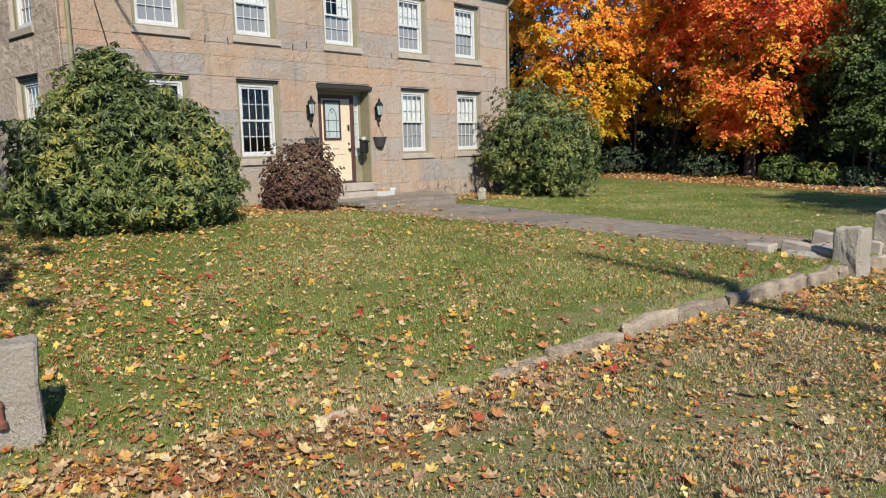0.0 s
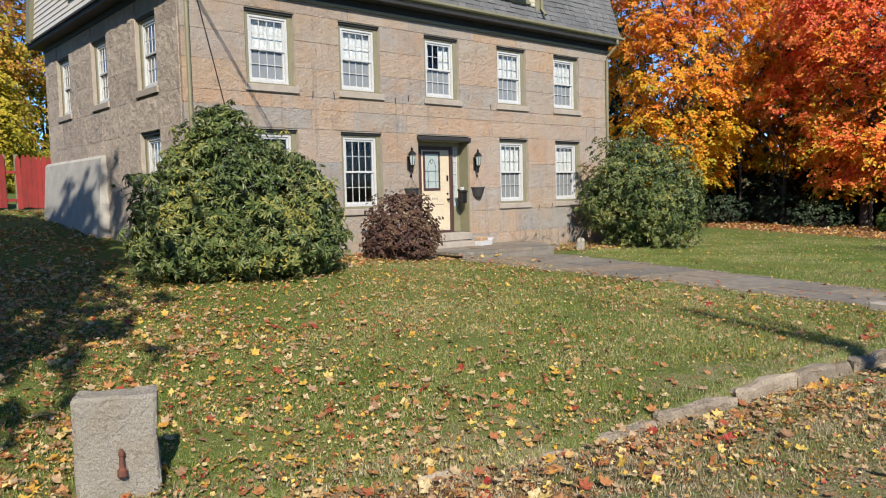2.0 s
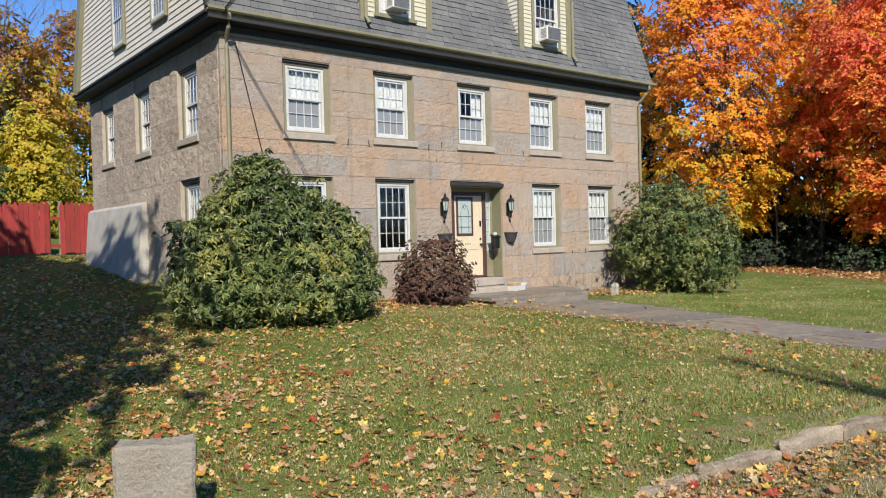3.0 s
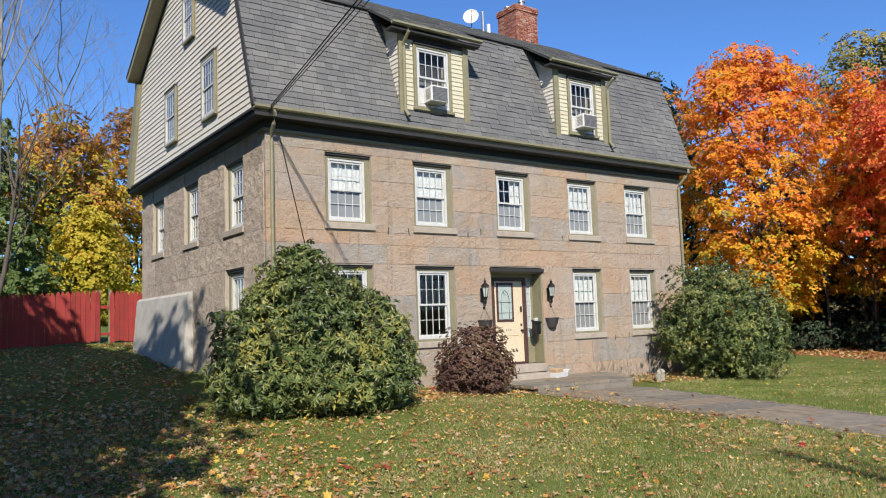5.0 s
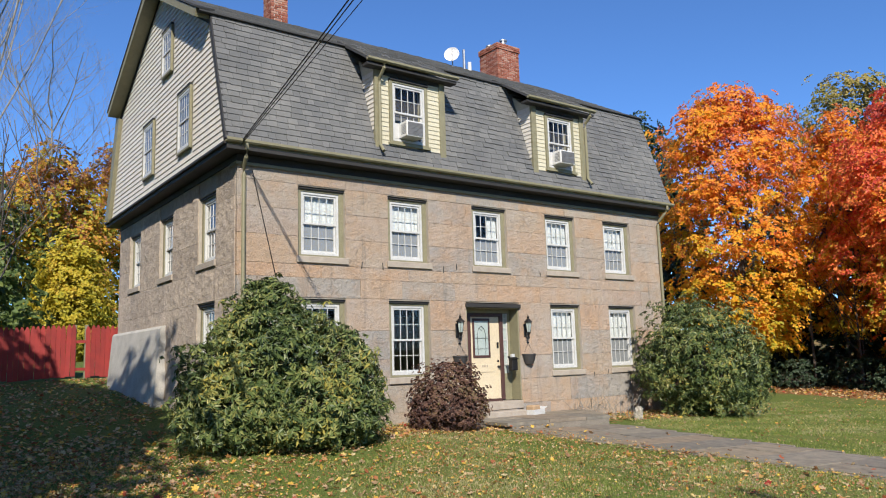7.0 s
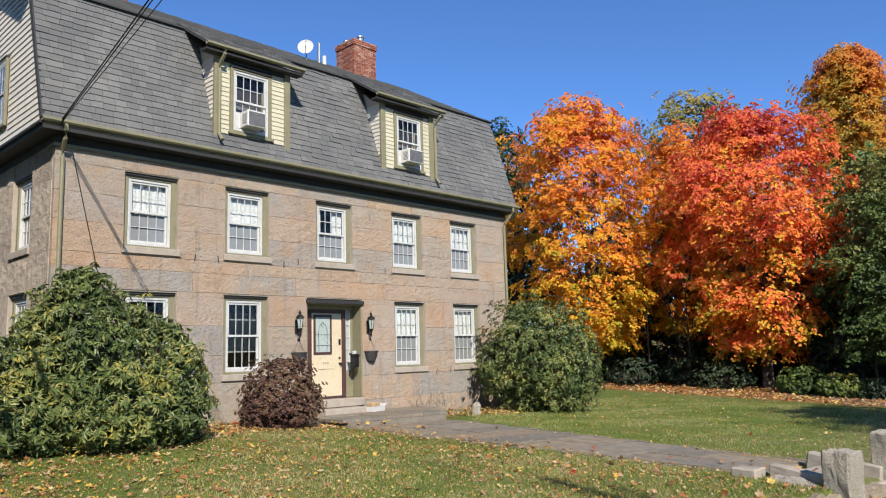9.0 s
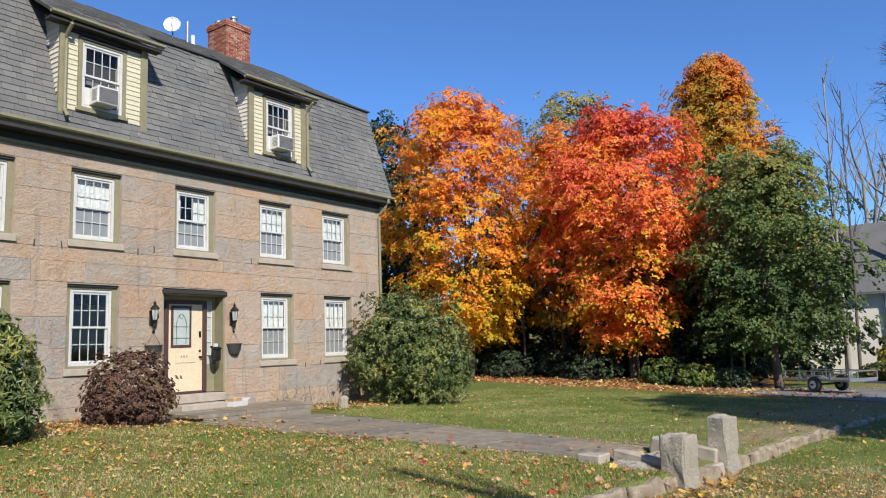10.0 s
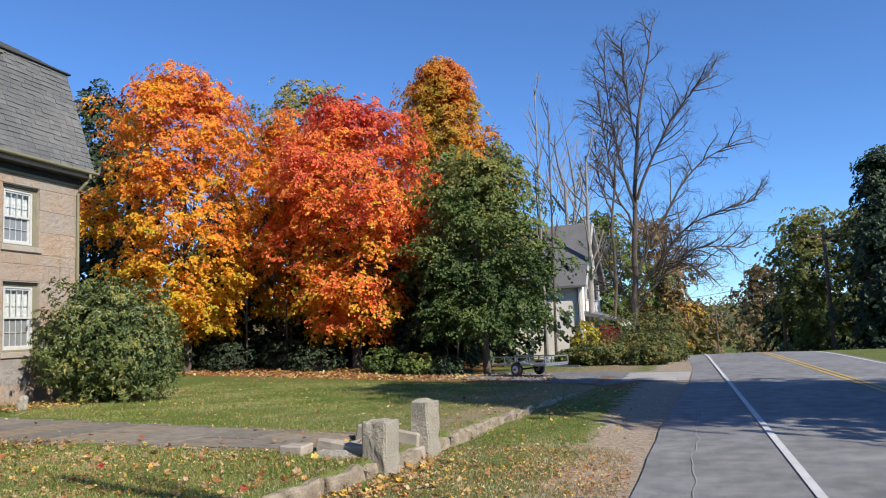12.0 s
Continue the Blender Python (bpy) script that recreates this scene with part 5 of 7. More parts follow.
# ---------- trailer on the drive ----------
tr = thing("utility_trailer", "empty silver flatbed utility trailer parked on the drive", "trailer", pose(-4.15, 28.0, gz(-4.15, 28.0) + 0.03, 0, 0, -34) @ Matrix.Scale(0.74, 4))
part("deck", boxes((-1.7, 1.7, -0.75, 0.75, 0.48, 0.56), bev=0.01), M_METAL, tr)
for s in (-0.75, 0.75):
    part("side_rail", boxes((-1.7, 1.7, s - 0.025, s + 0.025, 0.86, 0.91), *((xx, xx + 0.05, s - 0.025, s + 0.025, 0.56, 0.86) for xx in (-1.7, -0.9, -0.1, 0.7, 1.65))), M_METAL, tr, "silver side rail with stakes")
    wh = lathe([(0.10, -0.10), (0.29, -0.10), (0.33, -0.06), (0.33, 0.06), (0.29, 0.10), (0.10, 0.10)], 20)
    bmesh.ops.transform(wh, matrix=Matrix.Translation((-0.1, s * 1.0, 0.33)) @ Matrix.Rotation(radians(90), 4, "X"), verts=wh.verts)
    wheel = part("wheel", wh, M_PLASTIC, tr, "black rubber trailer wheel")
    rm = lathe([(0.17, -0.11), (0.17, 0.11)], 16)
    bmesh.ops.transform(rm, matrix=Matrix.Translation((-0.1, s * 1.0, 0.33)) @ Matrix.Rotation(radians(90), 4, "X"), verts=rm.verts)
    part("rim", rm, M_ACWHITE, wheel)
    part("mudguard", prism([(-0.55, 0.60), (-0.40, 0.72), (0.40, 0.72), (0.55, 0.60), (0.52, 0.58), (0.38, 0.70), (-0.38, 0.70), (-0.52, 0.58)], -0.12, 0.12, lambda u, v, w: (u - 0.1, s * 1.0 + w, v)), M_METAL, tr)
part("end_gate", boxes((1.65, 1.70, -0.72, 0.72, 0.56, 0.62), (1.65, 1.70, -0.72, 0.72, 0.88, 0.92)), M_METAL, tr)
part("drawbar", boxes((1.7, 3.0, -0.04, 0.04, 0.42, 0.50), bev=0.008), M_METAL, tr)
part("axle", boxes((-0.14, -0.06, -0.95, 0.95, 0.29, 0.37)), M_BLACK, tr)

# ---------- neighbouring house ----------
nb = thing("neighbour_house", "white clapboard gabled house half hidden by trees", "house", pose(-7.0, 46.6, -0.5, 0, 0, -6))
EH, RH = 4.65, 8.0
body = part("wall", prism([(-2.6, 0), (2.6, 0), (2.6, EH), (0, RH - 0.1), (-2.6, EH)], -3.6, 3.6, lambda u, v, w: (w, u, v)), M_NHOUSE, nb)
for s in (-1, 1):
    part("roof", prism([(0, RH), (s * 3.0, EH - 0.35), (s * 3.0, EH - 0.23), (0, RH + 0.13)], -3.9, 3.9, lambda u, v, w: (w, u, v)), M_NROOF, nb, "grey shingle roof slope")
    part("rake", prism([(0, RH - 0.02), (s * 3.0, EH - 0.42), (s * 3.0, EH - 0.22), (0, RH + 0.12)], 3.9, 3.98, lambda u, v, w: (w, u, v)), M_WHITE, nb, "white rake board")
for yy, zz in ((-1.2, 1.0), (0.9, 1.0), (-1.2, 3.6), (0.9, 3.6)):
    w = part("window", boxes((3.6, 3.66, yy - 0.45, yy + 0.45, zz, zz + 1.4), bev=0.01), M_WHITE, nb)
    part("pane", boxes((3.655, 3.67, yy - 0.36, yy + 0.36, zz + 0.08, zz + 0.66), (3.655, 3.67, yy - 0.36, yy + 0.36, zz + 0.74, zz + 1.32)), M_GLASS, w)
for xx in (1.0, -1.6):
    w = part("window", boxes((xx - 0.45, xx + 0.45, -2.66, -2.6, 2.8, 4.1), bev=0.01), M_WHITE, nb)
    part("pane", boxes((xx - 0.36, xx + 0.36, -2.67, -2.655, 2.88, 4.02)), M_GLASS, w)
part("downpipe", tube_bm([(3.4, -2.7, EH - 0.2), (3.4, -2.68, 0)], 0.06), M_METAL, nb)
part("porch_roof", prism([(3.6, 2.75), (5.6, 2.3), (5.6, 2.42), (3.6, 3.0)], -2.4, 2.0, lambda u, v, w: (u, w, v)), M_NROOF, nb, "low grey porch roof")
part("porch_fascia", boxes((5.5, 5.62, -2.4, 2.0, 2.12, 2.30)), M_WHITE, nb)
for yy in (-2.2, 1.8):
    part("porch_post", boxes((5.35, 5.5, yy - 0.08, yy + 0.08, 0, 2.2), bev=0.01), M_RED if yy < 0 else M_WHITE, nb)
part("porch_wall", boxes((4.3, 5.4, -2.25, -2.1, 0.0, 2.2)), M_RED, nb, "dark red porch side wall")

# ---------- poles, wires and road sign ----------
def utility_pole(x, y, h, arm):
    g = gz(x, y)
    p = thing("utility_pole", "weathered wooden utility pole by the road", "utility pole", Matrix.Translation((x, y, g)), "utility poles")
    part("shaft", tube_bm([(0, 0, -0.5), (0, 0, h)], 0.15, 10, None, [0.17, 0.11]), M_WOODPOLE, p)
    part("crossarm", boxes((-1.1, 1.1, -0.06, 0.06, h - 0.9, h - 0.76), bev=0.01), M_WOODPOLE, p)
    for xx in (-1.0, -0.4, 0.4, 1.0):
        part("insulator", lathe([(0.03, 0), (0.05, 0.05), (0.03, 0.1)], 8, None, (xx, 0, h - 0.76)), M_ACWHITE, p)
    if arm:
        part("lamp_arm", tube_bm([(0, 0, h - 2.2), (-1.2, 0, h - 1.85), (-2.2, 0, h - 1.9)], 0.03, 6), M_METAL, p)
        part("lamp_head", boxes((-2.7, -2.15, -0.1, 0.1, h - 1.97, h - 1.85), bev=0.03), M_METAL, p)
    return p


utility_pole(11.9, 60.8, 9.3, False)
utility_pole(11.0, 76.1, 7.8, True)
utility_pole(8.9, 130.0, 8.0, False)


def wire(name, a, b, sag, r, label):
    a, b = Vector(a), Vector(b)
    pts = [a.lerp(b, t) - Vector((0, 0, sag * 4 * t * (1 - t))) for t in (i / 20 for i in range(21))]
    return tagged(link(name, tube_bm(pts, r, 5), M_BLACK), label, "cable")


WIRE_END = (9.0, 2.7, 8.6)
wire("service_cable", (FX + 0.35, 5.62, 6.5), WIRE_END, 0.12, 0.011, "black service cable running to the eaves")
wire("service_cable", (FX + 0.33, 5.62, 6.46), (WIRE_END[0], WIRE_END[1] - 0.05, WIRE_END[2] - 0.08), 0.2, 0.009, "black service cable running to the eaves")
wire("service_cable", (FX + 0.30, 5.60, 6.40), (WIRE_END[0], WIRE_END[1] + 0.55, WIRE_END[2] - 0.1), 0.1, 0.007, "thin black telephone cable to the eaves")
wire("service_cable", (FX + 0.06, 5.95, 6.0), (FX + 0.05, 7.0, 1.6), 0.0, 0.009, "thin grey cable down the granite wall")
wire("power_line", (11.9, 60.8, gz(11.9, 60.8) + 9.0), (-6, 58, 9.5), 0.5, 0.02, "power line across the road")
wire("power_line", (11.0, 76.1, gz(11, 76.1) + 7.2), (-2.0, 70.0, 3.5), 0.5, 0.02, "power line across the road")
wire("power_line", (11.9, 60.8, gz(11.9, 60.8) + 8.3), (30, 20, 10), 1.0, 0.02, "power line along the road")


# ---------- trees and shrubs ----------
def limb(verts, faces, pts, r0, r1, seg):
    """Adds a tapered round limb along pts."""
    base = len(verts)
    n = len(pts)
    for i, p in enumerate(pts):
        d = (pts[min(i + 1, n - 1)] - pts[max(i - 1, 0)])
        d.normalize()
        a = d.cross(Vector((0.31, 0.95, 0.05))).normalized()
        b = d.cross(a)
        r = r0 + (r1 - r0) * i / (n - 1)
        for k in range(seg):
            ang = 2 * math.pi * k / seg
            verts.append(p + r * (math.cos(ang) * a + math.sin(ang) * b))
    for i in range(n - 1):
        for k in range(seg):
            faces.append((base + i * seg + k, base + i * seg + (k + 1) % seg, base + (i + 1) * seg + (k + 1) % seg, base + (i + 1) * seg + k))


MARKS = []


def branch(r, verts, faces, tips, p, d, length, rad, level, up=0.15, wob=0.22, kids=5, seg=(9, 6, 5, 4, 3), reach=1.0):
    n = max(3, int(6 - level))
    pts = [p.copy()]
    for i in range(n):
        wb = wob * (0.5 if level == 0 else 1.3)
        d = (d + Vector((r.gauss(0, wb), r.gauss(0, wb), r.gauss(0, wb) * 0.6 + up * 0.5)) * 0.6).normalized()
        p = p + d * (length / n)
        pts.append(p.copy())
    limb(verts, faces, pts, rad, rad * (0.45 if level else 0.3), seg[min(level, 4)])
    MARKS.append((level, len(faces)))
    if level >= kids[0]:
        tips.append(p.copy())
        return
    nk = kids[1 + min(level, len(kids) - 2)]
    for j in range(nk):
        f = (0.35 + 0.65 * (j + r.random()) / nk) if level == 0 else r.uniform(0.3, 1.0)
        i = min(int(f * n), n - 1)
        q = pts[i].lerp(pts[i + 1], f * n - i if f < 1 else 1)
        side = d.cross(Vector((r.gauss(0, 1), r.gauss(0, 1), r.gauss(0, 1)))).normalized()
        nd = (d * r.uniform(0.35, 0.8) + side * r.uniform(0.6, 1.0) + Vector((0, 0, up))).normalized()
        branch(r, verts, faces, tips, q, nd, length * r.uniform(0.4, 0.62) * ((1.15 - 0.45 * f) * reach if level == 0 else 1), rad * 0.36, level + 1, up, wob, kids, seg, reach)


def leaves_np(rs, centers, normals, size, shape="kite", fold=0.25):
    """Leaf faces at the given places; returns verts and triangles."""
    n = len(centers)
    nz = normals / np.maximum(1e-6, np.linalg.norm(normals, axis=1, keepdims=True))
    t = rs.normal(size=(n, 3))
    t -= nz * (t * nz).sum(1, keepdims=True)
    t /= np.maximum(1e-6, np.linalg.norm(t, axis=1, keepdims=True))
    b = np.cross(nz, t)
    s = size[:, None]
    if shape == "kite":
        pr = [(-0.5, 0, 0), (0.05, 0.42, fold), (0.6, 0, 0), (0.05, -0.42, fold)]
        tri = [(0, 1, 2), (0, 2, 3)]
    elif shape == "long":
        pr = [(-0.5, 0, 0), (0.0, 0.17, 0.06), (0.5, 0, -0.06), (0.0, -0.17, 0.06)]
        tri = [(0, 1, 2), (0, 2, 3)]
    else:
        pr = [(0.0, 0.0, 0.0)] + [(rr * math.cos(radians(g)), rr * math.sin(radians(g)), cz) for g, rr, cz in (
            (0, 0.58, 0.12), (24, 0.34, 0.03), (52, 0.54, 0.16), (88, 0.33, 0.05), (125, 0.42, 0.14), (180, 0.26, 0.0), (235, 0.42, 0.10), (272, 0.33, 0.02), (308, 0.54, 0.08), (336, 0.34, 0.03))]
        tri = [(0, i, i % 10 + 1) for i in range(1, 11)]
    k = len(pr)
    V = np.stack([centers + s * (a * t + c * b + e * nz) for a, c, e in pr], 1).reshape(-1, 3)
    F = (np.arange(n)[:, None, None] * k + np.array(tri)[None]).reshape(-1, 3)
    return V, F


def crown_np(rs, h0, h1, rad, profile, nclump, per, size, flat=0.5, clump=0.55, hollow=0.45, lean=(0, 0)):
    """Leaf clumps in an uneven crown from h0 to h1, whose radius follows profile(0..1)."""
    out, nor = [], []
    lob = rs.uniform(0, 6.28, 6)
    u = rs.uniform(0.0, 1.0, nclump)
    a = rs.uniform(0, 2 * np.pi, nclump)
    R = rad * profile(u) * (1 + 0.17 * np.sin(3 * a + lob[0] + 4 * u) + 0.16 * np.sin(5 * a + lob[1] - 9 * u) + 0.16 * np.sin(2 * a + lob[2] + 15 * u))
    q = np.sqrt(rs.uniform(hollow ** 2, 1, nclump))
    c = np.stack([np.cos(a) * R * q + lean[0] * u, np.sin(a) * R * q + lean[1] * u, h0 + (h1 - h0) * u], 1)
    c += np.clip(rs.normal(size=c.shape), -1.8, 1.8) * 0.18
    for p, ang in zip(c, a):
        m = max(4, int(per * rs.uniform(0.5, 1.4)))
        k = max(1, m // 13)
        o = np.clip(rs.normal(size=(k, 3)), -1.7, 1.7) * np.array([clump, clump, clump * flat])
        o[:, 2] -= 0.18 * (o[:, 0] ** 2 + o[:, 1] ** 2) / clump
        sn = o / clump * 0.4 + np.array([math.cos(ang) * 0.5, math.sin(ang) * 0.5, 0.8]) + rs.normal(size=(k, 3)) * 0.2
        sn /= np.linalg.norm(sn, axis=1, keepdims=True)
        w = rs.randint(0, k, m)
        d = np.clip(rs.normal(size=(m, 3)), -1.6, 1.6) * clump * 0.25
        d -= sn[w] * (d * sn[w]).sum(1, keepdims=True) * 0.85
        d[:, 2] -= 0.5 * (d ** 2).sum(1) / clump
        out.append(p + o[w] + d)
        nor.append(sn[w] + rs.normal(size=(m, 3)) * 0.27)
    C, N = np.concatenate(out), np.concatenate(nor)
    return leaves_np(rs, C, N, rs.uniform(0.7, 1.3, len(C)) * size)


def maple_crown(u):
    return np.clip(np.sin(np.pi * np.clip(0.05 + 0.90 * u, 0, 1)), 0.05, 1) ** 0.72


def flame_crown(u):
    return 1.25 * np.clip(1 - u, 0.0, 1) ** 0.6 * (0.55 + 0.45 * np.clip(u / 0.35, 0, 1)) + 0.03


def round_crown(u):
    return np.sqrt(np.clip(1 - (2 * u - 0.85) ** 2 / 1.35, 0.02, 1)) * np.where(u > 0.92, 0.6, 1.0)


def egg_crown(u):
    return np.clip(1.08 - 0.75 * np.abs(u - 0.30) ** 1.35 - 0.55 * np.clip(u - 0.6, 0, 1), 0.06, 1)


def cone_crown(u):
    return np.clip(1.0 - 0.93 * u, 0.04, 1) * (0.85 + 0.2 * np.sin(u * 40))


def ovate(u):
    return np.clip(np.sin(np.pi * np.clip(0.16 + 0.84 * u, 0, 1)) ** 0.7, 0.08, 1)


def tree(name, x, y, h, rad, mat, label, profile=ovate, low=0.22, nclump=330, per=34, size=0.19, seed=1, trunk_r=0.2, bark=None, flat=0.5, clump=0.6, hollow=0.4, group="", limbs=True):
    g = gz(x, y)
    rs = np.random.RandomState(seed)
    r = random.Random(seed)
    ob = thing(name, label, "tree", Matrix.Translation((x, y, g)), group)
    verts, faces, tips = [], [], []
    if limbs:
        branch(r, verts, faces, tips, Vector((0, 0, -0.3)), Vector((0, 0, 1)), h * 0.70, trunk_r, 0, 0.22, 0.10, (3, 12, 5, 3), reach=0.62)
    else:
        limb(verts, faces, [Vector((0, 0, -0.3)), Vector((0.05, 0, h * 0.5)), Vector((0, 0.05, h * 0.95))], trunk_r, 0.03, 7)
    me = mesh_np("trunk", np.array([tuple(v) for v in verts]), np.array(faces), bark or M_BARK, False)
    shared("trunk", me, ob, Matrix())
    V, F = crown_np(rs, h * low, h * 0.99, rad, profile, nclump, per, size, flat, clump, hollow)
    me = mesh_np("crown", V, F, mat)
    shared("crown", me, ob, Matrix())
    return ob


L_ORANGE = leaf_mat("orange_maple", [(0.0, (0.42, 0.38, 0.03)), (0.2, (0.74, 0.46, 0.03)), (0.42, (0.86, 0.40, 0.035)), (0.62, (0.82, 0.29, 0.04)), (0.82, (0.72, 0.21, 0.06)), (1.0, (0.58, 0.15, 0.07))], 0.34, nscale=0.7)
L_RED = leaf_mat("red_maple", [(0.0, (0.56, 0.48, 0.05)), (0.2, (0.84, 0.50, 0.05)), (0.36, (0.85, 0.29, 0.06)), (0.5, (0.82, 0.165, 0.06)), (0.62, (0.83, 0.30, 0.06)), (0.75, (0.76, 0.11, 0.065)), (0.9, (0.64, 0.12, 0.07)), (1.0, (0.54, 0.10, 0.08))], 0.36, nscale=0.7)
L_GOLD = leaf_mat("gold_maple", [(0.0, (0.2, 0.21, 0.035)), (0.3, (0.42, 0.32, 0.04)), (0.55, (0.62, 0.34, 0.04)), (0.8, (0.72, 0.28, 0.035)), (1.0, (0.62, 0.2, 0.045))], 0.28)
L_GREEN = leaf_mat("green_maple", [(0.0, (0.055, 0.095, 0.025)), (0.35, (0.10, 0.155, 0.035)), (0.7, (0.17, 0.215, 0.05)), (1.0, (0.32, 0.27, 0.06))], 0.5, 0.3)
L_DEEP = leaf_mat("deep_green_maple", [(0.0, (0.05, 0.085, 0.025)), (0.35, (0.095, 0.145, 0.038)), (0.7, (0.16, 0.205, 0.055)), (1.0, (0.30, 0.27, 0.07))], 0.5, 0.3)
# dark needles; in the wood this colour also holds the understory's shade
L_DARK = leaf_mat("evergreen_and_wood_shade", [(0.0, (0.02, 0.034, 0.018)), (0.5, (0.032, 0.055, 0.026)), (1.0, (0.055, 0.08, 0.034))], 0.6, 0.1)
L_PINE = leaf_mat("pine_needles", [(0.0, (0.13, 0.125, 0.03)), (0.5, (0.22, 0.20, 0.045)), (1.0, (0.36, 0.27, 0.07))], 0.6, 0.15)
L_YELLOW = leaf_mat("yellow_leaves", [(0.0, (0.22, 0.25, 0.03)), (0.4, (0.50, 0.42, 0.04)), (0.75, (0.62, 0.50, 0.06)), (1.0, (0.58, 0.40, 0.05))], 0.5)
L_MIX = leaf_mat("mixed_autumn", [(0.0, (0.12, 0.16, 0.03)), (0.25, (0.36, 0.36, 0.04)), (0.45, (0.66, 0.47, 0.05)), (0.65, (0.66, 0.34, 0.05)), (0.85, (0.50, 0.21, 0.07)), (1.0, (0.40, 0.19, 0.10))], 0.6)
L_BROWN = leaf_mat("brown_oak", [(0.0, (0.11, 0.11, 0.04)), (0.5, (0.21, 0.145, 0.06)), (1.0, (0.31, 0.19, 0.085))], 0.6, 0.2)
L_LIGHTG = leaf_mat("light_green_leaves", [(0.0, (0.09, 0.115, 0.035)), (0.5, (0.17, 0.195, 0.055)), (1.0, (0.34, 0.31, 0.09))], 0.4)
L_RHODO = leaf_mat("rhododendron_leaf", [(0.0, (0.04, 0.064, 0.022)), (0.25, (0.075, 0.112, 0.035)), (0.55, (0.14, 0.18, 0.055)), (0.85, (0.24, 0.25, 0.08)), (0.97, (0.27, 0.26, 0.08)), (1.0, (0.36, 0.31, 0.07))], 0.9, 0.15, 1.2, 0.42, False)
L_PURPLE = leaf_mat("barberry_leaf", [(0.0, (0.07, 0.035, 0.03)), (0.4, (0.125, 0.065, 0.05)), (0.75, (0.18, 0.10, 0.065)), (1.0, (0.2, 0.15, 0.07))], 0.7, 0.2, 2.0, 0.6, False)

MAPLES = "autumn maples at the lawn's edge"
tree("maple_tree", -18.5, 29.1, 12.6, 3.75, L_ORANGE, "orange and yellow maple tree in full autumn leaf", maple_crown, 0.13, 430, 150, 0.12, 1, 0.2, group=MAPLES, clump=0.5, flat=0.36, hollow=0.45)
tree("maple_tree", -16.2, 33.5, 11.9, 2.3, L_ORANGE, "slender orange maple tree among larger ones", maple_crown, 0.2, 190, 140, 0.12, 2, 0.15, group=MAPLES, clump=0.46, flat=0.36)
tree("maple_tree", -11.8, 31.0, 11.3, 3.4, L_RED, "red and orange maple tree in full autumn leaf", maple_crown, 0.13, 410, 150, 0.12, 3, 0.2, group=MAPLES, clump=0.5, flat=0.36, hollow=0.45)
tree("maple_tree", -14.6, 35.5, 12.2, 1.9, L_RED, "red maple tree between orange ones", ovate, 0.3, 80, 130, 0.16, 33, 0.14, group=MAPLES)
tree("maple_tree", -11.6, 45.5, 18.0, 3.9, L_GOLD, "tall gold and orange maple tree behind the others", flame_crown, 0.2, 560, 160, 0.145, 4, 0.25, group=MAPLES, clump=0.6, flat=0.4, hollow=0.2)
tree("maple_tree", -6.2, 30.6, 8.6, 2.7, L_DEEP, "dense dark green maple tree beside the drive", egg_crown, 0.2, 300, 150, 0.115, 5, 0.18, group=MAPLES, clump=0.48, flat=0.36)
tree("maple_tree", -8.6, 35.0, 9.5, 2.6, L_DEEP, "dark green maple tree behind the red one", ovate, 0.08, 260, 36, 0.22, 55, 0.18, group=MAPLES, clump=0.6)
tree("pine_tree", -22.0, 48.0, 18.2, 4.4, L_PINE, "olive-green pine crown above the maples", maple_crown, 0.45, 190, 110, 0.18, 6, 0.25, clump=0.9, flat=0.4)
tree("maple_tree", -19.5, 52.0, 17.6, 3.0, L_RED, "red maple top rising behind the pine", maple_crown, 0.4, 140, 90, 0.17, 34, 0.2, group=MAPLES, clump=0.8)
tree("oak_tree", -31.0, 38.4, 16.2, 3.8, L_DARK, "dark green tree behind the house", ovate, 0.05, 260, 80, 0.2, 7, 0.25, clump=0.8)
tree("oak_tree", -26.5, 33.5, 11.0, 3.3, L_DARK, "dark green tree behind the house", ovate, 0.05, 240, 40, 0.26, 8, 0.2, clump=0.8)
WOODS = "dark trees at the back of the wood"
# added fill: the dark leaf colour carries the shade of the wood's hollow
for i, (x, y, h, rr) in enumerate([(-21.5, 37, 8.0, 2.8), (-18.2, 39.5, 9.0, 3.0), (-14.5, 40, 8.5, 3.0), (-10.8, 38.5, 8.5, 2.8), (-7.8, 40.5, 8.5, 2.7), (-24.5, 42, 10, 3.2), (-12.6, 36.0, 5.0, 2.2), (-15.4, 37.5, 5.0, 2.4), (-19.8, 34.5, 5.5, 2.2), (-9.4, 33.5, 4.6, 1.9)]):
    tree("spruce_tree", x, y, h, rr, L_DARK, "added evergreen fill, the wood's shade in its dark leaves", ovate, 0.0, 170, 40, 0.24, 100 + i, 0.15, group=WOODS, clump=0.7, limbs=False)
# left of the house
tree("birch_tree", -45, 8.1, 6.2, 2.9, L_YELLOW, "weeping bright yellow tree behind the fence", cone_crown, 0.05, 240, 90, 0.17, 9, 0.15, clump=0.7, flat=0.9)
tree("maple_tree", -55, 8.5, 14.5, 4.6, L_MIX, "orange and yellow maple tree behind the fence", ovate, 0.1, 260, 90, 0.22, 10, 0.25, clump=0.9, group="trees behind the fence")
tree("maple_tree", -58, 14.0, 17.0, 5.0, L_MIX, "orange and yellow maple tree behind the fence", ovate, 0.2, 240, 90, 0.22, 12, 0.25, clump=0.9, group="trees behind the fence")
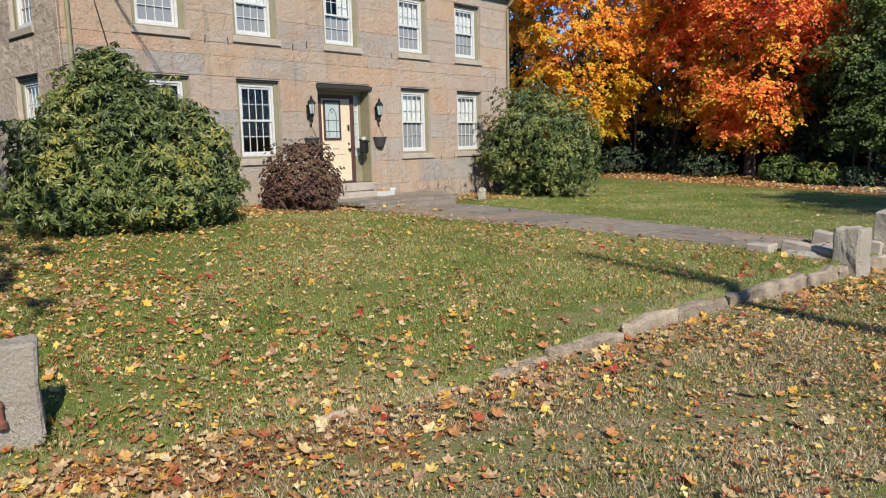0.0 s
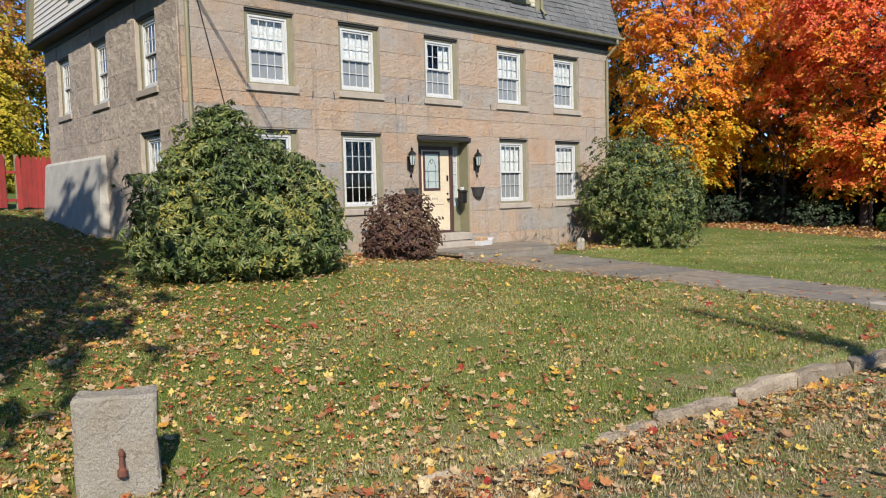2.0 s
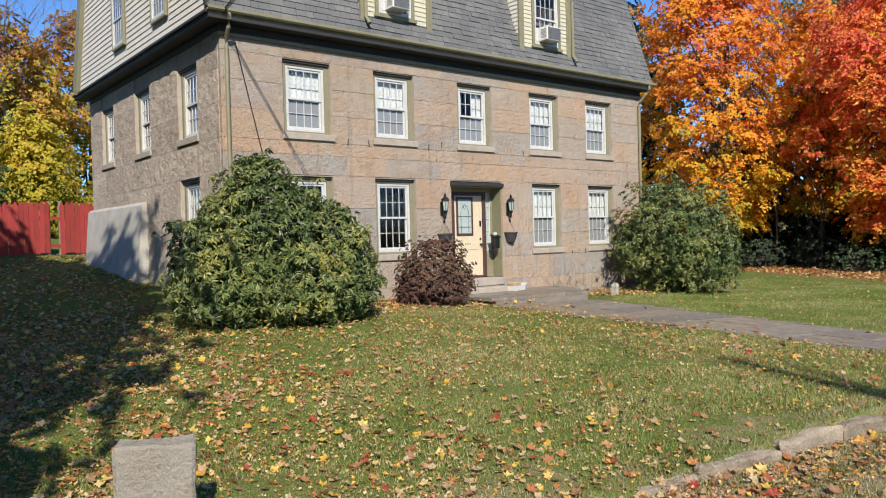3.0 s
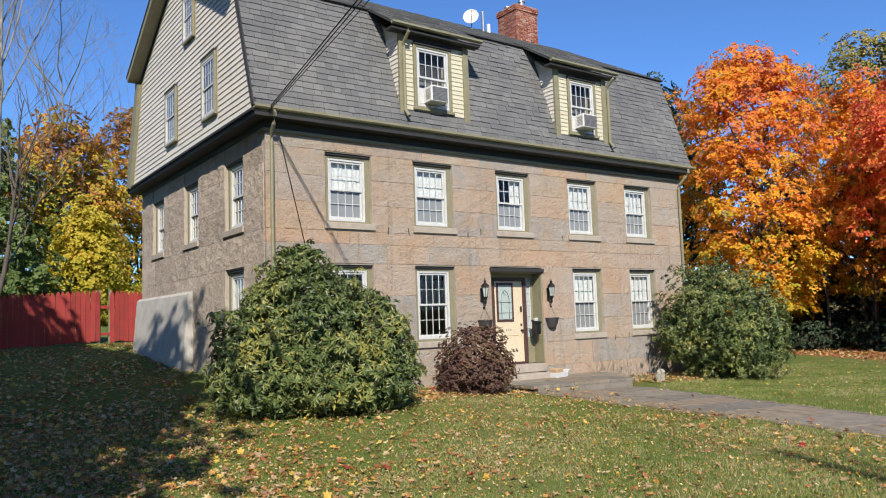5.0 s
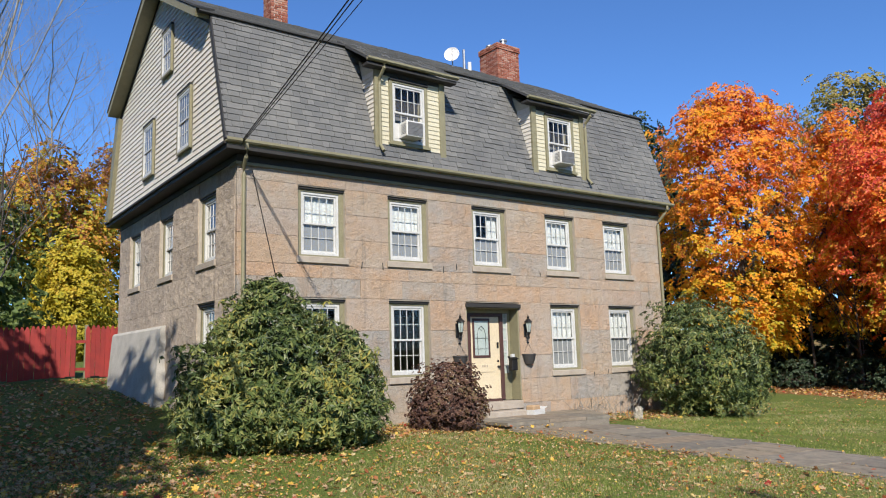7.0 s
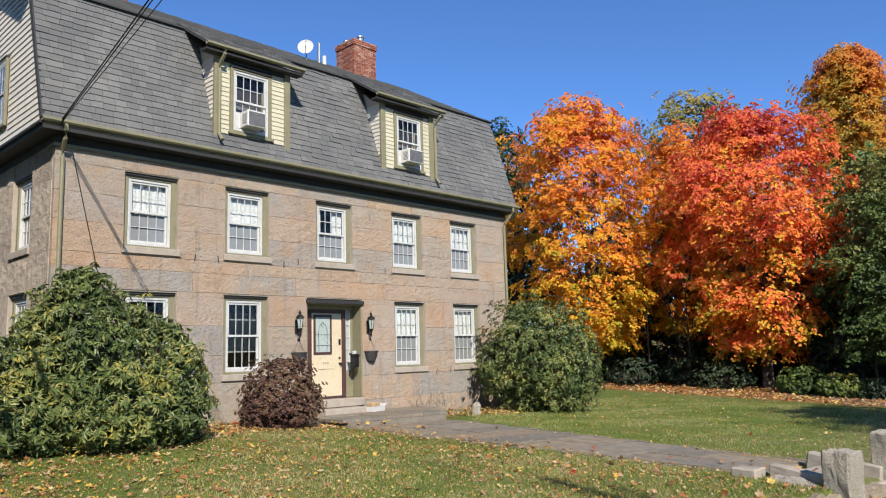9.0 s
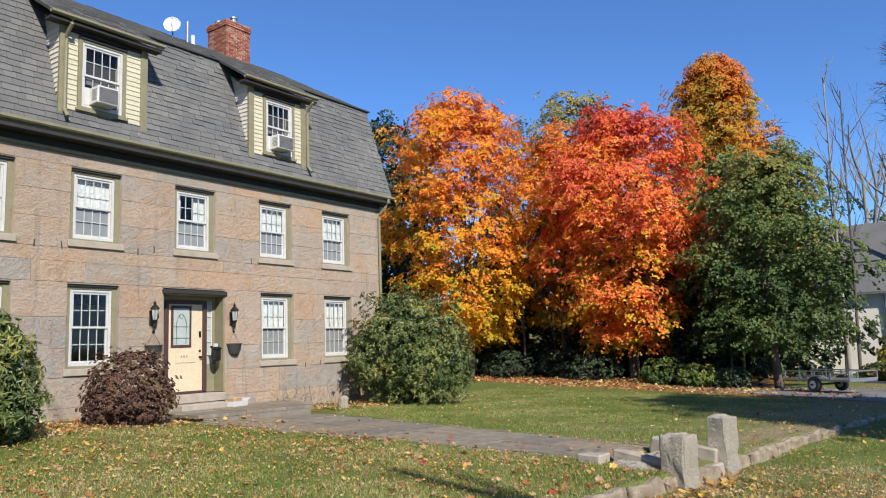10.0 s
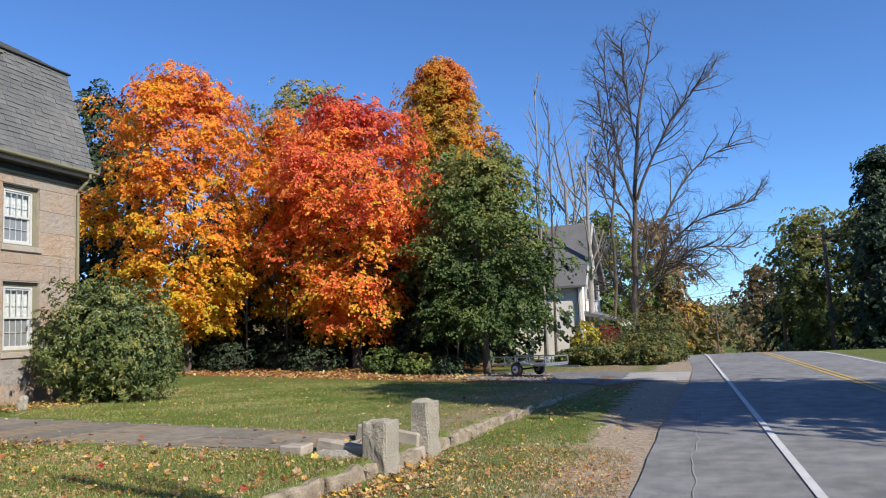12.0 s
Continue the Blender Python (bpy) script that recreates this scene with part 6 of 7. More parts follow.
tree("spruce_tree", -50, 3.0, 12.5, 4.0, L_DEEP, "dark green tree behind the fence", ovate, 0.02, 320, 38, 0.3, 11, 0.25, clump=0.8, group="trees behind the fence")
tree("spruce_tree", -40, 3.3, 5.5, 2.5, L_DEEP, "dark green tree behind the fence", ovate, 0.0, 160, 38, 0.24, 14, 0.15, clump=0.6, group="trees behind the fence")
tree("spruce_tree", -62, 10.0, 12.0, 6.0, L_DEEP, "dark green tree behind the fence", ovate, 0.0, 260, 38, 0.36, 13, 0.25, clump=1.0, group="trees behind the fence")
# across the road and in the distance
ROADSIDE = "trees along the far road"
tree("oak_tree", -4.4, 71.8, 13.5, 3.6, L_DEEP, "dark green tree beyond the neighbouring house", maple_crown, 0.05, 190, 80, 0.25, 15, 0.25, clump=0.9, group=ROADSIDE)
tree("oak_tree", 0.2, 77.0, 13.5, 3.0, L_BROWN, "brownish oak beyond the neighbouring house", maple_crown, 0.1, 170, 80, 0.25, 16, 0.25, clump=0.9, group=ROADSIDE)
tree("oak_tree", -12.5, 58, 9.0, 4.0, L_DARK, "dark evergreen behind the neighbouring house", ovate, 0.0, 220, 36, 0.34, 17, 0.25, clump=0.9, group=ROADSIDE)
tree("maple_tree", 13.6, 76.0, 13.0, 3.3, L_LIGHTG, "yellow-green tree across the road", maple_crown, 0.1, 170, 110, 0.24, 18, 0.25, clump=0.9, group=ROADSIDE)
tree("maple_tree", 17.6, 74.0, 12.4, 3.4, L_LIGHTG, "yellow-green tree across the road", maple_crown, 0.1, 150, 110, 0.24, 19, 0.25, clump=0.9, group=ROADSIDE)
tree("spruce_tree", 15.7, 60.3, 14.2, 3.6, L_DARK, "tall dark spruce across the road", cone_crown, 0.02, 300, 90, 0.2, 20, 0.25, clump=0.7, flat=0.35, group=ROADSIDE)
tree("spruce_tree", 14.4, 55.5, 8.6, 3.0, L_DARK, "dark spruce across the road", cone_crown, 0.0, 260, 40, 0.3, 21, 0.25, clump=0.8, flat=0.35, group=ROADSIDE)
tree("oak_tree", 13.4, 108.0, 12.5, 3.4, L_BROWN, "brown oak far down the road", ovate, 0.0, 150, 70, 0.32, 22, 0.3, clump=0.9, group=ROADSIDE)
tree("oak_tree", 15.0, 90.0, 9.0, 3.6, L_DARK, "dark tree far down the road", ovate, 0.0, 200, 34, 0.45, 23, 0.3, clump=1.1, group=ROADSIDE)
tree("oak_tree", 1.0, 112.0, 10.5, 5.0, L_MIX, "orange oak far down the road", ovate, 0.0, 200, 34, 0.45, 24, 0.3, clump=1.1, group=ROADSIDE)
tree("oak_tree", 5.5, 150.0, 9.5, 6.0, L_BROWN, "brown oak far down the road", ovate, 0.0, 200, 34, 0.55, 25, 0.3, clump=1.3, group=ROADSIDE)
tree("oak_tree", -3.0, 135.0, 11.0, 6.5, L_LIGHTG, "pale green trees far down the road", ovate, 0.0, 220, 34, 0.55, 26, 0.3, clump=1.3, group=ROADSIDE)


def bare_tree(x, y, h, seed, label, bark, kids=(4, 16, 6, 4, 4), trunk_r=0.24, up=0.25, wob=0.16, lean=(0, 0), reach=1.0):
    r = random.Random(seed)
    verts, faces, tips = [], [], []
    MARKS.clear()
    branch(r, verts, faces, tips, Vector((0, 0, -0.3)), Vector((lean[0], lean[1], 1)).normalized(), h, trunk_r, 0, up, wob, kids, (9, 6, 5, 4, 3), reach)
    ob = thing("bare_tree", label, "tree", Matrix.Translation((x, y, gz(x, y))), "bare trees")
    V, F = np.array([tuple(v) for v in verts]), np.array(faces)
    lev = np.zeros(len(F), int)
    at = 0
    for lv, end in MARKS:
        lev[at:end] = lv
        at = end
    for nm, sel in (("trunk", lev == 0), ("limb", lev == 1), ("twig", lev >= 2)):
        if sel.any():
            used, inv = np.unique(F[sel], return_inverse=True)
            pc = shared(nm, mesh_np(nm, V[used], inv.reshape(-1, 4), bark, False), ob, Matrix())
            if nm != "trunk":
                tagged(pc, kind="stuff")
    return ob




def limbed_tree(x, y, limbs, seed, label, bark, twigs=22, length=2.5):
    """A leafless tree with its main limbs given as rows of (points from the foot, thick end, thin end), and fine twigs grown along them."""
    r = random.Random(seed)
    ob = thing("bare_tree", label, "tree", Matrix.Translation((x, y, gz(x, y))), "bare trees")
    tv, tf, tips = [], [], []
    for k, (pts, r0, r1) in enumerate(limbs):
        raw = [Vector(p) for p in pts]
        fine = []
        for i in range(len(raw) - 1):
            p0, p1, p2, p3 = raw[max(i - 1, 0)], raw[i], raw[i + 1], raw[min(i + 2, len(raw) - 1)]
            for t in (0, 0.25, 0.5, 0.75):
                fine.append(0.5 * (2 * p1 + (p2 - p0) * t + (2 * p0 - 5 * p1 + 4 * p2 - p3) * t * t + (3 * p1 - p0 - 3 * p2 + p3) * t ** 3) + Vector((r.gauss(0, 0.05), r.gauss(0, 0.05), 0)))
        fine.append(raw[-1])
        verts, faces = [], []
        limb(verts, faces, fine, r0, r1, 8 if k == 0 else 6)
        shared("trunk" if k == 0 else "limb", mesh_np("limb", np.array([tuple(v) for v in verts]), np.array(faces), bark, False), ob, Matrix())
        n = len(fine) - 1
        lo = 0.42 if k == 0 else 0.22
        for j in range(twigs):
            f = (lo + (1 - lo) * (j + r.random()) / twigs) * n
            i = min(int(f), n - 1)
            q, d = fine[i].lerp(fine[i + 1], f - i), (fine[i + 1] - fine[i]).normalized()
            side = d.cross(Vector((r.gauss(0, 1), r.gauss(0, 1), r.gauss(0, 1)))).normalized()
            nd = (d * r.uniform(0.5, 1.0) + side * r.uniform(0.5, 0.9) + Vector((0, 0, 0.12))).normalized()
            branch(r, tv, tf, tips, q, nd, length * r.uniform(0.6, 1.1) * (1.15 - 0.5 * f / n), 0.042, 2, 0.12, 0.2, (4, 0, 0, 6, 5), (6, 5, 4, 3, 3))
    tagged(shared("twig", mesh_np("twig", np.array([tuple(v) for v in tv]), np.array(tf), bark, False), ob, Matrix()), kind="stuff")
    return ob


limbed_tree(-1.15, 46.9, [
    ([(0, 0, -0.5), (0.1, 0, 3.0), (0.35, 0, 6.5), (0.75, 0.1, 10.8), (1.2, 0, 14.8), (2.3, 0.2, 19.6)], 0.25, 0.03),
    ([(0.12, 0, 4.2), (0.9, 0.5, 5.9), (2.2, 1.0, 8.2), (4.0, 1.3, 10.8), (6.4, 1.6, 12.2)], 0.13, 0.025),
    ([(0.1, 0, 3.4), (1.6, -0.6, 5.2), (3.6, -1.0, 7.3), (7.0, -1.2, 8.3)], 0.10, 0.02),
    ([(0.1, 0, 2.6), (1.4, 0.4, 4.2), (3.6, 0.8, 6.0), (6.4, 1.0, 5.9)], 0.09, 0.02),
    ([(0.9, -0.3, 4.4), (2.4, -1.2, 5.2), (4.1, -1.6, 4.5)], 0.05, 0.015),
    ([(0.6, 0, 9.0), (1.8, -0.6, 11.6), (3.4, -0.9, 14.0), (5.0, -1.0, 15.6)], 0.10, 0.02),
    ([(0.55, 0, 8.6), (-0.1, 0.4, 11.2), (-0.5, 0.8, 14.5), (-0.7, 0.9, 18.0)], 0.10, 0.02),
    ([(0.45, 0, 7.2), (-0.5, -0.5, 9.5), (-0.9, -0.9, 12.2), (-1.1, -1.0, 14.8)], 0.08, 0.02),
    ([(0.9, 0, 12.4), (0.5, 0.5, 15.0), (0.4, 0.8, 18.6)], 0.07, 0.02),
    ([(0.1, 0, 3.0), (-0.9, 0.6, 4.2), (-1.6, 0.9, 6.3)], 0.05, 0.015),
], 61, "tall leafless tree with wide spreading limbs", M_BARK)
limbed_tree(-2.2, 46.2, [
    ([(0, 0, -0.4), (0.15, 0, 4.0), (0.3, 0, 8.2), (0.75, 0, 11.6), (1.0, 0, 14.2)], 0.12, 0.02),
    ([(0.3, 0, 8.0), (-0.3, 0.3, 10.2), (-0.5, 0.4, 12.4)], 0.05, 0.015),
], 62, "slender leafless tree beside the larger one", M_BARK, 12, 1.3)
DEAD = "slender dead trunk with short broken limbs"
bare_tree(-4.9, 37.6, 13.6, 63, DEAD, M_PALEBARK, (2, 12, 3), 0.085, 0.6, 0.04, (0.015, 0), 0.22)
bare_tree(-4.55, 37.9, 12.9, 64, DEAD, M_BARK, (2, 12, 3), 0.075, 0.6, 0.04, (0.045, 0), 0.22)
bare_tree(-5.1, 38.2, 9.6, 65, DEAD, M_BARK, (2, 9, 3), 0.08, 0.5, 0.06, (0.05, 0), 0.3)
bare_tree(-3.4, 44.0, 11.6, 166, "leafless tree with stout forked limbs behind the roof", M_PALEBARK, (2, 8, 3), 0.17, 0.45, 0.08, (0.02, 0), 0.42)
bare_tree(-6.2, 60.0, 14.0, 66, "leafless tree behind the neighbouring house", M_PALEBARK, (3, 9, 4, 3), 0.3, 0.4, 0.12)
bare_tree(-45.4, 3.6, 24.0, 67, "tall pale leafless birch behind the fence", M_PALEBARK, (4, 16, 7, 5, 4), 0.14, 0.5, 0.09)
bare_tree(-52.0, 8.5, 17.0, 68, "leafless grey tree behind the fence", M_PALEBARK, (4, 14, 6, 4, 4), 0.14, 0.35, 0.14)
bare_tree(-36.0, 2.6, 8.0, 69, "leaning grey leafless tree behind the fence", M_BARK, (3, 8, 4, 3), 0.12, 0.3, 0.14, (0.0, 0.35))
# trees on the sunny side of the plot whose shade falls on the yard and the road
bare_tree(9.0, 4.9, 15.0, 70, "leaning leafless roadside tree", M_BARK, (1, 2), 0.27, 0.0, 0.012, (0.04, -0.37), 0.28)
SUNNY = "maples by the road"
for i, (x, y, h, rr) in enumerate([(-6.65, -5.3, 15.6, 3.9), (-12.4, -5.4, 13.5, 4.1), (-3.4, -6.1, 13.0, 3.3), (-18.0, -5.9, 13.0, 4.1)]):
    tree("maple_tree", x, y, h, rr * 0.97, L_MIX, "leafy autumn maple tree in the side yard", ovate, 0.28, 620, 80, 0.24, 71 + i, 0.3, clump=0.75, group=SUNNY)
for i, (x, y, h, rr) in enumerate([(10.8, 13.0, 10.5, 2.5), (11.4, 15.2, 11.0, 2.5), (11.0, 17.4, 11.5, 2.3), (13.0, 11.2, 17.4, 2.6), (15.5, 12.4, 17.4, 2.6)]):
    tree("oak_tree", x, y, h, rr, L_BROWN, "brown oak tree across the road", ovate, 0.3 if h < 14 else 0.66, 260, 46, 0.22, 91 + i, 0.3, clump=0.75, group="oaks across the road")


def distant_woods():
    """Autumn woods on the far hill and along the horizon."""
    rs = np.random.RandomState(77)
    n = 1500
    y, x = rs.uniform(150, 420, n), rs.uniform(-190, 220, n)
    ok = (np.abs(x - 4) > 9) | (y > 215)
    x, y = x[ok], y[ok]
    h = rs.uniform(5, 9, len(x))
    k = 30
    o = np.clip(rs.normal(size=(len(x), k, 3)), -1.7, 1.7) * np.array([2.6, 2.6, 2.4])
    C = np.stack([x, y, ground_z(x, y) + h * 0.55], 1)[:, None] + o
    N = o / 2.6 + np.array([0.2, -0.5, 0.7]) + rs.normal(size=o.shape) * 0.3
    V, F = leaves_np(rs, C.reshape(-1, 3), N.reshape(-1, 3), rs.uniform(0.9, 1.7, len(x) * k))
    far = leaf_mat("distant_foliage", [(0.0, (0.05, 0.065, 0.03)), (0.4, (0.10, 0.11, 0.045)), (0.65, (0.20, 0.14, 0.06)), (1.0, (0.30, 0.15, 0.06))], 0.5, 0.2, 0.05, 0.8, False)
    tagged(new("distant_woods", mesh_np("distant_woods", V, F, far)), "hazy autumn woods on the far hill", "woods", kind="stuff")


distant_woods()


def shrub(name, x, y, rx, ry, h, mat, label, nros, per, size, shape, seed, fill=0.3, base=0.0, category="shrub", lumps=0.2, group="", lobes=None):
    """A dense bush: leaf rosettes over a union of lumpy lobes, with leaves and stems inside. lobes: rows of centre and radii."""
    rs = np.random.RandomState(seed)
    g = gz(x, y)
    ob = thing(name, label, category, Matrix.Translation((x, y, g)), group)
    r = random.Random(seed)
    verts, faces, tips = [], [], []
    for i in range(9):
        a = i * 2 * math.pi / 9 + r.uniform(-0.3, 0.3)
        branch(r, verts, faces, tips, Vector((0.12 * math.cos(a), 0.12 * math.sin(a), -0.1)), Vector((math.cos(a) * rx * 0.55, math.sin(a) * ry * 0.55, h * 0.6)).normalized(), h * 0.55, 0.03, 1, 0.2, 0.2, (3, 4, 5, 4), (6, 5, 4, 4, 3))
    tagged(shared("stem", mesh_np("stem", np.array([tuple(v) for v in verts]), np.array(faces), M_BARK, False), ob, Matrix()), kind="stuff")
    if lobes is None:
        lobes = [(0, 0, h * 0.48, rx * 0.92, ry * 0.92, h * 0.52)]
        for k in range(6):
            a = k * math.pi / 3 + r.uniform(-0.4, 0.4)
            s = r.uniform(0.38, 0.52)
            lobes.append((rx * 0.55 * math.cos(a), ry * 0.55 * math.sin(a), h * r.uniform(0.22, 0.5), rx * s, ry * s, h * r.uniform(0.22, 0.34)))
        lobes.append((rx * r.uniform(-0.2, 0.2), ry * r.uniform(-0.2, 0.2), h * 0.76, rx * 0.42, ry * 0.42, h * 0.25))
    L = np.array(lobes)
    area = (L[:, 3] * L[:, 5])
    pick = rs.choice(len(L), size=nros * 2, p=area / area.sum())
    d = rs.normal(size=(nros * 2, 3))
    d /= np.linalg.norm(d, axis=1, keepdims=True)
    n1 = np.array([noise.noise(Vector(v * 3.4 + 7 * k)) for v, k in zip(d, pick)])
    q = rs.uniform(0.84, 1.05, nros * 2) + lumps * n1 + np.where(rs.uniform(size=nros * 2) < 0.08, rs.uniform(0.03, 0.16, nros * 2), 0)
    inner = rs.uniform(size=nros * 2) < fill
    q = np.where(inner, q * rs.uniform(0.6, 0.92, nros * 2), q)
    c = L[pick, :3] + d * q[:, None] * L[pick, 3:]
    keep = (c[:, 2] > 0.03 + base)
    for k in range(len(L)):
        dist = (((c - L[k, :3]) / L[k, 3:]) ** 2).sum(1)
        keep &= (pick == k) | (dist > 0.62)
    c, d = c[keep][:nros], d[keep][:nros]
    outd = d * np.array([1, 1, 0.8]) + np.array([0, 0, 0.5]) + rs.normal(size=d.shape) * 0.28
    outd /= np.linalg.norm(outd, axis=1, keepdims=True)
    C, N, T = [], [], []
    for p, o in zip(c, outd):
        m = max(3, int(per * rs.uniform(0.7, 1.3)))
        t = rs.normal(size=(m, 3))
        t -= o * (t @ o)[:, None]
        t /= np.linalg.norm(t, axis=1, keepdims=True)
        ln = size * rs.uniform(0.7, 1.2, m)[:, None]
        C.append(p + t * ln * 0.5 + o * rs.uniform(-0.1, 0.1, (m, 1)) * size)
        N.append(o * 0.85 + t * rs.uniform(-0.1, 0.9, (m, 1)))
        T.append(t - o * 0.3 + o * rs.uniform(0, 0.9, (m, 1)))
    C, N, T = map(np.concatenate, (C, N, T))
    if shape == "long":
        nz = N / np.linalg.norm(N, axis=1, keepdims=True)
        T = T - nz * (T * nz).sum(1, keepdims=True)
        T /= np.linalg.norm(T, axis=1, keepdims=True)
        B = np.cross(nz, T)
        s = (size * rs.uniform(0.75, 1.2, len(C)))[:, None]
        pr = [(-0.5, 0, 0), (0.05, 0.15, 0.05), (0.55, 0, -0.08), (0.05, -0.15, 0.05)]
        V = np.stack([C + s * (a * T + b * B + e * nz) for a, b, e in pr], 1).reshape(-1, 3)
        F = (np.arange(len(C))[:, None, None] * 4 + np.array([(0, 1, 2), (0, 2, 3)])[None]).reshape(-1, 3)
    else:
        V, F = leaves_np(rs, C, N, size * rs.uniform(0.7, 1.2, len(C)))
    shared("foliage", mesh_np("foliage", V, F, mat), ob, Matrix())
    return ob


def lobe(rr, ff, z, r, hz):
    """A lobe by its way to the right (0.47, 0.88) and to the front (0.88, -0.47) of the bush."""
    return (0.47 * rr + 0.88 * ff, 0.88 * rr - 0.47 * ff, z, r, r, hz)


BIG = [lobe(-0.1, 0, 1.15, 1.15, 1.1), lobe(0.85, 0.1, 0.95, 0.78, 0.95), lobe(-1.05, 0.1, 1.05, 0.85, 0.8), lobe(0.4, 0.65, 0.5, 0.85, 0.55), lobe(-0.7, 0.45, 0.55, 0.9, 0.6), lobe(-0.45, 0.0, 2.1, 0.66, 0.68),
       lobe(0.1, 0.1, 1.8, 0.62, 0.55), lobe(-0.95, -0.1, 1.8, 0.5, 0.48), lobe(-0.3, 0.15, 2.55, 0.36, 0.34), lobe(1.0, 0.35, 0.5, 0.62, 0.55), lobe(-1.25, 0.2, 0.55, 0.7, 0.55), lobe(0.95, 0.0, 1.5, 0.45, 0.42)]
shrub("rhododendron", -13.0, 6.05, 1.9, 1.9, 3.0, L_RHODO, "large glossy green rhododendron beside the house", 5200, 9, 0.12, "long", 81, 0.3, group="rhododendrons before the house", lumps=0.5, lobes=BIG)
shrub("rhododendron", -12.75, 17.8, 1.55, 1.7, 2.95, L_RHODO, "large glossy green rhododendron beside the house", 4000, 9, 0.118, "long", 82, 0.3, group="rhododendrons before the house", lumps=0.45)
shrub("barberry_bush", -13.3, 9.72, 0.82, 0.86, 1.4, L_PURPLE, "purple-brown twiggy bush beside the front door", 2600, 7, 0.05, "kite", 83, 0.35, lumps=0.3)
for i in range(16):
    bare_tree(-20.5 + i * 0.85 + 0.5 * math.sin(i * 5.1), 30.0 + 3.0 * abs(math.sin(i * 2.3)), 5.5 + 2.0 * math.sin(i * 1.7), 170 + i, "thin dark sapling in the shaded wood", M_BARK, (2, 6, 3), 0.06, 0.3, 0.12)
UNDER = "undergrowth below the maples"
ur = random.Random(12)
# most bushes get dark leaves that stand in for shade below the crowns
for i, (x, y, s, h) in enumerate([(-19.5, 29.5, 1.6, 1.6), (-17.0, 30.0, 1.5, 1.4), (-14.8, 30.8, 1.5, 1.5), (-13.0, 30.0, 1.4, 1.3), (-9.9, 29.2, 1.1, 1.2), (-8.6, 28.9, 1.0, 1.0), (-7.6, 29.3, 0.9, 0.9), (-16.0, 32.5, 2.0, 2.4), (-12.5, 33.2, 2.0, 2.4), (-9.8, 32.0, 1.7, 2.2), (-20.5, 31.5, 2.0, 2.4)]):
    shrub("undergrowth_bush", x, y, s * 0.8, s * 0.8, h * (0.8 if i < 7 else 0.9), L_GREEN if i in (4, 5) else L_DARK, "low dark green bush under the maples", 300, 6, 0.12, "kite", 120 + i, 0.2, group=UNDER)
SCRUB = "scrub by the road"
L_SCRUB = leaf_mat("scrub_leaf", [(0.0, (0.05, 0.07, 0.025)), (0.4, (0.11, 0.145, 0.04)), (0.75, (0.20, 0.20, 0.06)), (1.0, (0.36, 0.24, 0.08))], 0.8, 0.25, 1.2, 0.6, False)
for i, (x, y, s, h) in enumerate([(-2.3, 35.5, 1.2, 1.0), (-0.6, 38.0, 1.4, 1.3), (0.4, 37.0, 1.0, 1.1), (-3.4, 36.0, 0.9, 0.7), (-1.6, 41.5, 1.8, 2.3), (0.2, 43.5, 1.4, 2.4), (-0.2, 35.0, 1.0, 0.9), (-0.4, 49.0, 1.6, 2.6), (-2.5, 52.0, 2.0, 2.6)]):
    shrub("scrub_bush", x, y, s, s, h, L_SCRUB, "tangled yellow-green scrub beside the road", 900, 7, 0.095, "kite", 140 + i, 0.25, group=SCRUB, lumps=0.35)
shrub("forsythia_bush", -3.4, 40.5, 0.8, 0.8, 1.9, L_YELLOW, "bright yellow bush before the neighbouring house", 260, 7, 0.14, "kite", 155, 0.25)

# dry stalks by the landing and a small dark stump
dr = random.Random(4)
stalks = bmesh.new()
for i in range(70):
    x, y = dr.uniform(-14.3, -13.2), dr.uniform(14.2, 15.7)
    z = gz(x, y)
    tube_bm([(x, y, z - 0.05), (x + dr.uniform(-0.12, 0.12), y + dr.uniform(-0.12, 0.12), z + dr.uniform(0.15, 0.3)), (x + dr.uniform(-0.3, 0.3), y + dr.uniform(-0.3, 0.3), z + dr.uniform(0.3, 0.62))], 0.005, 4, stalks)
tagged(link("dry_stalks", stalks, M_PALEBARK), "dry leafless garden stalks beside the landing", "plant", kind="stuff")
GS = (-12.9, 15.2)
tagged(link("garden_stone", rough_block(0.2, 0.16, 0.38, 77, 0.04, 4, 0.05), M_POST, None, "", pose(GS[0], GS[1], gz(*GS) - 0.08, 6, 4, 20)), "small upright pale stone at the bed's edge", "stone")


# ---------- grass and fallen leaves ----------
def scatter(rs, n, x0, x1, y0, y1, keep):
    x, y = rs.uniform(x0, x1, n), rs.uniform(y0, y1, n)
    k = rs.uniform(size=n) < keep(x, y)
    return x[k], y[k]


def in_path(x, y):
    lo = np.interp(-x, [4.1, 12.9], [11.25, 11.7])
    hi = np.interp(-x, [4.0, 12.6], [12.42, 14.25])
    return ((y > lo) & (y < hi) & (x > -13.0) & (x < -3.0)) | ((x < -12.4) & (x > -14.7) & (y > 10.8) & (y < 14.8)) | ((x > -4.0) & (x < -3.0) & (y > 11.15) & (y < 12.4))


def in_house(x, y):
    return (x < FX + 0.02) & (x > BX) & (y > SY - 0.05) & (y < NY)


def clumpy(x, y, s):
    return 0.5 + 0.5 * np.sin(x * s + 1.3 * np.sin(y * s * 0.7)) * np.sin(y * s * 1.1 + 1.7 * np.sin(x * s * 0.6 + 1))


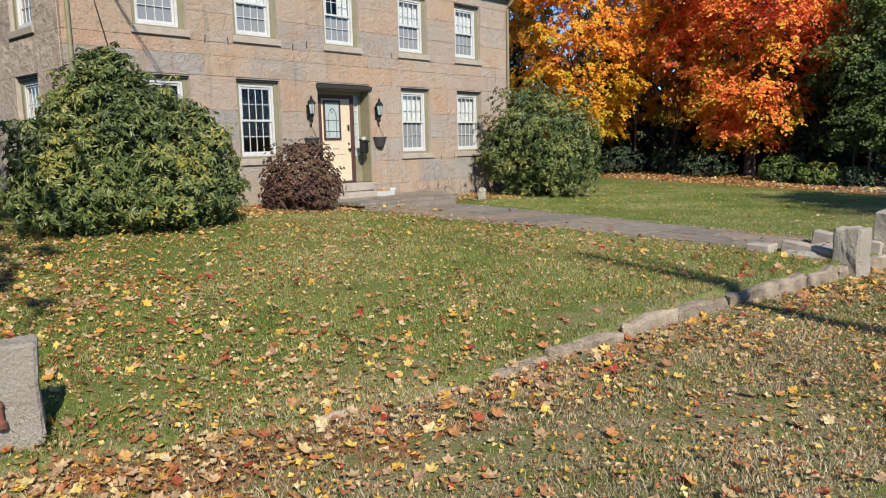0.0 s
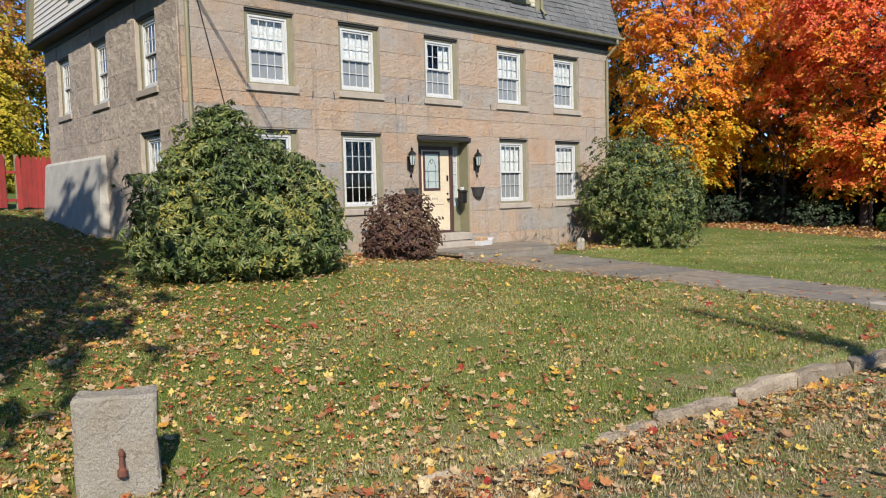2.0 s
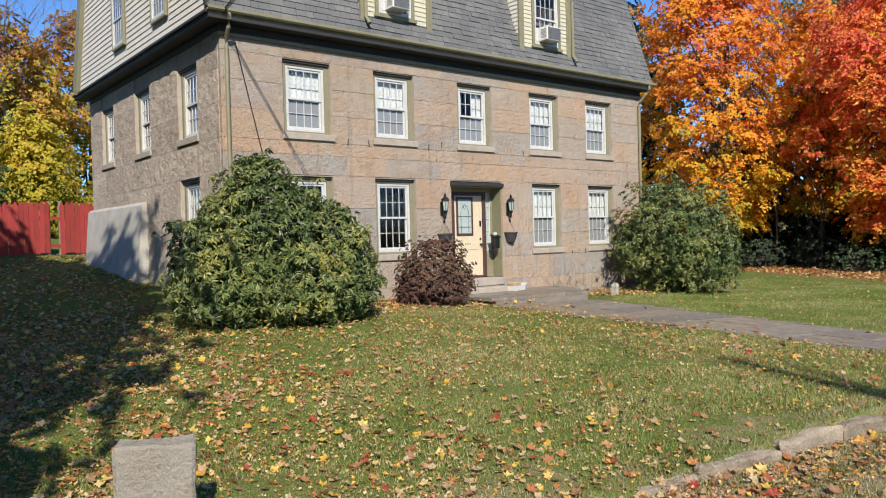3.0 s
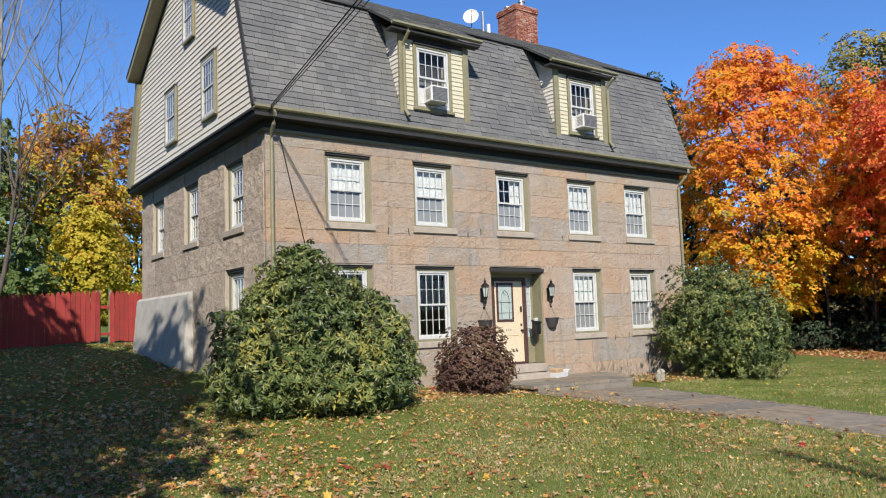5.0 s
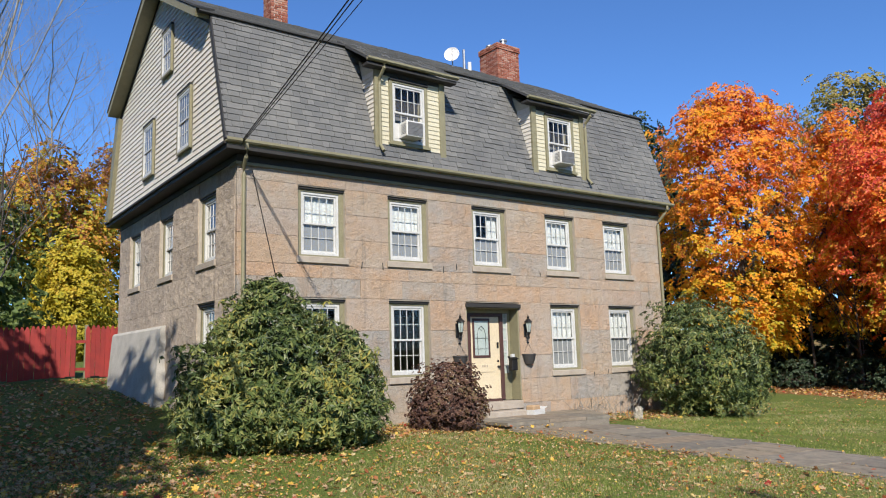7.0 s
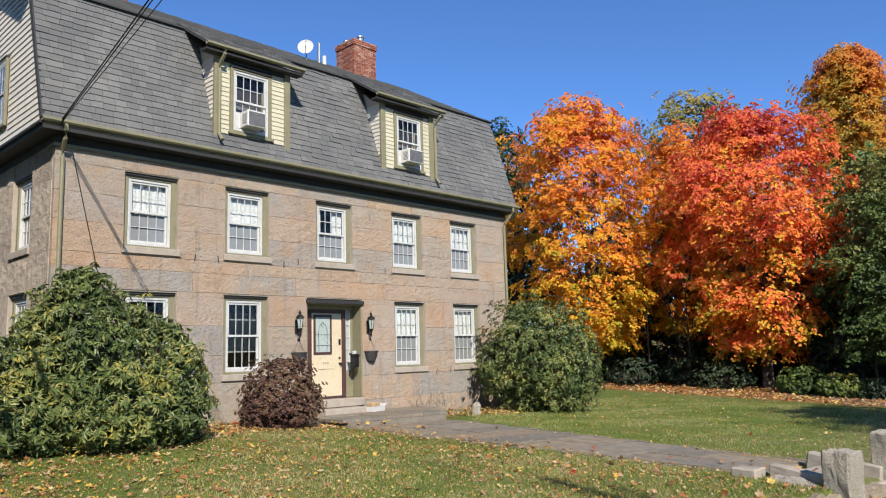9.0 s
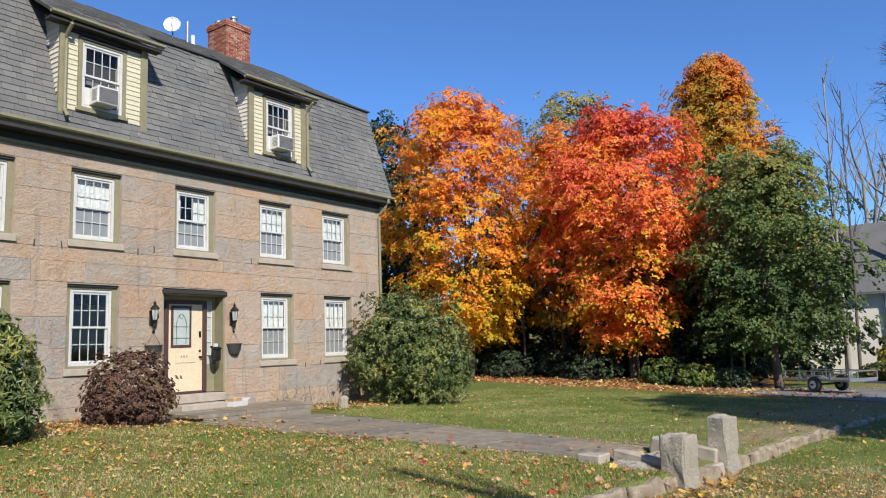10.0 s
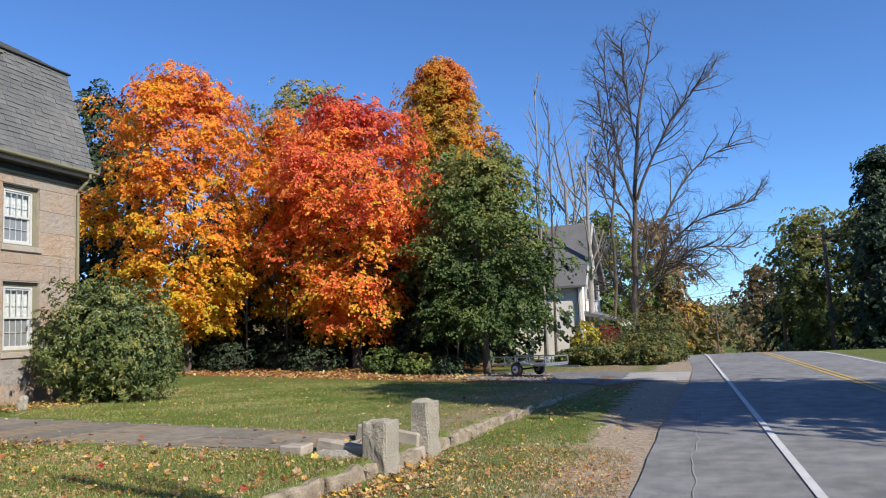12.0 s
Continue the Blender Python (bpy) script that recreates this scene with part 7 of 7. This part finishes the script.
def fallen(name, n, region, keep, smin, smax, seed, label):
    rs = np.random.RandomState(seed)
    x, y = scatter(rs, n, *region, keep)
    ok = ~in_path(x, y) | (rs.uniform(size=len(x)) < 0.4)
    ok &= ~in_house(x, y)
    x, y = x[ok], y[ok]
    z = ground_z(x, y) + rs.uniform(0.012, 0.05, len(x)) + np.where(in_path(x, y), 0.05, 0)
    N = rs.normal(size=(len(x), 3)) * 0.38 + np.array([0, 0, 1.0])
    V, F = leaves_np(rs, np.stack([x, y, z], 1), N, rs.uniform(smin, smax, len(x)), "maple")
    ob = new(name, mesh_np(name, V, F, M_LITTER))
    tagged(ob, label, "fallen leaves", kind="stuff")


def near_density(x, y):
    d = kerb_x(y) - x
    lawn = np.where(d > 0, 0.06 + 0.36 * smooth(7.0, 1, y) + 0.10 * clumpy(x, y, 1.7) * smooth(0.4, 0.8, clumpy(x, y, 0.9)), 0)
    verge = np.where(d <= 0, 0.10 - 0.05 * smooth(5, 9, y) + 0.62 * np.exp(-((d + 0.35) / 0.45) ** 2) * smooth(14, 10, y) + 0.2 * clumpy(x, y, 1.3) ** 2 * smooth(11, 5, y), 0) * smooth(0.1, -1.2, x) * (1 - 0.5 * smooth(9, 13, y))
    return np.clip((lawn + verge) * (0.5 + 0.9 * clumpy(x + 3, y, 0.8)), 0, 1)


fallen("fallen_leaves", 52000, (-16, 0.1, -1.5, 12), near_density, 0.035, 0.125, 201, "yellow, orange and brown maple leaves on the grass")
fallen("fallen_leaves", 8000, (-14, -0.3, 11, 27), lambda x, y: 0.12 + 0.4 * np.exp(-((kerb_x(y) - x + 0.5) / 0.7) ** 2) * (y < 19), 0.035, 0.09, 202, "scattered yellow maple leaves on the lawn")
fallen("fallen_leaves", 9000, (-26, -3, 23.5, 31), lambda x, y: smooth(0.0, 1.2, y - (23.8 - 0.22 * (x + 4))) * (0.9 - 0.8 * smooth(-7.5, -5.5, x)), 0.07, 0.15, 203, "thick drift of brown leaves at the wood's edge")
fallen("fallen_leaves", 16000, (-26, -6, -2, 6), lambda x, y: (0.25 + 0.5 * clumpy(x, y, 1.4)) * np.where(y < 1.2 - 0.45 * (x + 9), 1.0, 0.06), 0.05, 0.12, 204, "scattered maple leaves in the shaded side yard")
fallen("fallen_leaves", 3500, (-14.5, -12.6, 5, 21), lambda x, y: 0.8 * np.ones_like(x), 0.05, 0.11, 205, "brown leaves in the bed below the house")


def fragments(name, n, region, keep, seed, label):
    """Crumbled bits of leaf lying in the turf."""
    rs = np.random.RandomState(seed)
    x, y = scatter(rs, n, *region, keep)
    ok = ~in_path(x, y) & ~in_house(x, y)
    x, y = x[ok], y[ok]
    z = ground_z(x, y) + rs.uniform(0.01, 0.055, len(x))
    N = rs.normal(size=(len(x), 3)) * 0.6 + np.array([0, 0, 1.0])
    V, F = leaves_np(rs, np.stack([x, y, z], 1), N, rs.uniform(0.012, 0.045, len(x)), "kite")
    tagged(new(name, mesh_np(name, V, F, M_LITTER)), label, "fallen leaves", kind="stuff")


fragments("leaf_fragments", 190000, (-14, -0.2, 0.0, 13), lambda x, y: np.where(kerb_x(y) - x > 0, 0.25 + 0.3 * smooth(6, 2, y), 0.5) * (0.35 + 0.65 * clumpy(x, y, 1.9)), 211, "crumbled tan leaf fragments in the turf")
fragments("leaf_fragments", 12000, (-14, -0.5, 12.5, 26), lambda x, y: 0.4 * (0.35 + 0.65 * clumpy(x, y, 1.9)), 212, "crumbled tan leaf fragments in the turf")


def blades(name, n, region, keep, h0, h1, mat, seed, label):
    rs = np.random.RandomState(seed)
    x, y = scatter(rs, n, *region, keep)
    ok = ~in_path(x, y) & ~in_house(x, y)
    x, y = x[ok], y[ok]
    m = len(x)
    z = ground_z(x, y) - 0.004
    a, ln = rs.uniform(0, 2 * np.pi, m), rs.uniform(h0, h1, m)
    b = rs.uniform(0, 2 * np.pi, m)
    w = rs.uniform(0.003, 0.006, m)
    lean = rs.uniform(0.1, 0.75, m) * ln
    P = np.stack([x, y, z], 1)
    W = np.stack([np.cos(a) * w, np.sin(a) * w, 0 * w], 1)
    T = P + np.stack([np.cos(b) * lean, np.sin(b) * lean, ln * 0.85], 1)
    V = np.stack([P - W, P + W, T], 1).reshape(-1, 3)
    F = np.arange(3 * m).reshape(-1, 3)
    tagged(new(name, mesh_np(name, V, F, mat)), label, "grass", kind="stuff")


blades("grass", 420000, (-13.5, -3.0, 0.5, 13.0), lambda x, y: np.where(kerb_x(y) - x > 0.0, 0.30 + 0.7 * smooth(13, 5, -x + 2), 0) * (0.55 + 0.45 * clumpy(x, y, 2.3)), 0.03, 0.075, M_BLADE, 301, "short green lawn grass")
blades("dry_grass", 300000, (-7.5, -0.3, 0.5, 13.5), lambda x, y: np.where(kerb_x(y) - x < 0.35, 0.95 - 0.5 * smooth(7, 11, y), 0.15) * (0.4 + 0.6 * clumpy(x, y, 2.0)), 0.02, 0.065, M_STRAW, 302, "thin dry verge grass")
blades("grass", 110000, (-6.0, -0.8, 1.0, 17.0), lambda x, y: np.where(kerb_x(y) - x < 0.0, 0.85, 0.0) * np.maximum(smooth(0.35, 0.7, clumpy(x, y + 3, 0.9)), 0.85 * smooth(7, 11, y) * smooth(-0.9, -1.5, x)), 0.02, 0.06, M_BLADE, 303, "patches of green grass on the verge")
blades("grass", 130000, (-14.0, -2.0, 12.3, 24.0), lambda x, y: np.where(kerb_x(y) - x > 0.05, 0.8 - 0.65 * smooth(5.5, 0.5, kerb_x(y) - x) * smooth(12, 14, y) * (0.5 + 0.5 * clumpy(x, y, 1.6)), 0), 0.03, 0.07, M_BLADE, 304, "short green lawn grass")

# ---------- masonry, slates and flags, piece by piece ----------
br = random.Random(21)


def ashlar(parent, us, courses, holes, place, hewn=0.0):
    """Lays granite blocks in courses, leaving the openings free. hewn: how far the quarry faces stand out."""
    for ci, (z0, z1) in enumerate(zip(courses, courses[1:])):
        cuts = [(us[0], us[1])]
        for h in holes:
            if h[2] < z1 - 0.02 and h[3] > z0 + 0.02:
                cuts = [s for a, b in cuts for s in ((a, min(b, h[0])), (max(a, h[1]), b)) if s[1] - s[0] > 0.02]
        for a, b in cuts:
            n = max(1, round((b - a) / br.uniform(1.25, 2.1)))
            marks = [a] + [a + (b - a) * (i + br.uniform(-0.22, 0.22)) / n for i in range(1, n)] + [b]
            for p, q in zip(marks, marks[1:]):
                g = 0.0025
                bm = boxes((p + g, q - g, -br.uniform(0.0, 0.008), 0.10, z0 + g, z1 - g), bev=0.004)
                if hewn:
                    bm.free()
                    bm = bmesh.new()
                    nu, nv = max(3, int((q - p) / 0.16)), max(2, int((z1 - z0) / 0.16))
                    grid = [[bm.verts.new((p + g + (q - p - 2 * g) * i / nu, -(hewn * (0.6 + 1.9 * noise.noise(Vector((p * 3 + i * 0.55, ci * 2.3, k * 0.7)))) if 0 < i < nu and 0 < k < nv else hewn * 0.45), z0 + g + (z1 - z0 - 2 * g) * k / nv)) for k in range(nv + 1)] for i in range(nu + 1)]
                    for i in range(nu):
                        for k in range(nv):
                            bm.faces.new((grid[i][k], grid[i + 1][k], grid[i + 1][k + 1], grid[i][k + 1])).smooth = True
                    rim = [grid[i][0] for i in range(nu + 1)] + [grid[nu][k] for k in range(1, nv + 1)] + [grid[i][nv] for i in range(nu - 1, -1, -1)] + [grid[0][k] for k in range(nv - 1, 0, -1)]
                    rim = [bm.verts.new(v.co) for v in rim]
                    deep = [bm.verts.new((v.co.x, 0.10, v.co.z)) for v in rim]
                    for i in range(len(rim)):
                        bm.faces.new((rim[i], deep[i], deep[(i + 1) % len(rim)], rim[(i + 1) % len(rim)]))
                    bmesh.ops.recalc_face_normals(bm, faces=bm.faces)
                bmesh.ops.transform(bm, matrix=place, verts=bm.verts)
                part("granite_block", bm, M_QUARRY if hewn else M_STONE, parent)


COURSES = [-0.3, 0.45, 1.02, 1.61, 2.18, 2.80, 3.49, 3.90, 4.17, 4.75, 5.30, 5.85, 6.10]
fh = [(h[0], h[1], h[2] - 0.14 if h[2] > 1.1 else h[2], h[3]) for h in front_holes]
ashlar(wall_front, (SY, NY), COURSES, fh, Matrix.Translation((FX, 0, 0)) @ FRONT)
sh = [(h[0], h[1], h[2] - 0.14, h[3]) for h in side_holes]
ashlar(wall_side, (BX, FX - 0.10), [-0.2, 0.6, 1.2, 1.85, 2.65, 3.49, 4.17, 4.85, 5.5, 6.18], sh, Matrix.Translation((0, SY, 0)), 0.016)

# shingles: single tabs on the near part of the lower slope, the rest laid as one sheet of tabs
A = Vector((outer[0][0], 0, outer[0][1]))
B = Vector((outer[1][0], 0, outer[1][1]))
C = Vector((RIDGE_X, 0, RIDGE_Z))
sr = random.Random(31)


def tab_matrix(p0, dirv, along, y, w, ln):
    up = dirv.normalized()
    nrm = Vector((0, 1, 0)).cross(up)
    if nrm.z < 0:
        nrm = -nrm
    o = p0 + up * along
    m = Matrix(((0, up.x, nrm.x, o.x), (1, up.y, nrm.y, y), (0, up.z, nrm.z, o.z), (0, 0, 0, 1)))
    return m


def tab_bm(bm, m, w, ln, t):
    """One tab: thick at the butt, thin at the top."""
    pts = [(0, 0, 0.002), (w, 0, 0.002), (w, ln, 0.001), (0, ln, 0.001), (0, 0, t), (w, 0, t), (w, ln, 0.004), (0, ln, 0.004)]
    v = [bm.verts.new(m @ Vector(p)) for p in pts]
    for f in ((4, 5, 6, 7), (0, 1, 5, 4), (1, 2, 6, 5), (3, 0, 4, 7)):
        bm.faces.new([v[i] for i in f])


TABS = {}
for w in (0.16, 0.24, 0.33):
    bm = bmesh.new()
    tab_bm(bm, Matrix(), w - 0.006, 0.17, 0.022)
    me = bpy.data.meshes.new("shingle")
    bm.to_mesh(me)
    bm.free()
    me.materials.append(M_SHINGLE)
    TABS[w] = me
sheet_v, sheet_f = [], []


def lay(p0, p1, y0, y1, singles):
    ln = (p1 - p0).length
    rows = int(ln / 0.142)
    step = ln / rows
    count = 0
    for i in range(rows):
        y = y0 - sr.uniform(0, 0.1)
        while y < y1 - 0.03:
            w = sr.choice((0.16, 0.24, 0.24, 0.33))
            ya, wb = max(y, y0), min(y + w, y1)
            off = sr.choice((0.0, 0.0, -0.012))
            m = tab_matrix(p0, p1 - p0, i * step + off, ya, w, 0.17)
            inside = ya == y and wb == y + w
            if singles and inside and y < 8.7 and count < 290:
                shared("shingle", TABS[w], roof, m)
                count += 1
            else:
                t = sr.choice((0.014, 0.02, 0.028))
                ww = wb - ya - 0.006
                base = len(sheet_v)
                for p in ((0, 0, 0.001), (ww, 0, 0.001), (0, 0, t), (ww, 0, t), (ww, 0.17, 0.004), (0, 0.17, 0.004), (0, 0.17, 0.001), (ww, 0.17, 0.001)):
                    sheet_v.append(tuple(m @ Vector(p)))
                sheet_f.extend([(base + 2, base + 3, base + 4, base + 5), (base, base + 1, base + 3, base + 2), (base + 1, base + 7, base + 4, base + 3), (base + 6, base, base + 2, base + 5)])
            y += w


lay(A, B, GABLE_Y - 0.02, GABLE_N + 0.02, True)
lay(B, C, GABLE_Y - 0.30, GABLE_N + 0.02, False)
for y0, y1, wy in DORMERS:
    lay(Vector((DXF + 0.25, 0, 8.802)), Vector((BREAK_X - 0.3, 0, 9.682)), y0 - 0.30, y1 + 0.22, False)
rest = new("shingle_sheet", mesh_np("shingle_sheet", np.array(sheet_v), np.array(sheet_f), M_SHINGLE))
rest.parent = roof
rest["kind"] = "stuff"

# flagged path and landing slabs
pathway = thing("garden_path", "weathered bluestone flag path to the front door", "path", kind="structure")


def flag(pts, z_of, seed, parent):
    c = sum((Vector(p) for p in pts), Vector((0, 0))) / len(pts)
    fr2 = random.Random(seed)
    tilt = fr2.uniform(-0.006, 0.006)
    bm = bmesh.new()
    top, low = [], []
    for p in pts:
        q = c + (Vector(p) - c) * (1 - 0.014 / max(0.1, (Vector(p) - c).length))
        z = z_of(q.x, q.y) + tilt
        top.append(bm.verts.new((q.x, q.y, z)))
        low.append(bm.verts.new((q.x, q.y, z - 0.07)))
    bm.faces.new(top)
    for i in range(len(pts)):
        bm.faces.new((top[i], low[i], low[(i + 1) % len(pts)], top[(i + 1) % len(pts)]))
    bmesh.ops.recalc_face_normals(bm, faces=bm.faces)
    part("flagstone", bm, M_FLAG, parent)


u, k = 0.0, 0
while u < 1.0:
    du = br.uniform(0.07, 0.13)
    u1 = min(1.0, u + du)
    if 1 - u1 < 0.05:
        u1 = 1.0
    n = br.choice((2, 2, 3))
    vs = [0] + [i / n + br.uniform(-0.09, 0.09) for i in range(1, n)] + [1]
    for v0, v1 in zip(vs, vs[1:]):
        flag([path_point(u, v0), path_point(u1, v0), path_point(u1, v1), path_point(u, v1)], lambda x, y: gz(x, y) + 0.035, k, pathway)
        k += 1
    u = u1
for ya, yb in ((11.02, 12.1), (12.1, 13.1), (13.1, 13.78)):
    xf = lambda y: -12.95 + 0.4 * (y - 11.15) / 2.6 + 0.02
    flag([(xf(ya), ya), (xf(yb), yb), (-13.7, yb), (-13.7, ya)], lambda x, y: LZ, k, landing)
    flag([(-13.7, ya), (-13.7, yb), (-14.57, yb), (-14.57, ya)], lambda x, y: LZ, k + 1, landing)
    k += 2
flag([(-12.55, 13.78), (-14.0, 14.74), (-14.57, 14.74), (-14.57, 13.78)], lambda x, y: LZ, k, landing)
